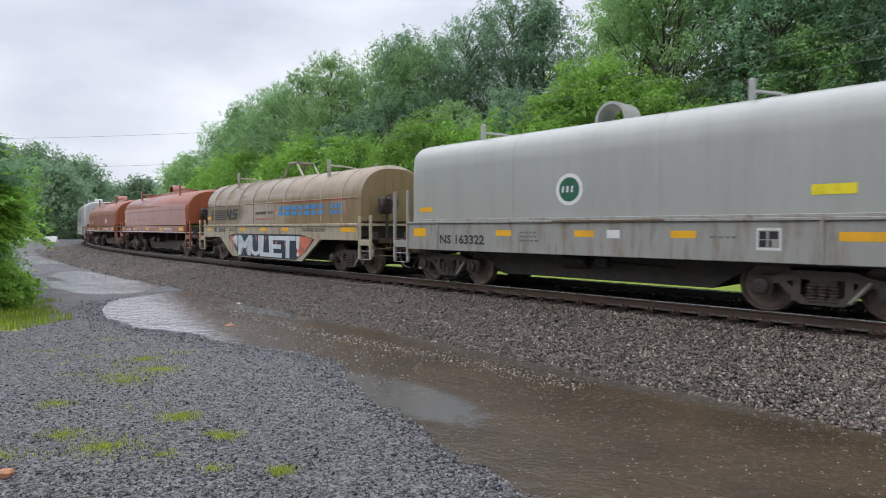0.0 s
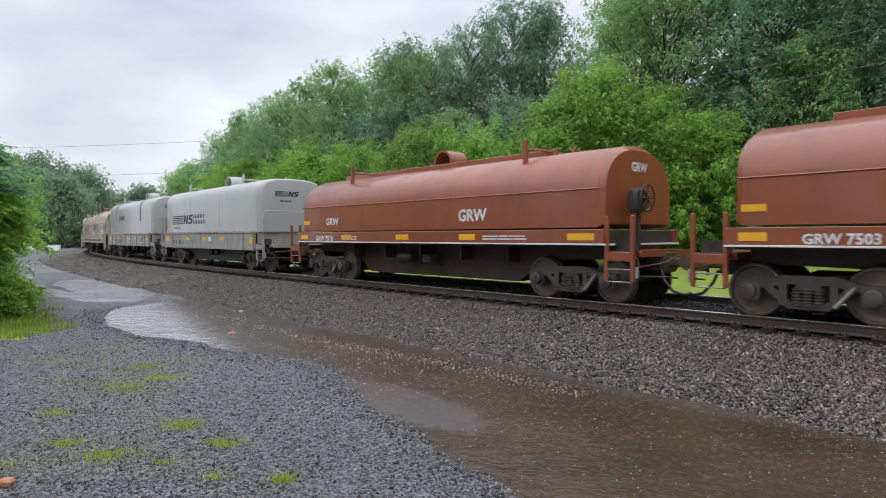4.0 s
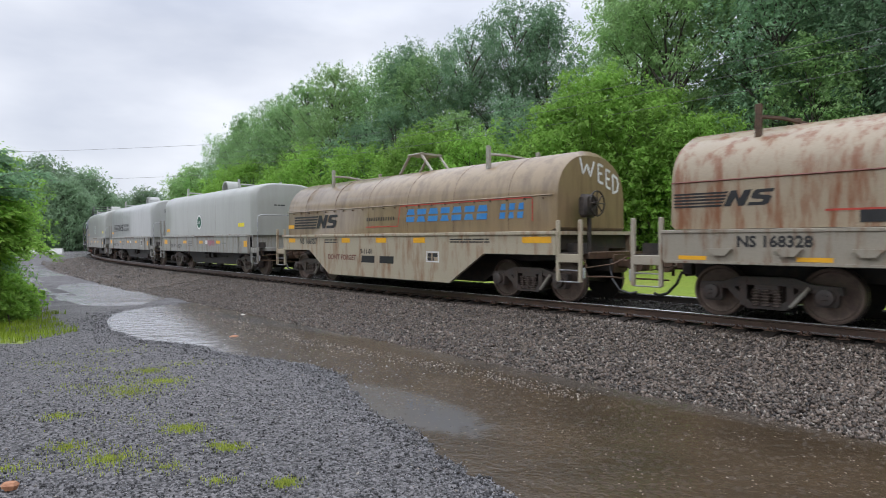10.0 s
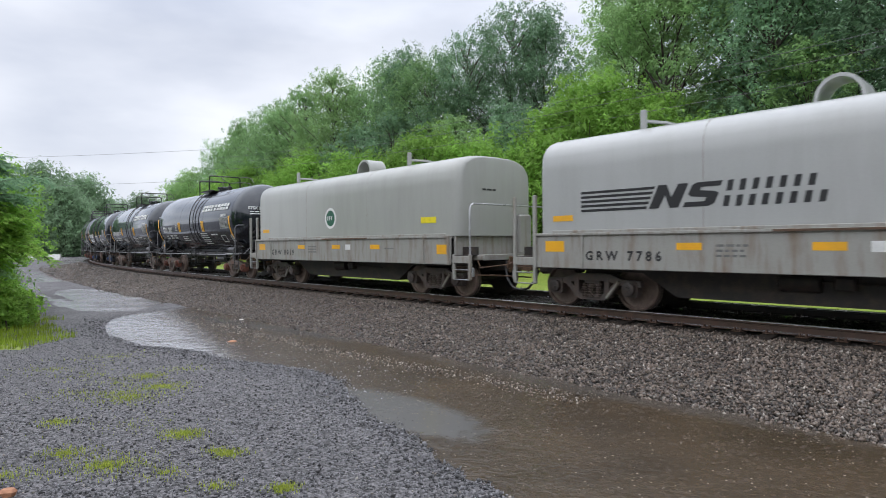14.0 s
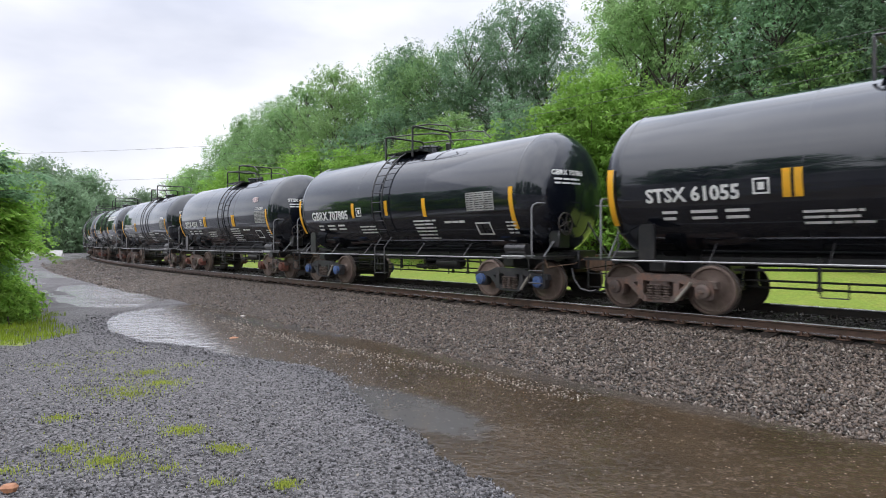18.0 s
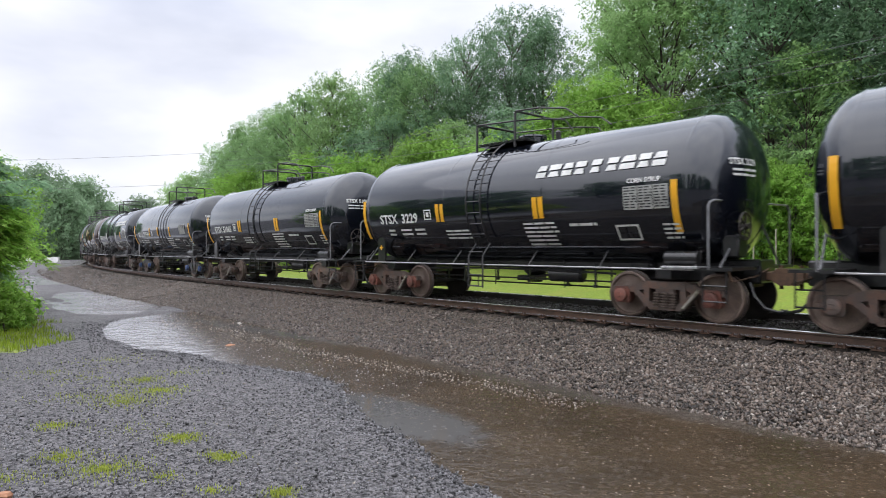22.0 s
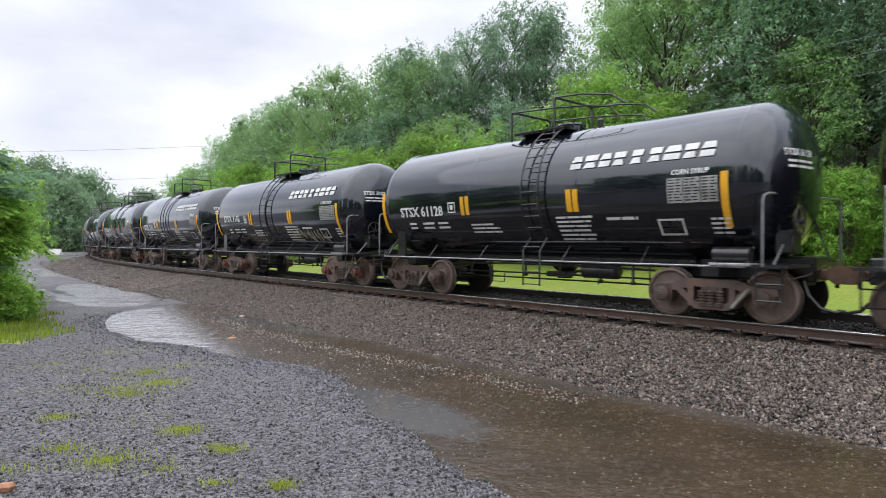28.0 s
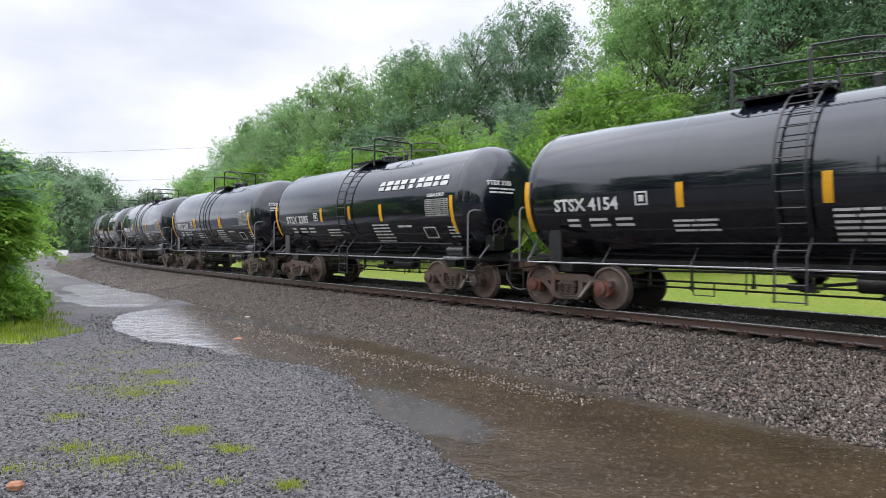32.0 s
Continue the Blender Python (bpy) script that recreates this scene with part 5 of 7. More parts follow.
def lettering(words, x, z, size, put, slant=0.0, stretch=1.0):
    """Lettering that starts at x with its foot at height z."""
    vs, fs = text_mesh(words, size, slant)
    return Shape().add([put(x + a * stretch, z + b) for a, b, _ in vs], fs)


def patch(put, x0, x1, z0, z1, n=4, lean=0.0, sh=None):
    """A flat patch of paint or sheet on a surface."""
    sh = sh or Shape()
    vs = [put(x + lean * (z - z0), z) for z in np.linspace(z0, z1, n + 1) for x in (x0, x1)]
    return sh.add(vs, [(2 * k, 2 * k + 1, 2 * k + 3, 2 * k + 2) for k in range(n)])


def bars(put, x0, x1, z0, z1, rows, seed, cells=3):
    """Small writing that cannot be read, as bars."""
    rng = random.Random(seed)
    sh = Shape()
    h = (z1 - z0) / rows
    for r in range(rows):
        a = x0
        end = x1 - rng.uniform(0, 0.2) * (x1 - x0)
        while a < end - 0.02:
            b = min(end, a + (x1 - x0) / cells * rng.uniform(0.5, 1.0))
            patch(put, a, b, z0 + r * h + 0.28 * h, z0 + r * h + 0.74 * h, 1, 0, sh)
            a = b + 0.03
    return sh


def letter_blocks(car, put, x0, widths, z0, z1, gap, material, label, lean=0.15):
    """A name as a row of plain slanted blocks, each slit across; a width below 0 is a space."""
    a, h = x0, z1 - z0
    for k, w in enumerate(widths):
        if w > 0:
            sh = Shape()
            if h < 0.24:
                vs = [put(x + lean * q * h, z0 + q * h) for q, x in ((0, a), (0, a + w * 0.62), (1, a + w * 0.62), (1, a))]
                part("letter_block", sh.add(vs, [(0, 1, 2, 3)]), M[material], car, label, 0)
                a += w + gap
                continue
            for lo, hi, cut in ((0.0, 0.42, 0.18 if k % 2 else 0.0), (0.56, 1.0, 0.0 if k % 2 else 0.14)):
                vs = [put(x + lean * q * h, z0 + q * h) for q, x in ((lo, a), (lo, a + w), (hi, a + w * (1 - cut)), (hi, a + w * cut))]
                sh.add(vs, [(0, 1, 2, 3)])
            part("letter_block", sh, M[material], car, label, 0)
        a += abs(w) + gap


def striped_emblem(car, put, x0, z0, w, h, lean=0.45):
    """Five stripes with slanted ends and two notched slanted blocks in black."""
    ws = w * 0.53
    for k in range(5):
        q0, q1 = k / 4.7, k / 4.7 + 0.115
        vs = [put(x0, z0 + q0 * h), put(x0 + ws + lean * q0 * h, z0 + q0 * h), put(x0 + ws + lean * q1 * h, z0 + q1 * h), put(x0, z0 + q1 * h)]
        part("stripe", Shape().add(vs, [(0, 1, 2, 3)]), M["ink"], car, "black painted stripe", 0)
    at = lambda a, q: put(x0 + a * w + lean * q * h, z0 + q * h)
    one = [at(0.55, 0), at(0.62, 0), at(0.63, 0.55), at(0.70, 0), at(0.76, 0), at(0.76, 1), at(0.69, 1), at(0.68, 0.45), at(0.61, 1), at(0.55, 1)]
    two = [at(0.79, 0), at(0.96, 0), at(0.99, 0.12), at(0.99, 0.5), at(0.96, 0.6), at(0.86, 0.66), at(0.86, 0.8), at(0.98, 0.8), at(0.98, 1), at(0.82, 1), at(0.79, 0.9), at(0.79, 0.52),
           at(0.82, 0.42), at(0.92, 0.36), at(0.92, 0.2), at(0.79, 0.2)]
    part("emblem_block", Shape().add(one, [(0, 1, 2, 8, 9), (2, 3, 6, 7), (3, 4, 5, 6), (2, 7, 8)]), M["ink"], car, "black slanted emblem block", 0)
    part("emblem_block", Shape().add(two, [(0, 1, 2, 14, 15), (2, 3, 13, 14), (3, 4, 5, 11, 12, 13), (5, 6, 10, 11), (6, 7, 8, 9, 10)]), M["ink"], car, "black slanted emblem block", 0)


def ribbon(points, put, w):
    """A flat painted line along points (along, up) of a surface."""
    P = [Vector((a, b)) for a, b in points]
    fine = [P[i].lerp(P[i + 1], t) for i in range(len(P) - 1) for t in (0.0, 0.33, 0.66)] + [P[-1]]
    vs = []
    for i, q in enumerate(fine):
        d = (fine[min(i + 1, len(fine) - 1)] - fine[max(i - 1, 0)]).normalized()
        nn = Vector((-d.y, d.x)) * w / 2
        vs += [put(q.x + nn.x, q.y + nn.y), put(q.x - nn.x, q.y - nn.y)]
    return Shape().add(vs, [(2 * i, 2 * i + 1, 2 * i + 3, 2 * i + 2) for i in range(len(fine) - 1)])


def test_plate(car, put, x, z, w, h, ink="ink"):
    """A white-framed stencil plate with dark fields."""
    fr = Shape()
    vs = [put(x + a, z + b) for b in (0, 0.12 * h, 0.88 * h, h) for a in (0, 0.08 * w, 0.92 * w, w)]
    fr.add(vs, [(4 * r + c, 4 * r + c + 1, 4 * r + c + 5, 4 * r + c + 4) for r in range(3) for c in range(3) if not (r == 1 and c == 1)])
    pl = part("test_plate", fr, M["white"], car, "white-framed stencil plate", 0)
    for a, b, c, d in ((0.12, 0.4, 0.5, 0.84), (0.12, 0.4, 0.15, 0.45), (0.5, 0.88, 0.5, 0.84), (0.5, 0.62, 0.15, 0.45)):
        part("stencil_field", patch(put, x + a * w, x + b * w, z + c * h, z + d * h, 1), M[ink], pl, "", 0)


def couplers(car, half):
    for sgn in (-1, 1):
        e = half * sgn
        sh = Shape()
        sh.box(min(e - sgn * 0.75, e - sgn * 0.18), max(e - sgn * 0.75, e - sgn * 0.18), -0.09, 0.09, 0.76, 0.94, 0.03)
        sh.slab([(e + sgn * a, z) for a, z in ((-0.26, 0.78), (-0.14, 0.7), (0.04, 0.7), (0.1, 0.76), (0.1, 0.94), (0.02, 1.0), (-0.16, 1.0), (-0.26, 0.92))], -0.17, 0.0)
        sh.lathe([(0.7, 0.03), (0.71, 0.09), (0.97, 0.09), (0.98, 0.03)], "z", 10, (e + sgn * 0.02, 0.09, 0))
        sh.tube([(e - sgn * 0.16, 0.05, 0.62), (e - sgn * 0.16, 0.05, 1.05)], 0.035, 8)
        sh.box(min(e - sgn * 0.6, e - sgn * 0.53), max(e - sgn * 0.6, e - sgn * 0.53), -0.26, 0.26, 0.64, 1.06, 0.03)
        cp = part("coupler", sh, M["rust"], car)
        part("air_hose", Shape().tube([(e - sgn * 0.55, -0.36, 0.74), (e - sgn * 0.46, -0.4, 0.5), (e - sgn * 0.28, -0.42, 0.3), (e - sgn * 0.08, -0.36, 0.24), (e + sgn * 0.06, -0.3, 0.27)], 0.03, 7), M["fitting"], cp)
        part("cut_lever", Shape().tube([(e - sgn * 0.5, -1.4, 0.98), (e - sgn * 0.45, -1.38, 0.8), (e - sgn * 0.45, -0.4, 0.85), (e - sgn * 0.3, -0.1, 1.0)], 0.016, 5), M["rust"], cp)


# tank cars: barrel centre 2.5 above the rails, radius 1.47
TANK_R, TANK_Z, TANK_HALF, WELD, HEAD = 1.46, 2.49, 5.97, 4.7, 0.77


def tank_base(paint, shift=0.0):
    """A tank car with its fittings, on the rails at its own origin, +x the way it runs; shift moves its ladder and top platform."""
    car = new("tank_car")
    prof = []
    for k in range(9):
        a = math.pi / 2 * k / 8
        prof.append((-WELD - HEAD * math.cos(a), max(0.02, TANK_R * math.sin(a) ** 0.8)))
    prof += [(x, TANK_R) for x in (-2.4, 0.0, 2.4)]
    prof += [(-a, r) for a, r in prof[:9][::-1]]
    tank = part("tank", Shape().lathe(prof, "x", 56, (0, 0, TANK_Z)), M[paint], car, smooth=50)
    seams = Shape()
    for x in (-WELD, -1.55, 1.55, WELD):
        seams.lathe([(x - 0.02, TANK_R), (x, TANK_R + 0.006), (x + 0.02, TANK_R)], "x", 56, (0, 0, TANK_Z))
    part("weld_seams", seams, M[paint], tank)
    for sgn in (-1, 1):
        part("stub_sill", Shape().box(min(sgn * 3.1, sgn * 5.6), max(sgn * 3.1, sgn * 5.6), -0.35, 0.35, 0.72, 1.15, 0.03), M["fitting"], car)
        sd = Shape()
        sd.prism([(-1.15, 1.62), (-0.8, 1.25), (-0.35, 1.05), (0.35, 1.05), (0.8, 1.25), (1.15, 1.62), (0.6, 1.2), (-0.6, 1.2)], sgn * 4.15 - 0.2, sgn * 4.15 + 0.2)
        sd.box(sgn * 4.15 - 0.16, sgn * 4.15 + 0.16, -1.1, 1.1, 0.78, 0.98, 0.02)
        part("saddle", sd, M["fitting"], car)
        pl = Shape().box(min(sgn * 4.9, sgn * 5.55), max(sgn * 4.9, sgn * 5.55), -1.45, 1.45, 0.98, 1.03)
        part("end_platform", pl, M["fitting"], car)
        x0, x1, xm = sgn * 5.15, sgn * 5.5, sgn * 5.33
        part("end_handrail", Shape().tube([(x0, -1.45, 1.0), (x0, -1.45, 2.08), (x0 + sgn * 0.01, -1.41, 2.16), (x0 + sgn * 0.04, -1.32, 2.2), (x1 - sgn * 0.02, 1.34, 2.2), (x1, 1.42, 2.1), (x1, 1.42, 1.0)], 0.021, 6), M["galv_dark"], car)
        for y, xe in ((-1.1, sgn * 5.2), (1.0, sgn * 5.46)):
            part("brace", Shape().tube([(xe, y, 1.02), (xm, 0.0, 2.2)], 0.022, 6), M["galv_dark"], car)
        st = Shape()
        for xx in (sgn * 5.05, sgn * 5.45):
            st.tube([(xx, -1.44, 1.0), (xx, -1.44, 0.42)], 0.015, 5)
        for zz in (0.45, 0.72):
            st.tube([(sgn * 5.05, -1.44, zz), (sgn * 5.45, -1.44, zz)], 0.015, 5)
        part("sill_step", st, M["fitting"], car)
        for y in (-1.4, 1.34) if sgn < 0 else ():
            part("gusset", Shape().slab([(sgn * a, z) for a, z in ((4.36, 1.0), (4.04, 1.0), (4.04, 1.6), (4.1, 1.68), (4.3, 1.68), (4.36, 1.62))], y, y + 0.06), M["fitting"], car, "upright gusset plate at the bolster")
    # added slab that carries the barrel's black underside further down
    part("belly_slab", Shape().box(-3.6, 3.6, -0.55, 0.55, 0.9, 1.12, 0.06), M["fitting"], car, "dark slab added under the tank")
    rail = Shape()
    for y in (-1.47, 1.47):
        rail.tube([(-4.9, y, 0.99), (4.9, y, 0.99)], 0.018, 6)
    part("side_rail", rail, M["sillrail"], car)
    for x in (-4.9, -3.0, -1.2, 1.2, 3.0, 4.9):
        part("rail_bracket", Shape().tube([(x, -1.47, 0.99), (x, -1.15, 1.32)], 0.014, 5), M["fitting"], car)
    pipe = Shape()
    for y, z in ((-0.55, 0.66), (-0.25, 0.52)):
        pipe.tube([(-3.2, y, z), (3.2, y, z)], 0.02, 6)
    for x in (-2.8, -1.6, -0.6, 1.5, 2.7):
        pipe.tube([(x, -0.55, 0.48), (x, -0.55, 1.1)], 0.016, 5)
    part("train_pipe", pipe, M["fitting"], car)
    out = Shape().lathe([(0.55, 0.16), (0.7, 0.18), (0.8, 0.3), (1.06, 0.34)], "z", 14, (0.25, 0, 0))
    out.box(0.05, 0.5, -0.5, 0.1, 0.6, 0.72, 0.02)
    part("outlet_valve", out, M["fitting"], car)
    cyl = Shape().lathe([(-0.5, 0.13), (-0.48, 0.17), (0.35, 0.17), (0.4, 0.1)], "x", 14, (1.6, -0.5, 0.78))
    cyl.tube([(1.2, -0.5, 0.78), (0.6, -0.5, 0.7)], 0.03, 6)
    part("brake_cylinder", cyl, M["fitting"], car)
    pts = []
    for k in range(15):
        a = radians(-58 + k * 9.6)
        pts.append((TANK_R + 0.13) * np.array([math.cos(a), math.sin(a)]))
    lx = (0.2 + shift, 0.66 + shift)
    rails = [Shape().tube([(x, -1.5, 0.45), (x, -1.5, 1.2)] + [(x, -p[0], TANK_Z + p[1]) for p in pts[2:14]], 0.021, 6) for x in lx]
    ladder = part("side_ladder", rails[0], M["fitting"], car)
    part("ladder_rail", rails[1], M["fitting"], ladder)
    rung = mesh_from("rung", Shape().tube([(lx[0], 0, 0), (lx[1], 0, 0)], 0.013, 5), M["fitting"])
    for y, z in [(-1.5, 0.48 + k * 0.27) for k in range(4)] + [(-p[0], TANK_Z + p[1]) for p in pts[3:14]]:
        part("rung", rung, None, ladder).location = (0, y, z)
    top, px = TANK_Z + TANK_R, shift * 0.3 - 0.2
    part("top_platform", Shape().box(px - 0.55, px + 0.95, -0.72, 0.72, top - 0.03, top - 0.005), M["fitting"], car)
    tread = Shape()
    for k in range(9):
        tread.box(px - 0.5 + k * 0.17, px - 0.4 + k * 0.17, -0.78, -0.6, top - 0.005, top + 0.02)
    part("platform_grating", tread, M["fitting"], car)
    dome = Shape().lathe([(top - 0.1, 0.3), (top + 0.14, 0.3), (top + 0.16, 0.34), (top + 0.2, 0.32), (top + 0.23, 0.08)], "z", 20, (px + 0.55, 0.05, 0))
    part("manway", dome, M[paint], car)
    for k in range(8):
        a = k * math.pi / 4
        part("manway_bolt", Shape().lathe([(top + 0.1, 0.02), (top + 0.21, 0.02)], "z", 6, (px + 0.55 + 0.33 * math.cos(a), 0.05 + 0.33 * math.sin(a), 0)), M["fitting"], car)
    part("valve_cap", Shape().lathe([(top, 0.06), (top + 0.16, 0.07), (top + 0.2, 0.04)], "z", 10, (px + 1.45, -0.1, 0)), M["fitting"], car)
    for x, h in ((px - 0.6, 0.55), (px + 0.66, 0.7)):
        part("guard_hoop", Shape().tube([(x, -0.74, top - 0.16), (x, -0.74, top + h - 0.07), (x, -0.66, top + h), (x, 0.66, top + h), (x, 0.74, top + h - 0.07), (x, 0.74, top - 0.16)], 0.032, 6), M["fitting"], car)
    for y in (-0.74, 0.74):
        part("guard_rail", Shape().tube([(px - 0.6, y, top + 0.53), (px + 0.66, y, top + 0.46), (px + 1.5, y, top + 0.38), (px + 2.05, y * 0.9, top + 0.28), (px + 2.25, y * 0.85, top + 0.0)], 0.02, 6), M["fitting"], car)
        part("guard_rail", Shape().tube([(px + 0.66, y, top + 0.69), (px + 1.4, y, top + 0.65), (px + 2.1, y * 0.95, top + 0.52), (px + 2.4, y * 0.9, top + 0.3)], 0.02, 6), M["fitting"], car)
    hang = random.Random(8)
    part("safety_hanger", Shape().tube([(-1.55, -0.6, 0.66), (-1.55, -0.6, 0.42), (-1.15, -0.6, 0.42), (-1.15, -0.6, 0.66)], 0.016, 5), M["fitting"], car)
    for k in range(6):
        x, y = -2.6 + 1.02 * k + hang.uniform(-0.12, 0.12), hang.uniform(-0.75, -0.2)
        z = hang.uniform(0.48, 0.66)
        part("rod_hanger", Shape().box(x - 0.02, x + 0.02, y - 0.02, y + 0.02, z, 1.05).box(x - 0.04, x + 0.04, y - 0.03, y + 0.03, z, z + 0.07), M["fitting"], car)
    part("brake_rod", Shape().tube([(-2.9, -0.7, 0.84), (-1.0, -0.66, 0.88), (0.9, -0.66, 0.88), (2.9, -0.7, 0.84)], 0.024, 6), M["fitting"], car)
    part("air_reservoir", Shape().lathe([(-0.32, 0.06), (-0.3, 0.13), (0.3, 0.13), (0.32, 0.06)], "x", 12, (4.62, -1.3, 1.19)), M["fitting"], car, "small black air reservoir on the end deck")
    part("deck_edge", Shape().box(4.3, 4.98, -1.51, -1.1, 1.0, 1.05, 0.01), M["sillrail"], car, "pale wet edge of the end deck")
    whl = Shape().tube([(5.44, -0.62 + 0.25 * math.cos(a), 1.75 + 0.25 * math.sin(a)) for a in np.linspace(0, 6.2832, 17)], 0.018, 5)
    whl.lathe([(5.38, 0.05), (5.5, 0.05)], "x", 8, (0, -0.62, 1.75))
    for a in (0.3, 0.3 + math.pi / 3, 0.3 + 2 * math.pi / 3):
        whl.tube([(5.44, -0.62 + 0.25 * math.cos(a), 1.75 + 0.25 * math.sin(a)), (5.44, -0.62 - 0.25 * math.cos(a), 1.75 - 0.25 * math.sin(a))], 0.013, 5)
    part("brake_wheel", whl, M["under"], car)
    bs = Shape().box(5.1, 5.4, -0.8, -0.4, 1.2, 1.6, 0.03)
    part("brake_gear", bs, M["fitting"], car)
    couplers(car, TANK_HALF)
    return car


put_tank = on_round(TANK_R, TANK_Z)


def tank_marks(car, mark, style, seed, stripes):
    """Stencils and reflector strips on the camera side of one tank car."""
    rng = random.Random(seed)
    big = len(mark) > 10
    part("reporting_mark", lettering(mark.replace(" ", "  ") if mark[-4:] in ("3383", "3229", "3245") else mark, -4.2, 2.2 if mark[-4:] in ("3102", "1313") else 2.07, 0.34 if not big else 0.36, put_tank, 0, 0.85 if mark[-4:] == "3383" else 1.0), M["white"], car, "white stencilled reporting mark", 0)
    for x0, x1 in ((-3.92, -3.62), (-3.38, -2.9), (-2.78, -2.36)):
        for z0 in (1.745, 1.855):
            part("small_print", patch(put_tank, x0, x1 - rng.uniform(0, 0.06), z0, z0 + 0.052, 2), M["white"], car, smooth=0)
    bx, bz = (-2.3, 2.12) if not big else (-1.62, 2.12)
    fr = Shape()
    vs = [put_tank(bx + a, bz + b) for b in (0, 0.03, 0.23, 0.26) for a in (0, 0.03, 0.23, 0.26)]
    fr.add(vs, [(4 * r + c, 4 * r + c + 1, 4 * r + c + 5, 4 * r + c + 4) for r in range(3) for c in range(3) if not (r == 1 and c == 1)])
    pl = part("stencil_box", fr, M["white"], car, "white stencilled square", 0)
    part("stencil_field", patch(put_tank, bx + 0.08, bx + 0.18, bz + 0.07, bz + 0.19, 1), M["white"], pl, smooth=0)
    tape = "white" if mark.endswith("51119") else "yellow"
    for x0, x1, z0, z1 in stripes:
        part("reflector", patch(put_tank, x0, x1, z0, z1, 6), M[tape], car, tape + " reflector strip", 0)
    if tape == "white":
        part("reflector", patch(put_tank, 2.82, 2.94, 2.02, 2.48, 6), M["yellow"], car, "yellow reflector strip", 0)
    for x in (-4.99, 4.48):
        part("reflector", patch(put_tank, x, x + 0.125, 1.66, 2.6 if x > 0 else 2.74, 10), M[tape], car, "tall " + tape + " reflector strip", 0)
    for x0, x1, z0, z1, rows in ((-1.6, -0.66, 1.6, 1.86, 3), (0.97, 1.9, 1.42, 1.96, 6), (2.2, 2.95, 1.8, 1.92, 1), (4.25, 4.6, 1.53, 1.85, 4)):
        part("small_print", bars(put_tank, x0, x1, z0, z1, rows, seed + rows, 2), M["white"], car, smooth=0)
    for c in range(3):
        a = (3.52 if mark[0] == "S" else 3.1) + c * 0.31
        part("notice_panel", patch(put_tank, a, a + 0.29, 2.1, 2.54, 4), M["faint"], car, "white stencilled notice panel", 0)
        part("small_print", bars(on_round(TANK_R, TANK_Z, 0.016), a + 0.02, a + 0.29, 2.12, 2.53, 8, seed + c, 2), M["ink"], car, smooth=0)
    if mark[0] == "S":
        part("contents_stencil", lettering("CORN SYRUP", 3.6, 2.6, 0.125, put_tank, 0, 0.9), M["white"], car, "white stencilled contents", 0)
    test_plate(car, put_tank, 3.26, 1.53, 0.5, 0.3, "ink")
    if mark[-4:] in ("3383", "3229"):
        gx, gz = -4.2, 1.4
        cross = Shape().box(gx - 0.07, gx + 0.07, -1.408, -1.401, gz - 0.022, gz + 0.022)
        cross.box(gx - 0.022, gx + 0.022, -1.409, -1.401, gz - 0.07, gz + 0.07)
        part("painted_cross", cross, M["yellow"], car, "small yellow painted cross", 0)
    if style == "name":
        put = on_round(TANK_R, TANK_Z, 0.022)
        letter_blocks(car, put, 1.38, [0.25, 0.3, 0.25, 0.25, -0.02, 0.22, -0.02, 0.24, 0.32, 0.24, 0.26], 2.88, 3.14, 0.06, "white", "white painted letter block")
    if style == "disc":
        n = 24
        rim = [put_tank(-1.1 + 0.32 * q * math.cos(6.2832 * k / n), 2.75 + 0.3 * q * math.sin(6.2832 * k / n)) for q in (1.0, 0.66, 0.33) for k in range(n)]
        fan = [(r * n + k, r * n + (k + 1) % n, (r + 1) * n + (k + 1) % n, (r + 1) * n + k) for r in (0, 1) for k in range(n)] + [(2 * n + k, 2 * n + (k + 1) % n, 3 * n) for k in range(n)]
        part("round_emblem", Shape().add(rim + [put_tank(-1.1, 2.75)], fan), M["pale_yellow"], car, "round pale yellow emblem", 0)
        letter_blocks(car, on_round(TANK_R, TANK_Z, 0.02), -0.65, [0.2, 0.18, 0.14, 0.18, 0.18], 2.62, 2.85, 0.05, "pale_yellow", "pale yellow painted letter block")
    if mark.endswith("3102"):
        tag = random.Random(31)
        for k in range(13):
            x0, z0 = 1.5 + 0.17 * k, 1.72 - 0.015 * k
            pts = [(x0 + tag.uniform(-0.16, 0.16), z0 + 0.2 * (-1) ** j * tag.uniform(0.4, 1.1)) for j in range(5)]
            part("spray_scrawl", ribbon(pts, put_tank, 0.028), M["scrawl"], car, "tan sprayed graffiti stroke", 0)
        for k in range(5):
            x0 = -1.95 + 0.2 * k
            pts = [(x0 + 0.12 * math.cos(j * 0.8 + k), 1.55 + 0.14 * math.sin(j * 0.8 + k)) for j in range(7)]
            part("spray_scrawl", ribbon(pts, put_tank, 0.026), M["scrawl"], car, "pale sprayed round letter", 0)
    if mark.endswith("4254"):
        for k in range(3):
            pts = [(3.2 + 0.09 * k + 0.045 * j, 3.0 + 0.12 * math.sin(j * 1.9 + k * 1.7)) for j in range(9)]
            part("spray_scrawl", ribbon(pts, put_tank, 0.028), M["scrawl_pink"], car, "pink sprayed scrawl", 0)

    # the same mark small on the tank's leading end
    def on_head(y, z):
        r = min(0.999, math.hypot(y, z - TANK_Z) / TANK_R)
        return (WELD + HEAD * math.sqrt(1 - r ** 2.5) + 0.015, y, z)
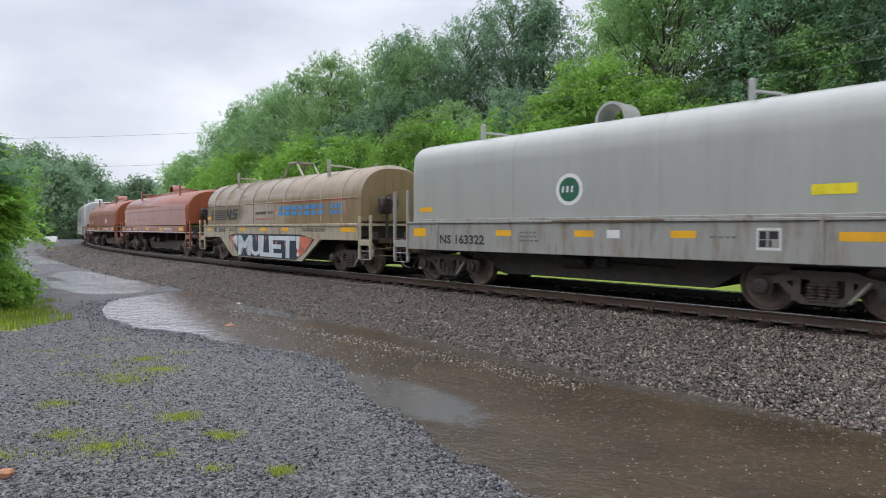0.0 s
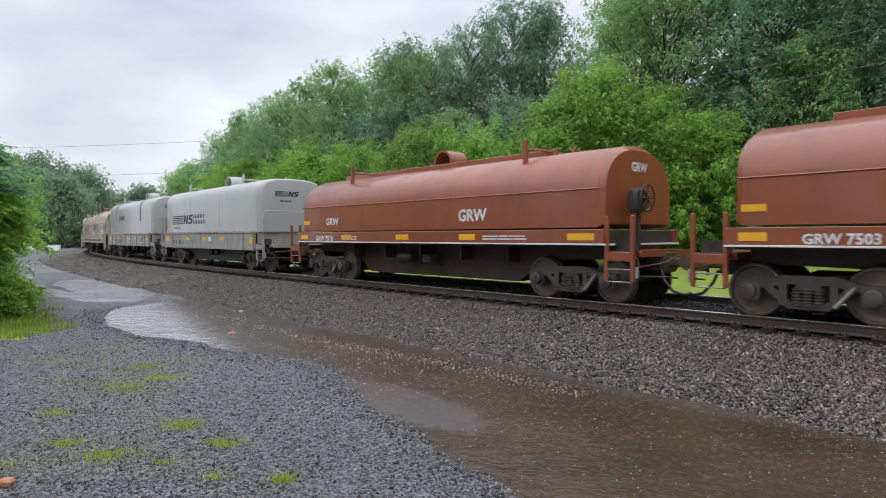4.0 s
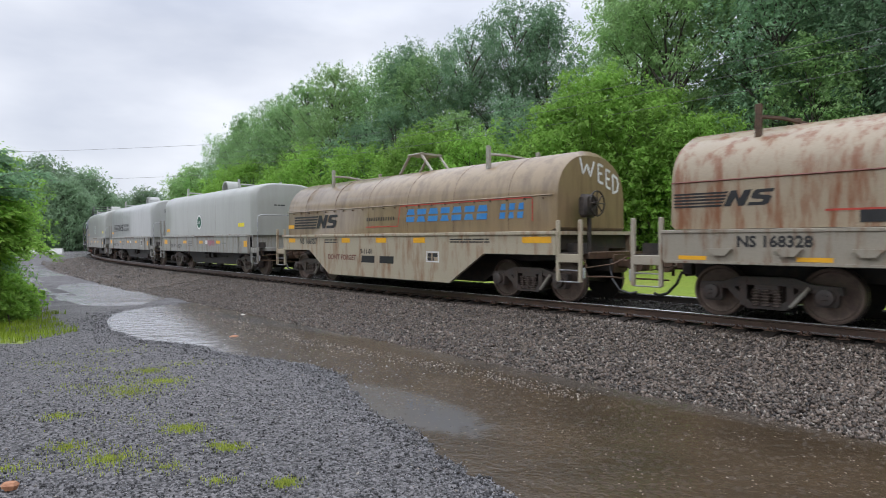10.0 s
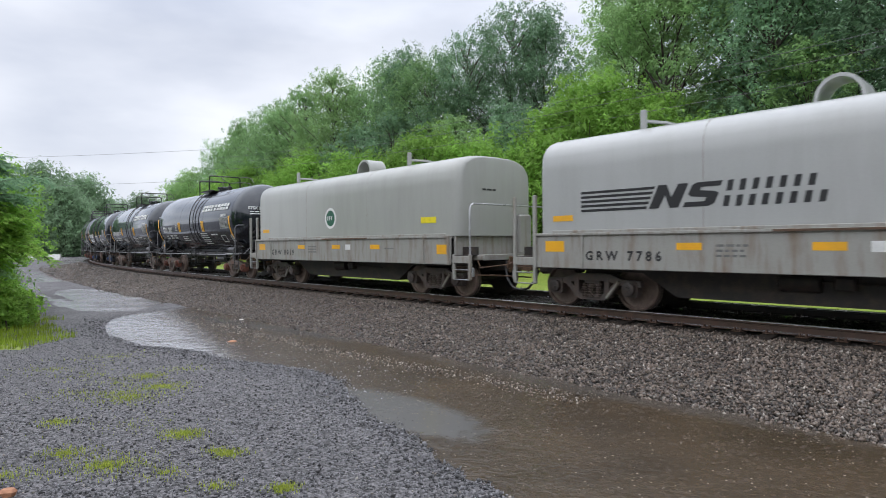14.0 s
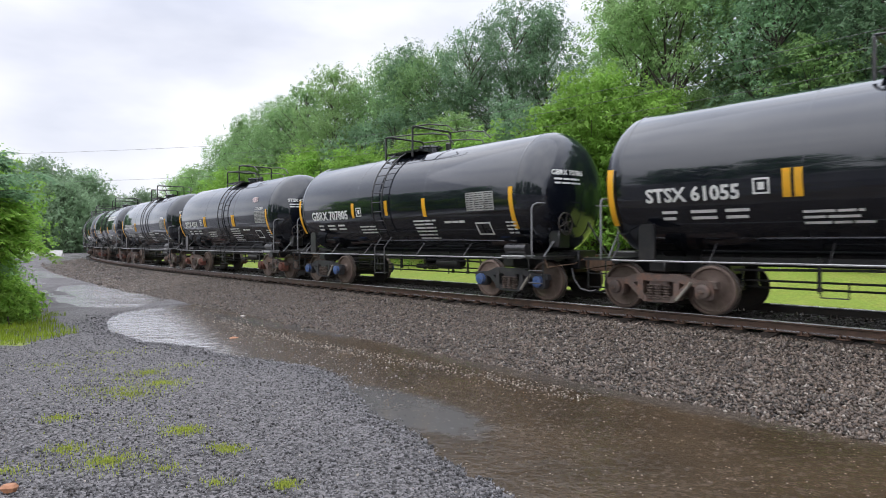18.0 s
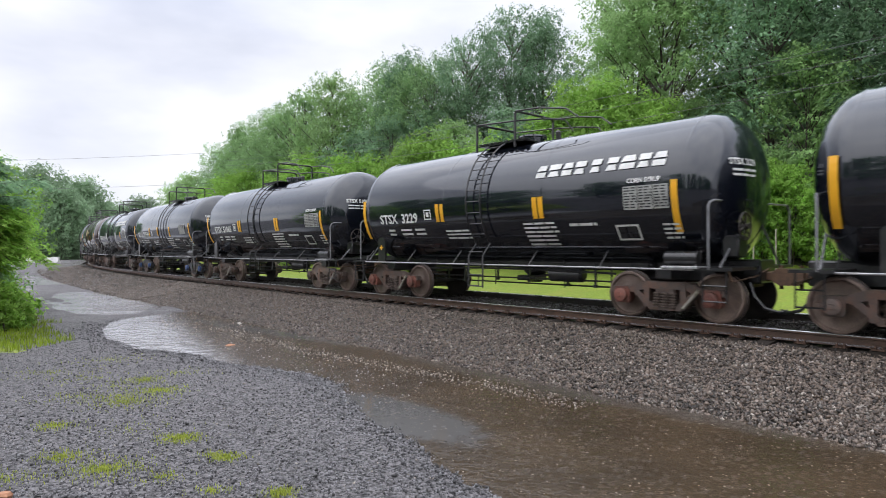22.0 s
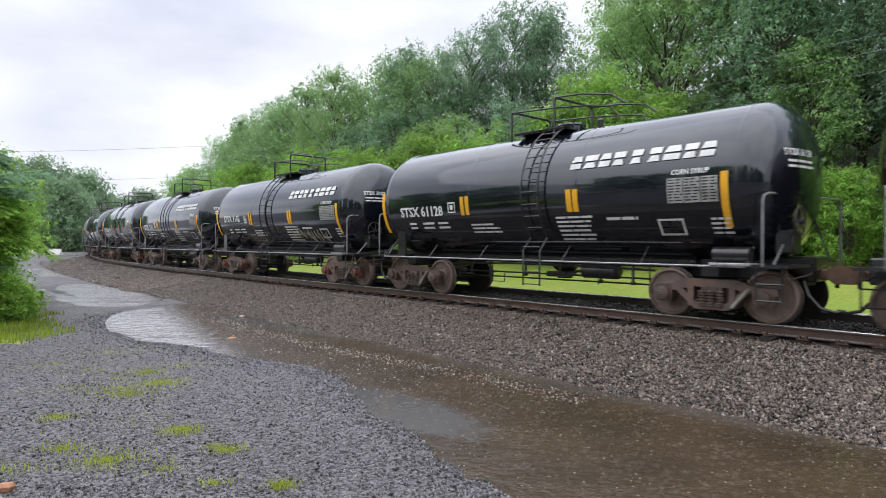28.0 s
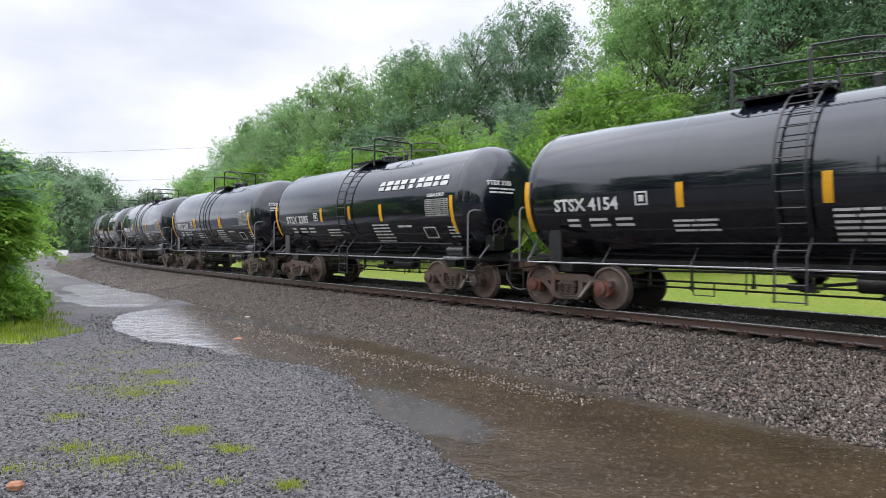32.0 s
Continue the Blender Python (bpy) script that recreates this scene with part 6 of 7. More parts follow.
    if mark.endswith("51119"):
        for k, (cy, cz, r) in enumerate(((-0.75, 2.9, 0.3), (-0.55, 3.2, 0.35), (-0.2, 3.3, 0.3), (-0.85, 2.55, 0.25), (-0.4, 2.85, 0.28))):
            pts = [(cy + r * math.cos(j * 0.7 + k) * (0.5 + 0.05 * j), cz + r * math.sin(j * 0.75 + k)) for j in range(11)]
            part("spray_scrawl", ribbon(pts, lambda a, b: on_head(a, b), 0.035), M["faint"], car, "pale sprayed loops", 0)
    vs, fs = text_mesh(mark, 0.16)
    part("end_mark", Shape().add([on_head(-0.95 + a, 2.85 + b) for a, b, _ in vs], fs), M["white"], car, "small white stencil on the tank end", 0)
    part("small_print", bars(lambda a, z: on_head(a, z), -0.9, -0.1, 2.62, 2.8, 2, seed + 9, 3), M["white"], car, smooth=0)
    return car


M["scrawl"] = surface("tan_spray_paint", (0.42, 0.38, 0.28), 0.5, bump=0)
M["scrawl_pink"] = surface("pale_pink_spray_paint", (0.55, 0.42, 0.42), 0.5, bump=0)
M["pale_yellow"] = surface("pale_yellow_emblem_paint", (0.6, 0.52, 0.25), 0.5, bump=0)


# ---------- coil cars ----------
def rounded_lid(half_w, z0, z_shoulder, z_top, n=7, power=2.4):
    """Outline (y, z) of a hood: upright sides and a rounded top, counter-clockwise from +x."""
    ring = [(half_w, z0), (half_w, z_shoulder)]
    for k in range(1, 2 * n):
        a = math.pi * k / (2 * n)
        c, s = math.cos(a), math.sin(a)
        ring.append((half_w * math.copysign(abs(c) ** (2 / power), c), z_shoulder + (z_top - z_shoulder) * abs(s) ** (2 / power)))
    return ring + [(-half_w, z_shoulder), (-half_w, z0)]


def coil_base(kind, label):
    car = new("coil_car")
    tagged(car, label, "freight car", "cars of the passing train")
    return car


def hood(car, x0, x1, ring, paint, label="", name="hood"):
    return part(name, Shape().prism(ring, x0, x1, 0.12), M[paint], car, label, 40)


def rounded_hood(car, x0, x1, ring, paint, r=0.24):
    """A hood whose upright end corners are rounded in plan and whose ends roll over a little at the top."""
    half, z0, z1 = max(p[0] for p in ring), min(p[1] for p in ring), max(p[1] for p in ring)
    rows = []
    for d in (r * q for q in (0.0, 0.03, 0.11, 0.24, 0.43, 0.69, 1.0)):
        inset = r - math.sqrt(max(0, r * r - (r - d) ** 2))
        rows.append((d, [(y * (half - inset) / half, z - 0.28 * inset * ((z - z0) / (z1 - z0)) ** 2) for y, z in ring]))
    cols = [(x0 + d, q) for d, q in rows] + [(x1 - d, q) for d, q in rows[::-1]]
    n = len(ring)
    sh = Shape()
    sh.v = [(x, y, z) for x, q in cols for y, z in q]
    sh.f = [(a * n + i, a * n + (i + 1) % n, (a + 1) * n + (i + 1) % n, (a + 1) * n + i) for a in range(len(cols) - 1) for i in range(n)]
    sh.f += [tuple(range(n))[::-1], tuple(range((len(cols) - 1) * n, len(cols) * n))]
    return part("hood", sh, M[paint], car, smooth=50)


def hood_lugs(car, x0, x1, top, paint, stacked=False):
    """Stacking guides near the ends of a hood and, unless it is lifted by a frame (stacked), a bracket at the middle."""
    mid = (x0 + x1) / 2
    for x in (x0 + (x1 - x0) * 0.2, x0 + (x1 - x0) * 0.8):
        for y in (-0.95, 0.95):
            sh = Shape().box(x - 0.05, x + 0.05, y - 0.04, y + 0.04, top - 0.45, top + 0.33, 0.01)
            sh.tube([(x, y, top + 0.12), (x + 0.25, y * 0.6, top + 0.1), (x + 0.5, y * 0.15, top + 0.02)], 0.035, 5)
            part("stacking_guide", sh, M[paint], car)
    if stacked:
        return
    n = 10
    arch = [(mid + 0.38 * math.cos(math.pi * k / n), top + 0.1 + 0.42 * math.sin(math.pi * k / n)) for k in range(n + 1)]
    arch += [(mid + 0.32 * math.cos(math.pi * k / n), top + 0.1 + 0.36 * math.sin(math.pi * k / n)) for k in range(n, -1, -1)]
    arch = [(mid + 0.38, top - 0.12)] + arch[:n + 1] + [(mid - 0.38, top - 0.12), (mid - 0.32, top - 0.12)] + arch[n + 1:] + [(mid + 0.32, top - 0.12)]
    part("lifting_bracket", Shape().slab(arch, -0.32, 0.32), M[paint], car)


def stirrup(car, x, sgn, paint, top):
    """The corner of a car's end deck: two uprights with a plate between them, and foot bars under it."""
    xs = sorted((x, x + sgn * 0.56))
    for xx in xs:
        part("end_post", Shape().box(xx - 0.035, xx + 0.035, -1.47, -1.4, 0.5, top, 0.012), M[paint], car, "upright post at the corner of the deck")
    part("corner_plate", Shape().box(xs[0] + 0.03, xs[1] - 0.03, -1.475, -1.42, 0.9, 1.08, 0.01), M[paint], car)
    part("foot_tray", Shape().box(xs[0] + 0.03, xs[1] - 0.03, -1.44, -1.1, 1.08, 1.1).box(xs[0] + 0.03, xs[1] - 0.03, -1.16, -1.1, 1.1, 1.3), M["under"], car)
    for zz in (0.5, 0.74):
        part("foot_bar", Shape().tube([(xs[0], -1.44, zz), (xs[1], -1.44, zz)], 0.014, 6), M["sillrail"], car)


def end_platform(car, x_sill, half, paint, tall=False, wheel_z=1.75):
    """Both end decks; a tall one has long posts behind and a hoop of pipe across its front, the others short posts and a brake wheel."""
    for sgn in (-1, 1):
        a, b = sgn * x_sill, sgn * (half - 0.55)
        lo, hi = min(a, b), max(a, b)
        part("end_sill", Shape().box(lo, hi, -1.15, 1.15, 0.97, 1.1, 0.02), M[paint if tall or paint == "red" else "rust"], car)
        part("centre_sill", Shape().box(lo, hi, -0.35, 0.35, 0.68, 0.95, 0.02), M["under"], car)
        stirrup(car, sgn * (x_sill + 0.07), sgn, paint, (1.12 if sgn > 0 else 2.42) if tall else 1.78)
        part("uncoupling_rod", Shape().tube([(sgn * (x_sill + 0.7), -1.4, 0.8), (sgn * (x_sill + 0.72), -1.36, 0.62), (sgn * (x_sill + 0.95), -0.9, 0.6), (sgn * (half - 0.25), -0.3, 0.55)], 0.018, 5), M["rust"], car)
        part("rod_grip", Shape().box(sgn * (x_sill + 0.7) - 0.025, sgn * (x_sill + 0.7) + 0.025, -1.43, -1.38, 0.58, 0.8, 0.01), M["sillrail"], car)
    if tall:
        x = x_sill + 0.64
        part("end_handrail", Shape().tube([(x, -1.44, 1.05), (x, -1.44, 2.22), (x, -1.4, 2.31), (x, -1.31, 2.35), (x, 1.31, 2.35), (x, 1.4, 2.31), (x, 1.44, 2.22), (x, 1.44, 1.05)], 0.021, 6), M["sillrail"], car)
        return
    x = half - 0.75
    whl = Shape().tube([(x, -0.55 + 0.27 * math.cos(a), wheel_z + 0.27 * math.sin(a)) for a in np.linspace(0, 6.2832, 17)], 0.018, 5)
    whl.lathe([(x - 0.08, 0.05), (x + 0.02, 0.05)], "x", 8, (0, -0.55, wheel_z))
    for k in range(4):
        a = math.pi / 4 * k
        whl.tube([(x, -0.55 + 0.26 * math.cos(a), wheel_z + 0.26 * math.sin(a)), (x, -0.55 - 0.26 * math.cos(a), wheel_z - 0.26 * math.sin(a))], 0.014, 5)
    part("brake_wheel", whl, M["under"], car)
    part("brake_gear", Shape().box(x - 0.3, x - 0.08, -0.85, -0.4, wheel_z - 0.3, wheel_z + 0.2, 0.06).tube([(x - 0.2, -0.55, 1.1), (x - 0.2, -0.55, wheel_z - 0.28)], 0.05, 6), M["under"], car)


def square_coil_car(label, hood_paint, sill_paint, mark, seed, emblem):
    """Grey coil car: one long square-shouldered hood on a deep straight sill."""
    car = coil_base("square", label)
    hl, half = 5.22, 6.75
    ring = rounded_lid(1.44, 1.58, 2.9, 3.66, 8, 3.2)
    rounded_hood(car, -hl - 0.14, hl + 0.36, ring, hood_paint)
    hood_lugs(car, -hl, hl, 3.62, hood_paint)
    for x in (-1.75, 1.75):
        part("hood_seam", Shape().prism(rounded_lid(1.4435, 1.6, 2.9, 3.664, 8, 3.2), x - 0.006, x + 0.006), M[sill_paint], car)
    sl = 5.38
    part("side_sill", Shape().box(-sl, sl, -1.52, -1.46, 0.86, 1.55, 0.01), M[sill_paint], car)
    part("side_sill", Shape().box(-sl, sl, 1.46, 1.52, 0.86, 1.55, 0.01), M[sill_paint], car)
    part("sill_cap", Shape().box(-sl, sl, -1.56, 1.56, 1.53, 1.585, 0.008), M[sill_paint], car)
    for x in (-sl + 1.2, sl - 1.0, -sl + 0.02, sl - 0.05):
        part("sill_rib", Shape().box(x - 0.03, x + 0.03, -1.555, -1.5, 0.86, 1.54), M[sill_paint], car)
    part("floor_pan", Shape().prism([(-1.4, 1.5), (-1.4, 1.0), (-0.5, 0.86), (0.5, 0.86), (1.4, 1.0), (1.4, 1.5)], -sl + 0.05, sl - 0.05), M["under"], car)
    for y in (-1.46, 1.4):
        part("hood_foot", Shape().box(-hl + 0.25, hl - 0.05, y, y + 0.06, 1.582, 1.64, 0.01), M[sill_paint], car)
    part("end_cabinet", Shape().box(sl + 0.25, sl + 0.36, 0.75, 1.2, 1.1, 2.15, 0.03), M[sill_paint], car, "grey steel brake housing")
    part("end_bulkhead", Shape().box(sl + 0.02, sl + 0.08, -1.4, 1.4, 0.95, 1.57, 0.01), M[sill_paint], car)
    if seed == 6:
        part("centre_sill", Shape().box(-5.4, 5.4, -0.35, 0.35, 0.66, 1.0, 0.02), M["under"], car)
        part("brake_rod", Shape().tube([(-3.0, -0.8, 0.7), (3.2, -0.8, 0.66)], 0.016, 5).tube([(-3.0, -0.6, 0.56), (0.4, -0.6, 0.6)], 0.014, 5), M["under"], car)
        for x in (-2.5, -1.3, 0.9, 1.7, 2.6):
            part("hanger", Shape().box(x - 0.06, x + 0.06, -0.95, -0.6, 0.5, 0.86, 0.02), M["under"], car)
    else:
        part("centre_sill", Shape().slab([(-5.4, 0.8), (-3.2, 0.78), (-2.5, 0.34), (2.5, 0.34), (3.2, 0.78), (5.4, 0.8), (5.4, 1.0), (-5.4, 1.0)], -0.9, 0.9), M["under"], car)
    eq = Shape().lathe([(-0.3, 0.14), (-0.28, 0.17), (0.3, 0.17), (0.32, 0.12)], "x", 12, (-0.4, -0.9, 0.72))
    eq.box(0.1, 0.4, -1.05, -0.75, 0.6, 0.82, 0.03).tube([(-0.4, -0.95, 0.75), (1.8, -0.95, 0.68)], 0.02, 5)
    part("brake_valve", eq, M["under"], car)
    end_platform(car, sl, half, sill_paint, True)
    couplers(car, half)
    fl, st = on_flat(1.523), on_flat(1.445)
    for x in (-2.2, -0.05, 2.0):
        part("reflector", patch(fl, x, x + 0.46, 1.24, 1.37, 1), M["yellow"], car, "yellow reflector strip", 0)
    part("reflector", patch(fl, -5.1, -4.62, 1.2, 1.42, 1), M["yellow"], car, "yellow reflector plate", 0)
    part("reflector", patch(fl, 4.6 if mark[0] == "N" else 4.9, 5.28, 1.22 if mark[0] == "N" else 1.12, 1.36, 1), M["yellow"], car, "yellow reflector plate", 0)
    part("reporting_mark", lettering(mark if mark[0] == "N" else " ".join(mark), -4.1 if emblem != "stripes" else -3.1, 1.04, 0.29 if mark[0] == "N" else 0.25, fl, 0, 1.18 if mark[0] == "N" else 0.98), M["ink"], car, "black stencilled reporting mark", 0)
    part("small_print", bars(fl, -1.5, -0.95, 1.1, 1.36, 3, seed, 4), M["grey_print"], car, smooth=0)
    part("small_print", bars(fl, 2.7, 3.15, 1.22, 1.3, 1, seed, 4), M["grey_print"], car, smooth=0)
    part("placard", patch(fl, 0.7, 0.98, 1.22, 1.38, 1), M["white"], car, "small white placard", 0)
    if mark[0] == "N" or seed == 10:
        test_plate(car, fl, 3.45, 1.06, 0.37, 0.36)
    if emblem == "round":
        part("caution_label", patch(st, 4.2, 4.8, 1.92, 2.08, 1), M["caution"], car, "yellow caution label", 0)
    part("caution_label", patch(st, -4.95, -4.45, 1.83, 1.95, 1), M["yellow"], car, "yellow caution label", 0)
    stain = Shape()
    patch(on_flat(1.563), -0.6, 1.9, 1.54, 1.575, 1, 0, stain)
    part("rust_stain", stain, M["rust"], car, "rusty edge of the sill cap", 0)
    if emblem == "round":
        for r1, mat_k, off in ((0.33, "white", 1.446), (0.25, "emblem_green", 1.449)):
            n = 28
            disc = Shape().add([(-0.24 + r1 * math.cos(6.2832 * k / n), -off, 2.21 + r1 * math.sin(6.2832 * k / n)) for k in range(n)], [tuple(range(n))])
            part("round_emblem", disc, M[mat_k], car, "round white and green painted emblem", 0)
        letter_blocks(car, on_flat(1.452), -0.42, [0.08, 0.08, 0.08], 2.15, 2.28, 0.03, "white", "white emblem block", 0.1)
    elif emblem == "stripes_long":
        striped_emblem(car, st, -4.25, 2.0, 2.7, 0.42)
        letter_blocks(car, st, -1.36, [0.155] * 7, 2.24, 2.42, 0.05, "ink", "black painted letter block", 0.2)
        letter_blocks(car, st, -1.42, [0.155] * 8, 1.98, 2.16, 0.05, "ink", "black painted letter block", 0.2)
        put_end = lambda a, z: (hl + 0.366, a, z)
        striped_emblem(car, put_end, -0.75, 2.95, 0.95, 0.2)
    else:
        striped_emblem(car, st, -2.5, 2.42, 1.6, 0.3)
        put_end = lambda a, z: (hl + 0.366, a, z)
        striped_emblem(car, put_end, -0.75, 3.0, 0.85, 0.17)
    part("end_mark", bars(lambda a, z: (hl + 0.366, a, z), -0.55, 0.0, 2.72, 2.82, 1, seed, 3), M["ink"], car, smooth=0)
    if seed == 6:
        part("reflector", patch(lambda a, z: (hl + 0.368, a, z), 0.85, 1.08, 1.7, 2.1, 1), M["yellow"], car, "yellow reflector plate on the hood end", 0)
        for k in range(6):
            x = -3.3 + k * 1.45
            part("sill_rib", Shape().box(x - 0.02, x + 0.02, -1.55, -1.5, 0.86, 1.54), M[sill_paint], car)
        for x in (-3.13, 3.13):
            strap = [(x, -y - 0.02, z) for y, z in ring if y > 0.5 and z > 2.3] + [(x, -1.46, 2.3)]
            part("hood_strap", Shape().tube(sorted(strap, key=lambda p: p[2]), 0.035, 6), M[sill_paint], car, "worn stacking strap down the hood side")
    if seed == 9:
        for k in range(4):
            pts = [(0.98 + 0.2 * k + 0.03 * j, 1.28 + 0.15 * math.sin(j * 1.9 + k * 1.3)) for j in range(9)]
            part("spray_scrawl", ribbon(pts, fl, 0.028), M["spray_pink"], car, "faded pink sprayed scrawl", 0)
    if seed == 5:
        for k in range(3):
            pts = [(-4.1 + 0.34 * k + 0.035 * j, 1.83 + 0.08 * math.sin(j * 2.2 + k)) for j in range(8)]
            part("spray_scrawl", ribbon(pts, st, 0.022), M["ink"], car, "black marker scrawl", 0)
    return car, 4.27, half


M["spray_pink"] = surface("faded_pink_spray", (0.5, 0.14, 0.2), 0.5, bump=0)
M["spray_dark"] = surface("dark_blue_spray", (0.02, 0.03, 0.05), 0.5, bump=0)
M["spray_white"] = surface("pale_silver_spray", (0.6, 0.63, 0.66), 0.45, vary=0.12, second=(0.45, 0.5, 0.55), scale=3, bump=0)
M["spray_orange"] = surface("salmon_orange_spray", (0.6, 0.17, 0.1), 0.5, bump=0)
M["spray_red"] = surface("red_spray", (0.55, 0.08, 0.06), 0.5, bump=0)
M["spray_blue"] = surface("teal_spray", (0.06, 0.3, 0.38), 0.5, bump=0)
M["caution"] = surface("bright_yellow_label", (0.8, 0.66, 0.02), 0.45, vary=0.05, bump=0)
M["emblem_green"] = surface("dark_green_emblem_paint", (0.02, 0.12, 0.07), 0.5, bump=0)


def graffiti(car):
    """Sprayed panel along the fish-belly side: pale slanted letter shapes on dark and orange ground."""
    put, put2, put3 = on_flat(1.504), on_flat(1.508), on_flat(1.512)
    part("spray_ground", Shape().add([put(x, z) for x, z in ((-3.3, 1.1), (-2.3, 0.33), (2.25, 0.33), (2.9, 0.62), (3.5, 1.05), (2.6, 1.2), (-2.8, 1.2))], [tuple(range(7))[::-1]]), M["spray_dark"], car, "dark sprayed ground", 0)
    part("spray_fill", Shape().add([put2(x, z) for x, z in ((2.35, 1.15), (2.35, 0.42), (2.75, 0.55), (3.4, 1.05), (3.0, 1.12))], [(0, 1, 2, 3, 4)]), M["spray_orange"], car, "orange sprayed fill", 0)
    part("spray_fill", Shape().add([put2(x, z) for x, z in ((-3.2, 1.1), (-2.75, 0.7), (-2.5, 1.12))], [(0, 1, 2)]), M["spray_orange"], car, "orange sprayed fill", 0)
    # fat sprayed letters, each with a dark edge, leaning against one another
    rng = random.Random(77)
    lean = (0.05, -0.04, 0.08, -0.06, 0.04)
    for k, (ch, x, w) in enumerate((("M", -2.35, 1.15), ("U", -1.3, 0.95), ("L", -0.42, 0.8), ("E", 0.3, 0.95), ("T", 1.15, 1.1))):
        vs, fs = text_mesh(ch, 1.0)
        x0, x1 = min(v[0] for v in vs), max(v[0] for v in vs)
        y0, y1 = min(v[1] for v in vs), max(v[1] for v in vs)
        mx, my = (x0 + x1) / 2, (y0 + y1) / 2

        def fat(grow, layer):
            out = []
            for a, b, _ in vs:
                u, q = (a - x0) / (x1 - x0), (b - y0) / (y1 - y0)
                out.append(layer(x - grow + u * (w + 2 * grow) + lean[k] * (q - 0.5), 0.37 - grow * 0.4 + q * (0.77 + 0.8 * grow)))
            return Shape().add(out, fs)
        part("letter_edge", fat(0.07, put2), M["spray_dark"], car, "dark sprayed letter edge", 0)
        part("spray_letter", fat(0.0, put3), M["spray_white"], car, "pale silver sprayed letter", 0)
        for q in range(3):
            a, b = x + w * rng.uniform(0.1, 0.9), rng.uniform(0.85, 1.12)
            part("spray_accent", Shape().add([put2(a + u, b + t) for u, t in ((0, 0.06), (0.03, -0.14), (0.13, 0.02))], [(0, 1, 2)]), M[("spray_red", "spray_blue", "spray_orange")[q]], car, "small coloured spray accent", 0)
    part("spray_letter", Shape().add([put3(a, b) for a, b in ((-2.9, 0.98), (-2.55, 0.75), (-2.45, 0.62), (-2.4, 1.1), (-2.6, 1.15))], [tuple(range(5))]), M["spray_white"], car, "pale sprayed arrow shape", 0)
    part("spray_letter", Shape().add([put3(a, b) for a, b in ((2.3, 1.12), (2.32, 0.72), (2.42, 0.66), (2.5, 0.72), (2.55, 1.1), (2.45, 1.16))], [tuple(range(6))]), M["spray_white"], car, "pale sprayed exclamation mark", 0)
    part("spray_letter", Shape().add([put3(2.41 + 0.09 * math.cos(q), 0.52 + 0.08 * math.sin(q)) for q in np.linspace(0, 5.6, 8)], [tuple(range(8))]), M["spray_white"], car, "pale sprayed dot", 0)


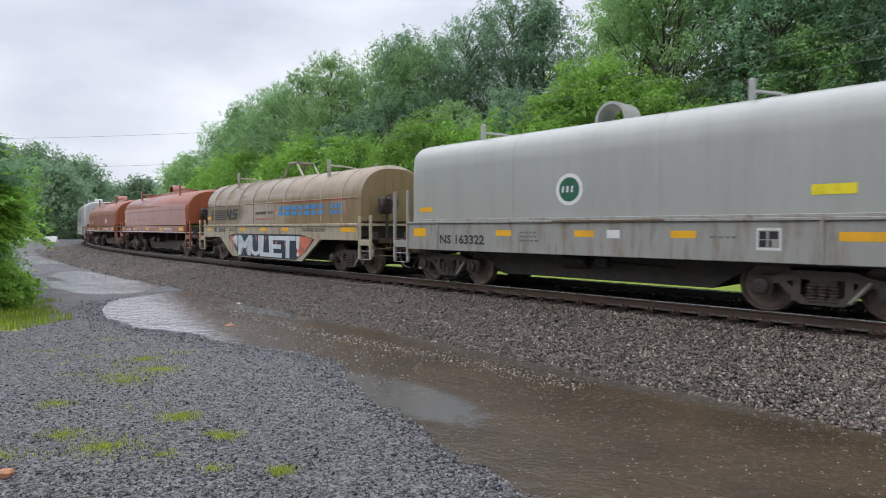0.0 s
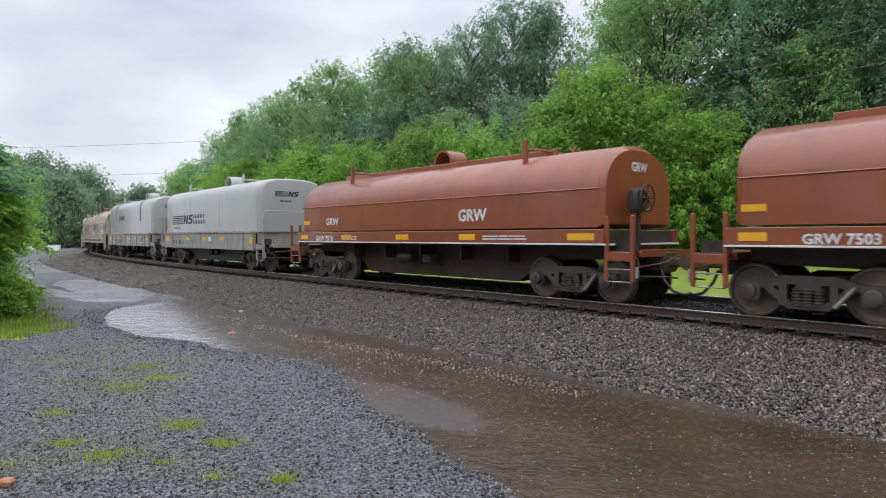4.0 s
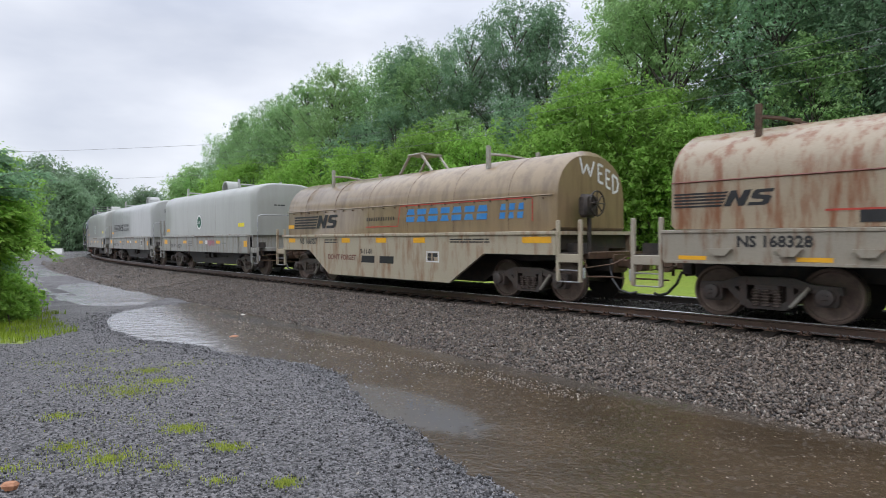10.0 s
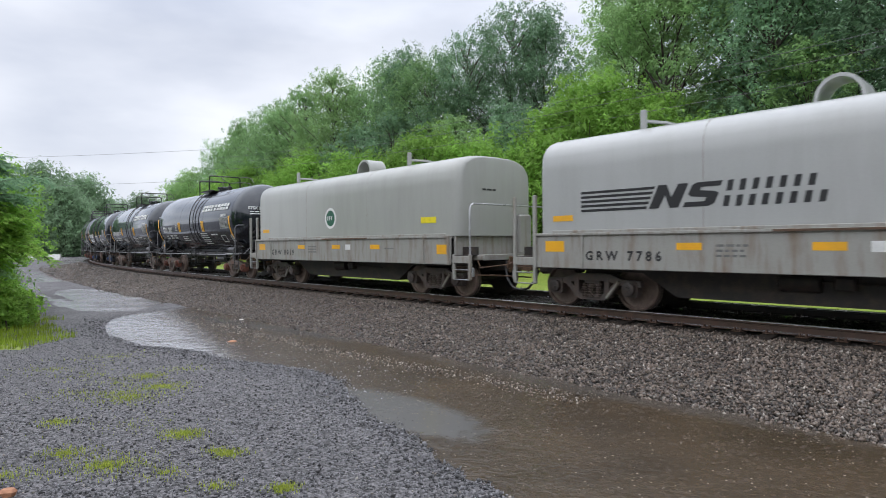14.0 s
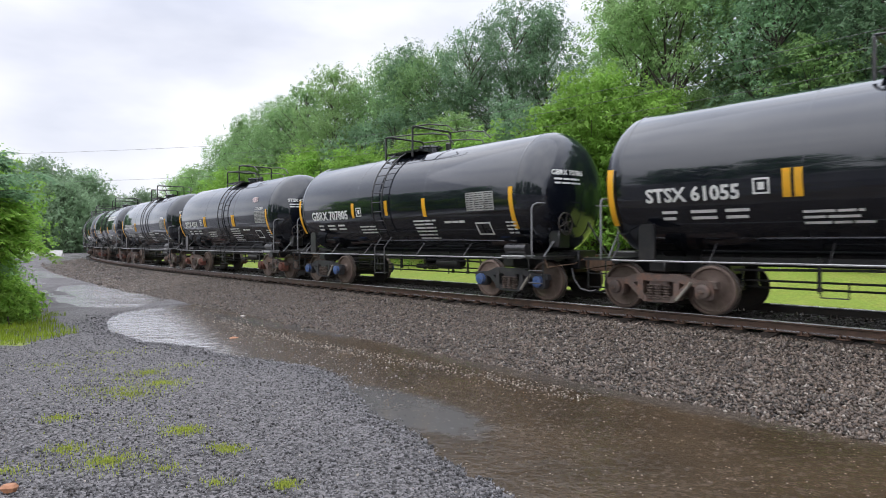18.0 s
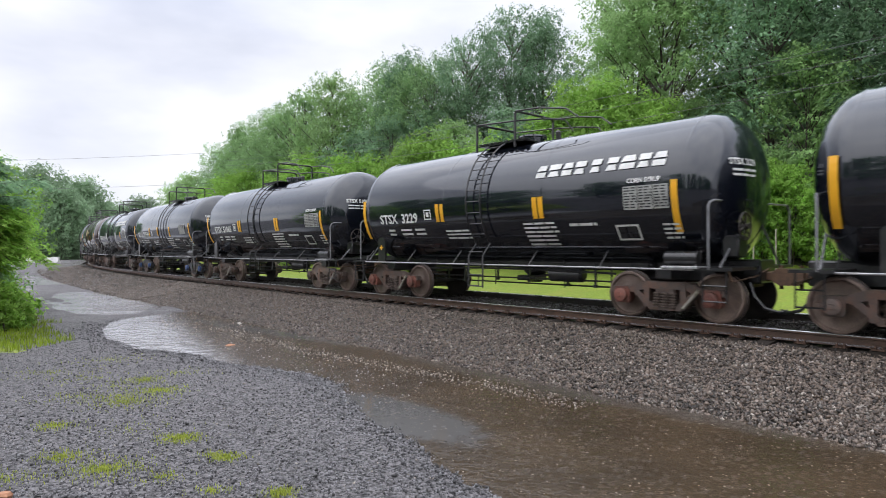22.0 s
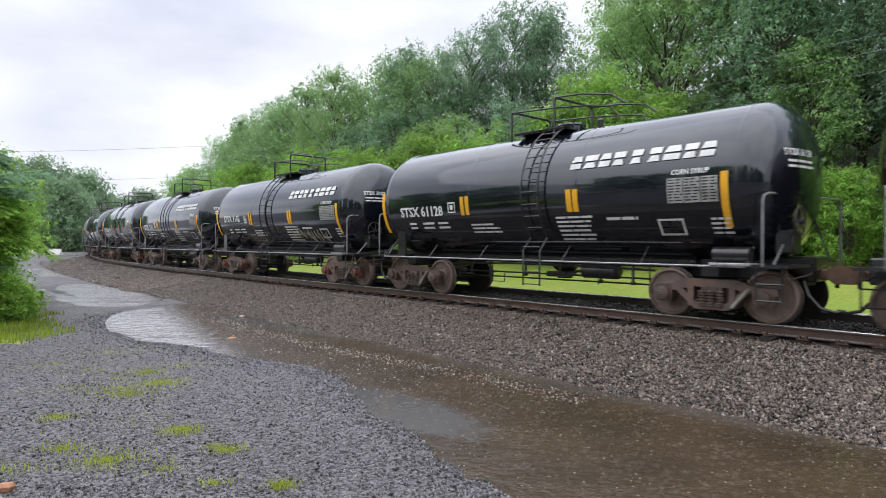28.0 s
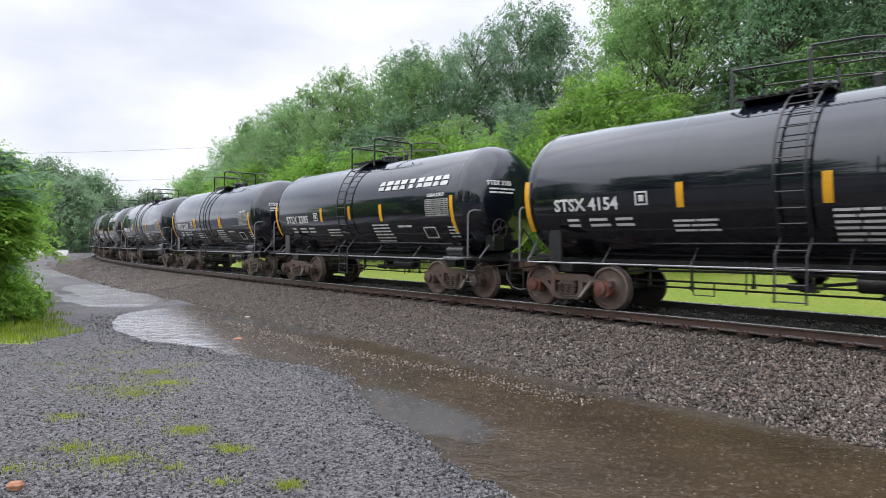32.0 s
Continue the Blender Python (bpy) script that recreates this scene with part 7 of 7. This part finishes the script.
def round_coil_car(label, paint, sill_paint, mark, seed, style):
    """Coil car with a round-topped ribbed hood; 'belly' has a deep fish-belly side, 'flat' a shallow straight sill."""
    car = coil_base(style, label)
    hl, half = 5.86, 7.1
    top = 3.38 if style == "belly" else 3.3
    ring = rounded_lid(1.4, 1.56, 2.3, top, 9, 2.15)
    hood(car, -hl, hl, ring, paint)
    if seed == 8:
        for k in range(6):
            x = -hl + 1.3 + k * (2 * hl - 2.6) / 5
            part("hood_seam", Shape().prism(rounded_lid(1.403, 1.58, 2.3, top + 0.006, 9, 2.15), x - 0.008, x + 0.008), M["rust"], car)
        for k in range(22):
            part("seam_bolt", Shape().lathe([(-1.43, 0.02), (-1.40, 0.025)], "y", 6, (-hl + 0.5 + k * 0.52, 0, 2.28)), M["rust"], car)
    seam = Shape()
    for y in (-1.405, 1.405):
        seam.tube([(-hl + 0.05, y, 2.34), (hl - 0.05, y, 2.34)], 0.018, 5)
    part("hood_seam", seam, M[paint], car)
    n = 9
    for k in range(n):
        if seed != 2:
            break
        x = -hl + 0.9 + k * (2 * hl - 1.8) / (n - 1)
        r2 = rounded_lid(1.415, 1.6, 2.3, top + 0.018, 9, 2.15)
        part("hood_rib", Shape().prism(r2, x - 0.016, x + 0.016), M["rib"], car)
    lug = "galv" if style == "belly" else paint
    hood_lugs(car, -hl, hl, top - 0.03, lug, style == "belly")
    if style == "belly":
        fr = Shape()
        for y in (-0.35, 0.35):
            fr.tube([(-0.75, y, top - 0.05), (-0.25, y, top + 0.5), (0.25, y, top + 0.5), (0.75, y, top - 0.05)], 0.045, 6)
        fr.box(-0.34, 0.34, -0.4, 0.4, top + 0.47, top + 0.53, 0.02)
        part("lifting_frame", fr, M["galv"], car, "bare galvanised lifting frame")
        fish = [(-hl - 0.1, 1.05), (-hl + 1.7, 1.05), (-hl + 2.9, 0.3), (hl - 3.2, 0.3), (hl - 2.0, 1.05), (hl + 0.1, 1.05), (hl + 0.1, 1.5), (-hl - 0.1, 1.5)]
        for y in (-1.5, 1.42):
            part("side_plate", Shape().slab(fish, y, y + 0.08), M[sill_paint], car, "deep fish-belly side plate")
        part("sill_cap", Shape().box(-hl - 0.12, hl + 0.12, -1.54, 1.54, 1.48, 1.56, 0.01), M[sill_paint], car)
    else:
        for y in (-1.52, 1.46):
            part("side_sill", Shape().box(-hl - 0.1, hl + 0.1, y, y + 0.06, 1.22, 1.52, 0.01), M[sill_paint], car)
        part("sill_cap", Shape().box(-hl - 0.12, hl + 0.12, -1.53, 1.53, 1.2, 1.235, 0.005), M["white"], car, "pale sill edge")
    part("floor_pan", Shape().box(-hl, hl, -1.38, 1.38, 1.16, 1.5), M["under"], car)
    part("centre_sill", Shape().slab([(-5.9, 0.9), (-3.9, 0.85), (-3.0, 0.3), (3.0, 0.3), (3.9, 0.85), (5.9, 0.9), (5.9, 1.2), (-5.9, 1.2)], -0.6, 0.6), M["under" if style == "belly" else "rust_dark"], car)
    for k in range(5 if style == "flat" else 0):
        x = -3.4 + 1.6 * k
        part("cross_bearer", Shape().box(x - 0.04, x + 0.04, -1.0, -0.6, 0.78, 1.18, 0.01), M["rust_dark"], car)
    eq = Shape().lathe([(-0.3, 0.14), (-0.28, 0.17), (0.3, 0.17), (0.32, 0.12)], "x", 12, (-0.8, -0.95, 0.8))
    eq.box(0.0, 0.35, -1.1, -0.8, 0.66, 0.9, 0.03)
    part("brake_valve", eq, M["under"], car)
    end_platform(car, hl + 0.05, half, sill_paint, False, 2.15)
    couplers(car, half)
    fl, hd = on_flat(1.505 if style == "belly" else 1.524), on_flat(1.408)
    ink = "ink" if style == "belly" else "white"
    part("reporting_mark", lettering(mark, -4.8, 1.26, 0.25 if style == "belly" else 0.22, fl), M[ink], car, "stencilled reporting mark", 0)
    for x in ((-5.55, -5.1), (-2.2, -1.75), (-0.42, 0.08), (1.27, 1.75), (5.05, 5.85)) if style == "belly" else ((-5.75, -5.3), (-3.3, -2.75), (-0.6, -0.05), (1.9, 2.45), (5.1, 5.75)):
        part("reflector", patch(fl, x[0], x[1], 1.3, 1.44, 1), M["yellow"], car, "yellow reflector strip", 0)
    part("caution_label", patch(hd, -5.75, -5.35, 1.78, 1.9, 1), M["yellow"], car, "yellow caution label", 0)
    part("small_print", bars(fl, -3.2, -2.4, 1.27, 1.42, 2, seed, 3), M[ink], car, smooth=0)
    part("small_print", bars(fl, 2.7, 4.2, 1.29, 1.42, 2, seed + 1, 3), M[ink], car, smooth=0)
    if style == "flat":
        for y in (-0.42, 0.36):
            part("hood_ridge", Shape().box(-hl * 0.8, hl * 0.68, y, y + 0.07, top - 0.05, top + 0.085, 0.01), M[paint], car)
        if seed == 4:
            for x, sz in ((-4.35, 0.3), (1.75, 0.4)):
                part("reporting_mark", lettering("GRW", x, 1.76, sz, hd), M["white"], car, "white stencilled reporting mark", 0)
            vs, fs = text_mesh("GRW", 0.26)
            part("end_mark", Shape().add([(hl + 0.012, -0.35 + a, 2.75 + b) for a, b, _ in vs], fs), M["white"], car, "white stencil on the hood end", 0)
            part("small_print", bars(lambda a, z: (hl + 0.012, a, z), -0.5, 0.5, 1.9, 2.0, 1, seed, 4), M["white"], car, smooth=0)
        else:
            part("worn_lettering", bars(hd, -3.2, 0.3, 1.83, 1.98, 1, seed, 14), M["old_letters"], car, "worn illegible white lettering", 0)
            part("small_print", bars(hd, 1.0, 1.7, 1.72, 1.82, 2, seed, 3), M["old_letters"], car, smooth=0)
    if style == "belly":
        striped_emblem(car, hd, -5.3, 1.76, 2.6, 0.42)
        letter_blocks(car, hd, 0.85, [0.34, 0.36, 0.38, 0.33, 0.34, 0.34, 0.34, -0.2, 0.17, 0.17, 0.17], 1.86, 2.2, 0.1, "blue", "blue painted letter block", 0.15)
        letter_blocks(car, hd, -1.0, [0.085] * 12, 1.93, 2.03, 0.03, "ink", "faded dark small letter block", 0.1)
        for a0, a1, b0, b1, ln in ((-1.05, 0.48, 1.74, 1.77, 0), (0.46, 0.49, 1.74, 2.3, 0.22), (0.6, 5.25, 2.29, 2.32, 0), (5.25, 5.28, 1.78, 2.3, 0)):
            part("red_stripe", patch(hd, a0, a1, b0, b1, 1, ln), M["redline"], car, "thin red painted line", 0)
        if seed == 2:
            graffiti(car)
        else:
            part("scrawl", lettering("DON'T FORGET", -3.0, 0.78, 0.22, fl), M["truck_red"], car, "faded hand-written red scrawl", 0)
            part("scrawl", lettering("9-11-01", -1.2, 0.98, 0.2, fl), M["under"], car, "hand-written dark scrawl", 0)
            for x in (-1.15, -0.25):
                part("painted_out_patch", patch(fl, x, x + 0.65, 0.72, 0.92, 1, 0.1), M["ink"], car, "blacked-out patch of paint", 0)
            test_plate(car, fl, 1.8, 0.8, 0.5, 0.28)
            end = lambda a, z: (hl + 0.012, a, z)
            for pts in (((-0.5, 3.2), (-0.38, 2.84), (-0.24, 3.06), (-0.1, 2.8), (0.04, 3.14)), ((0.2, 3.1), (0.22, 2.7)), ((0.2, 3.1), (0.4, 3.06)), ((0.21, 2.9), (0.36, 2.88)), ((0.22, 2.7), (0.42, 2.66)),
                        ((0.52, 3.0), (0.54, 2.6)), ((0.52, 3.0), (0.7, 2.95)), ((0.53, 2.8), (0.67, 2.77)), ((0.54, 2.6), (0.72, 2.55)), ((0.8, 2.9), (0.82, 2.46), (1.0, 2.52), (1.04, 2.7), (0.98, 2.82), (0.8, 2.9))):
                part("spray_scrawl", ribbon(pts, end, 0.06), M["white"], car, "white sprayed scrawl", 0)
    return car, 4.85, half


def twin_hood_car(label, mark, seed):
    """Rust-streaked white coil car with two hoods, one lapped under the other."""
    car = coil_base("twin", label)
    hl, half = 6.55, 7.35
    for x0, x1, top, w in ((-hl, 0.35, 3.36, 1.38), (0.2, hl, 3.5, 1.44)):
        ring = rounded_lid(w, 1.55, 2.35, top, 9, 2.2)
        hood(car, x0, x1, ring, "rusty_white" if x0 > -2 else "rusty_brown", "rust-streaked white hood")
        seam = Shape()
        for y in (-w - 0.006, w + 0.006):
            seam.tube([(x0 + 0.05, y, 2.38), (x1 - 0.05, y, 2.38)], 0.016, 5)
        part("hood_seam", seam, M["truck_red"], car)
        hood_lugs(car, x0, x1, top - 0.03, "rust")
        hd = on_flat(w + 0.006)
        small = x0 < -2
        ex = -6.45 if small else 0.5
        striped_emblem(car, hd, ex, 1.93, 1.6 if small else 1.45, 0.26)
        bx = -2.95 if small else 3.95
        letter_blocks(car, hd, bx, [0.22] * 7 + [-0.1, 0.1, 0.1] if small else [0.24] * 7 + [-0.1, 0.11, 0.11], 1.88, 2.12, 0.06, "pale_blue", "faded blue painted letter block", 0.15)
        for a0, a1, b0, b1, ln in ((bx - 1.1, bx - 0.12, 1.8, 1.83, 0), (bx - 0.12, bx + 2.3, 2.22, 2.25, 0), (bx - 0.14, bx - 0.11, 1.8, 2.24, 0.1)):
            part("red_stripe", patch(hd, a0, a1, b0, b1, 1, ln), M["redline"], car, "thin red painted line", 0)
    hd = on_flat(1.452)
    for k in range(5):
        pts = [(0.35 + 0.2 * k + 0.1 * math.cos(j * 1.1 + k), 1.68 + 0.1 * math.sin(j * 1.3 + k * 0.7)) for j in range(7)]
        part("spray_scrawl", ribbon(pts, hd, 0.035), M["white"], car, "white sprayed scrawl", 0)
    for k in range(4):
        pts = [(5.35 + 0.24 * k + 0.1 * math.cos(j * 1.2 + k), 1.76 + 0.11 * math.sin(j * 1.4 + k * 0.9)) for j in range(7)]
        part("spray_scrawl", ribbon(pts, hd, 0.05), M["white"], car, "white sprayed scrawl", 0)
    part("dark_patch", patch(on_flat(1.392), -3.6, -2.95, 1.62, 1.8, 1), M["ink"], car, "blacked-out patch of paint", 0)
    for y in (-1.52, 1.46):
        part("side_sill", Shape().box(-hl - 0.05, hl + 0.05, y, y + 0.06, 0.98, 1.5, 0.01), M["sill_tan"], car)
    part("sill_cap", Shape().box(-hl - 0.07, hl + 0.07, -1.54, 1.54, 1.48, 1.54, 0.008), M["sill_tan"], car)
    for k in range(11):
        x = -hl + 1.0 + k * 1.05
        ribs = Shape().slab([(x - 0.2, 1.22), (x + 0.2, 1.22), (x + 0.09, 1.1), (x - 0.09, 1.1)][::-1], -1.6, -1.52)
        part("stake_pocket", ribs, M["sill_tan"], car)
    test_plate(car, on_flat(1.524), 4.85, 1.16, 0.42, 0.3)
    part("lower_flange", Shape().box(-hl, hl, -1.58, 1.58, 0.96, 1.0), M["sill_tan"], car)
    part("floor_pan", Shape().box(-hl + 0.05, hl - 0.05, -1.4, 1.4, 1.0, 1.5), M["under"], car)
    part("centre_sill", Shape().box(-hl, hl, -0.35, 0.35, 0.64, 1.0, 0.02), M["under"], car)
    part("rod", Shape().tube([(-3.0, -0.8, 0.72), (3.4, -0.8, 0.7)], 0.015, 5), M["under"], car)
    cyl = Shape().lathe([(-0.5, 0.12), (-0.45, 0.16), (0.45, 0.16), (0.5, 0.1)], "x", 12, (-2.0, -0.8, 0.8))
    part("air_reservoir", cyl, M["truck"], car)
    end_platform(car, hl + 0.05, half, "rusty_white")
    couplers(car, half)
    fl = on_flat(1.524)
    part("reporting_mark", lettering(mark, -5.3, 1.25, 0.25, fl), M["ink"], car, "black stencilled reporting mark", 0)
    fl2 = on_flat(1.585)
    for x in (-6.3, -4.4, -2.5, -0.4, 1.9):
        part("reflector", patch(fl, x, x + 0.5, 1.02, 1.09, 1), M["yellow"], car, "yellow reflector strip", 0)
    part("reflector", patch(fl, 5.4, 6.4, 1.27, 1.42, 1), M["yellow"], car, "long yellow reflector strip", 0)
    part("small_print", bars(fl, -3.2, -1.0, 1.28, 1.4, 1, seed, 6), M["ink"], car, smooth=0)
    return car, 5.0, half


M["sill_tan"] = surface("rusting_pale_sill_paint", (0.31, 0.275, 0.22), 0.5, vary=0.15, scale=1.8, second=(0.19, 0.1, 0.055), spread=(0.5, 0.68), stretch=(3, 3, 0.5), bump=0.05)
M["pale_blue"] = surface("faded_blue_lettering_paint", (0.12, 0.32, 0.55), 0.6, vary=0.2, second=(0.3, 0.38, 0.45), bump=0)
M["rusty_brown"] = surface("heavily_rusted_white_paint", (0.34, 0.27, 0.185), 0.5, vary=0.2, scale=1.4, second=(0.22, 0.09, 0.04), spread=(0.48, 0.62), stretch=(3, 3, 0.45), bump=0.08, coat=0.3)
M["rib"] = surface("worn_pale_rib_edge", (0.42, 0.37, 0.3), 0.5, second=(0.28, 0.21, 0.15), scale=3)

# ---------- the train, front to rear: car, its truck spacing, its place along the track ----------
TRAIN = []


def put_in_train(made, s, cap="truck_grimy"):
    car, tc, half = made
    for x in (-tc, tc):
        add_truck(car, x, cap)
    TRAIN.append((car, s, tc))


put_in_train(square_coil_car("pale grey coil car with round green emblem", "green_grey", "sillgrey", "NS 163322", 1, "round"), -209.06)
put_in_train(round_coil_car("weathered tan coil car with fish-belly side", "tan", "ochre", "NS 165454", 2, "belly"), -195.4)
put_in_train(round_coil_car("faded oxide-red coil car with round hood", "red", "red", "GRW 7503", 3, "flat"), -181.12)
put_in_train(round_coil_car("oxide-red coil car with rain-wet round hood", "red", "red", "GRW 7518", 4, "flat"), -166.88)
put_in_train(square_coil_car("pale grey coil car with black striped emblem", "grey", "sillgrey", "GRW 8036", 5, "stripes_long"), -152.2)
put_in_train(square_coil_car("pale grey coil car with small striped emblem", "grey", "sillgrey", "NS 168678", 6, "stripes"), -138.73)
put_in_train(twin_hood_car("rust-streaked white coil car with two hoods", "NS 168328", 7), -124.46)
put_in_train(round_coil_car("weathered tan coil car with stained side", "tan", "ochre", "NS 166057", 8, "belly"), -109.51)
put_in_train(square_coil_car("greenish grey coil car with round emblem", "green_grey", "sillgrey", "GRW 8028", 9, "round"), -95.38)
put_in_train(square_coil_car("pale grey coil car with striped emblem and name", "grey", "sillgrey", "GRW 7786", 10, "stripes_long"), -82.06)
put_in_train(square_coil_car("greenish grey coil car at the end of the block", "green_grey", "sillgrey", "GRW 8019", 11, "round"), -68.62)

PAIR = [(-1.85, -1.73, 2.05, 2.5), (-1.68, -1.56, 2.05, 2.5), (1.3, 1.43, 2.02, 2.48), (1.46, 1.59, 2.02, 2.48)]
SINGLE = [(-1.86, -1.72, 2.08, 2.52), (1.44, 1.58, 2.02, 2.5), (-0.2, -0.06, 2.1, 2.52)]
WIDE = [(-1.48, -1.34, 2.05, 2.5), (0.85, 0.99, 2.02, 2.5), (2.3, 2.44, 2.02, 2.48)]
DOUBLE = [(-1.85, -1.73, 2.0, 2.5), (-1.68, -1.56, 2.05, 2.26), (-1.68, -1.56, 2.36, 2.5)]
TANKS = [("STSX 3383", "name", PAIR, "black", "truck_red"), ("STSX 61055", "name", PAIR, "black", "truck"), ("GBRX 707805", "", SINGLE, "black", "cap_blue"),
         ("STSX 4254", "", PAIR, "black", "truck_red"), ("STSX 51313", "", DOUBLE, "black", "truck"), ("STSX 3229", "name", PAIR, "black", "truck_red"),
         ("STSX 51065", "", PAIR, "black", "truck"), ("GBRX 707944", "", [(-2.02, -1.88, 2.08, 2.52), (-0.5, -0.36, 2.1, 2.52), (1.48, 1.62, 2.02, 2.5)], "black", "cap_blue"), ("STSX 51119", "name", PAIR, "black", "truck"),
         ("STSX 4637", "disc", SINGLE, "brown_tank", "truck"), ("STSX 61128", "name", PAIR, "black", "truck"), ("STSX 3102", "name", PAIR, "black", "truck_red"),
         ("STSX 3245", "name", PAIR, "black", "truck"), ("STSX 4154", "", WIDE, "black", "truck_red"), ("STSX 3385", "name", SINGLE, "black", "truck"),
         ("STSX 3310", "", PAIR, "black", "truck"), ("STSX 4160", "", SINGLE, "black", "truck"), ("STSX 3296", "name", PAIR, "black", "truck"),
         ("STSX 4188", "", PAIR, "black", "truck"), ("STSX 3301", "", PAIR, "black", "truck")]
M["cap_blue"] = surface("blue_bearing_cap_paint", (0.05, 0.12, 0.32), 0.5, second=(0.09, 0.085, 0.09), scale=8)
FORWARD = ("STSX 3383", "STSX 61055", "STSX 4254", "STSX 51313", "GBRX 707944", "STSX 61128", "STSX 4154")      # ladder nearer the middle
tank_protos = {(p, k): tank_base(p, k) for p, k in (("black", 0.0), ("black", -0.8), ("brown_tank", -0.8))}
used = set()
SLACK = {0: -0.13, 1: -0.2, 2: -0.11}      # drawn a little longer at the head of the block
for i, (mark, style, stripes, paint, cap) in enumerate(TANKS):
    key = (paint, 0.0 if mark in FORWARD else -0.8)
    if key in used:
        car = copy_thing(tank_protos[key], Matrix())
    else:
        car = tank_protos[key]
        used.add(key)
    what = "dark maroon" if paint != "black" else "glossy black"
    extra = " with white name blocks" if style == "name" else " with yellow reflector strips"
    tagged(car, what + " tank car wet with rain" + extra, "tank car", "cars of the passing train")
    TRAIN.append((car, 8.78 + (i - 5) * 11.946 - 4.95 + SLACK.get(i, 0), 4.15))
for (car, s, tc), (mark, style, stripes, paint, cap) in zip(TRAIN[11:], TANKS):
    tank_marks(car, mark, style, len(mark) + int(s * 10) % 97, stripes)
    for x in (-tc, tc):
        add_truck(car, x, cap)


# metres that the train has gone, against where it stands at 22 s
GONE = [(0, -210.38), (1, -201.21), (2, -192.04), (3, -182.83), (6, -154.92), (8, -136.17), (9, -126.79), (11, -107.97), (13, -88.78), (17, -49.77), (19, -29.94), (22, 0.0), (24, 20.09), (28, 60.56), (32, 101.45)]


def gone(t):
    """A smooth curve through the rows of GONE."""
    T, D = np.array([g[0] for g in GONE], float), np.array([g[1] for g in GONE])
    m = np.gradient(D, T)
    i = int(np.clip(np.searchsorted(T, t) - 1, 0, len(T) - 2))
    h = T[i + 1] - T[i]
    u = (t - T[i]) / h
    return float((2 * u**3 - 3 * u**2 + 1) * D[i] + (u**3 - 2 * u**2 + u) * h * m[i] + (-2 * u**3 + 3 * u**2) * D[i + 1] + (u**3 - u**2) * h * m[i + 1])


def car_pose(s, tc):
    """A car whose two trucks stand on the track tc before and behind s."""
    xa, ya, _ = (float(v) for v in track(s - tc))
    xb, yb, _ = (float(v) for v in track(s + tc))
    return Matrix.Translation(((xa + xb) / 2, (ya + yb) / 2, RAIL)) @ Matrix.Rotation(math.atan2(ya - yb, xa - xb), 4, "Z")


def motions():
    times = [k * 0.5 for k in range(65)]
    run = {t: gone(t) for t in times}
    for car, s, tc in TRAIN:
        walk(car, [(t, car_pose(s - run[t], tc)) for t in times])
    # all wheels turn alike: one set of keys for the leading axles, one for the trailing
    for k, wheels in SPIN.items():
        rows = []
        for i in range(481):
            t = i / 15
            if t > 32:
                break
            rows.append((t, Matrix.Translation(wheels[0].location) @ Matrix.Rotation(gone(t) / WHEEL_R, 4, "Y")))
        walk(wheels[0], rows)
        keys = wheels[0].animation_data
        for w in wheels[1:]:
            w.rotation_mode = "QUATERNION"
            w.animation_data_create()
            w.animation_data.action = keys.action
            w.animation_data.action_slot = keys.action_slot


motions()
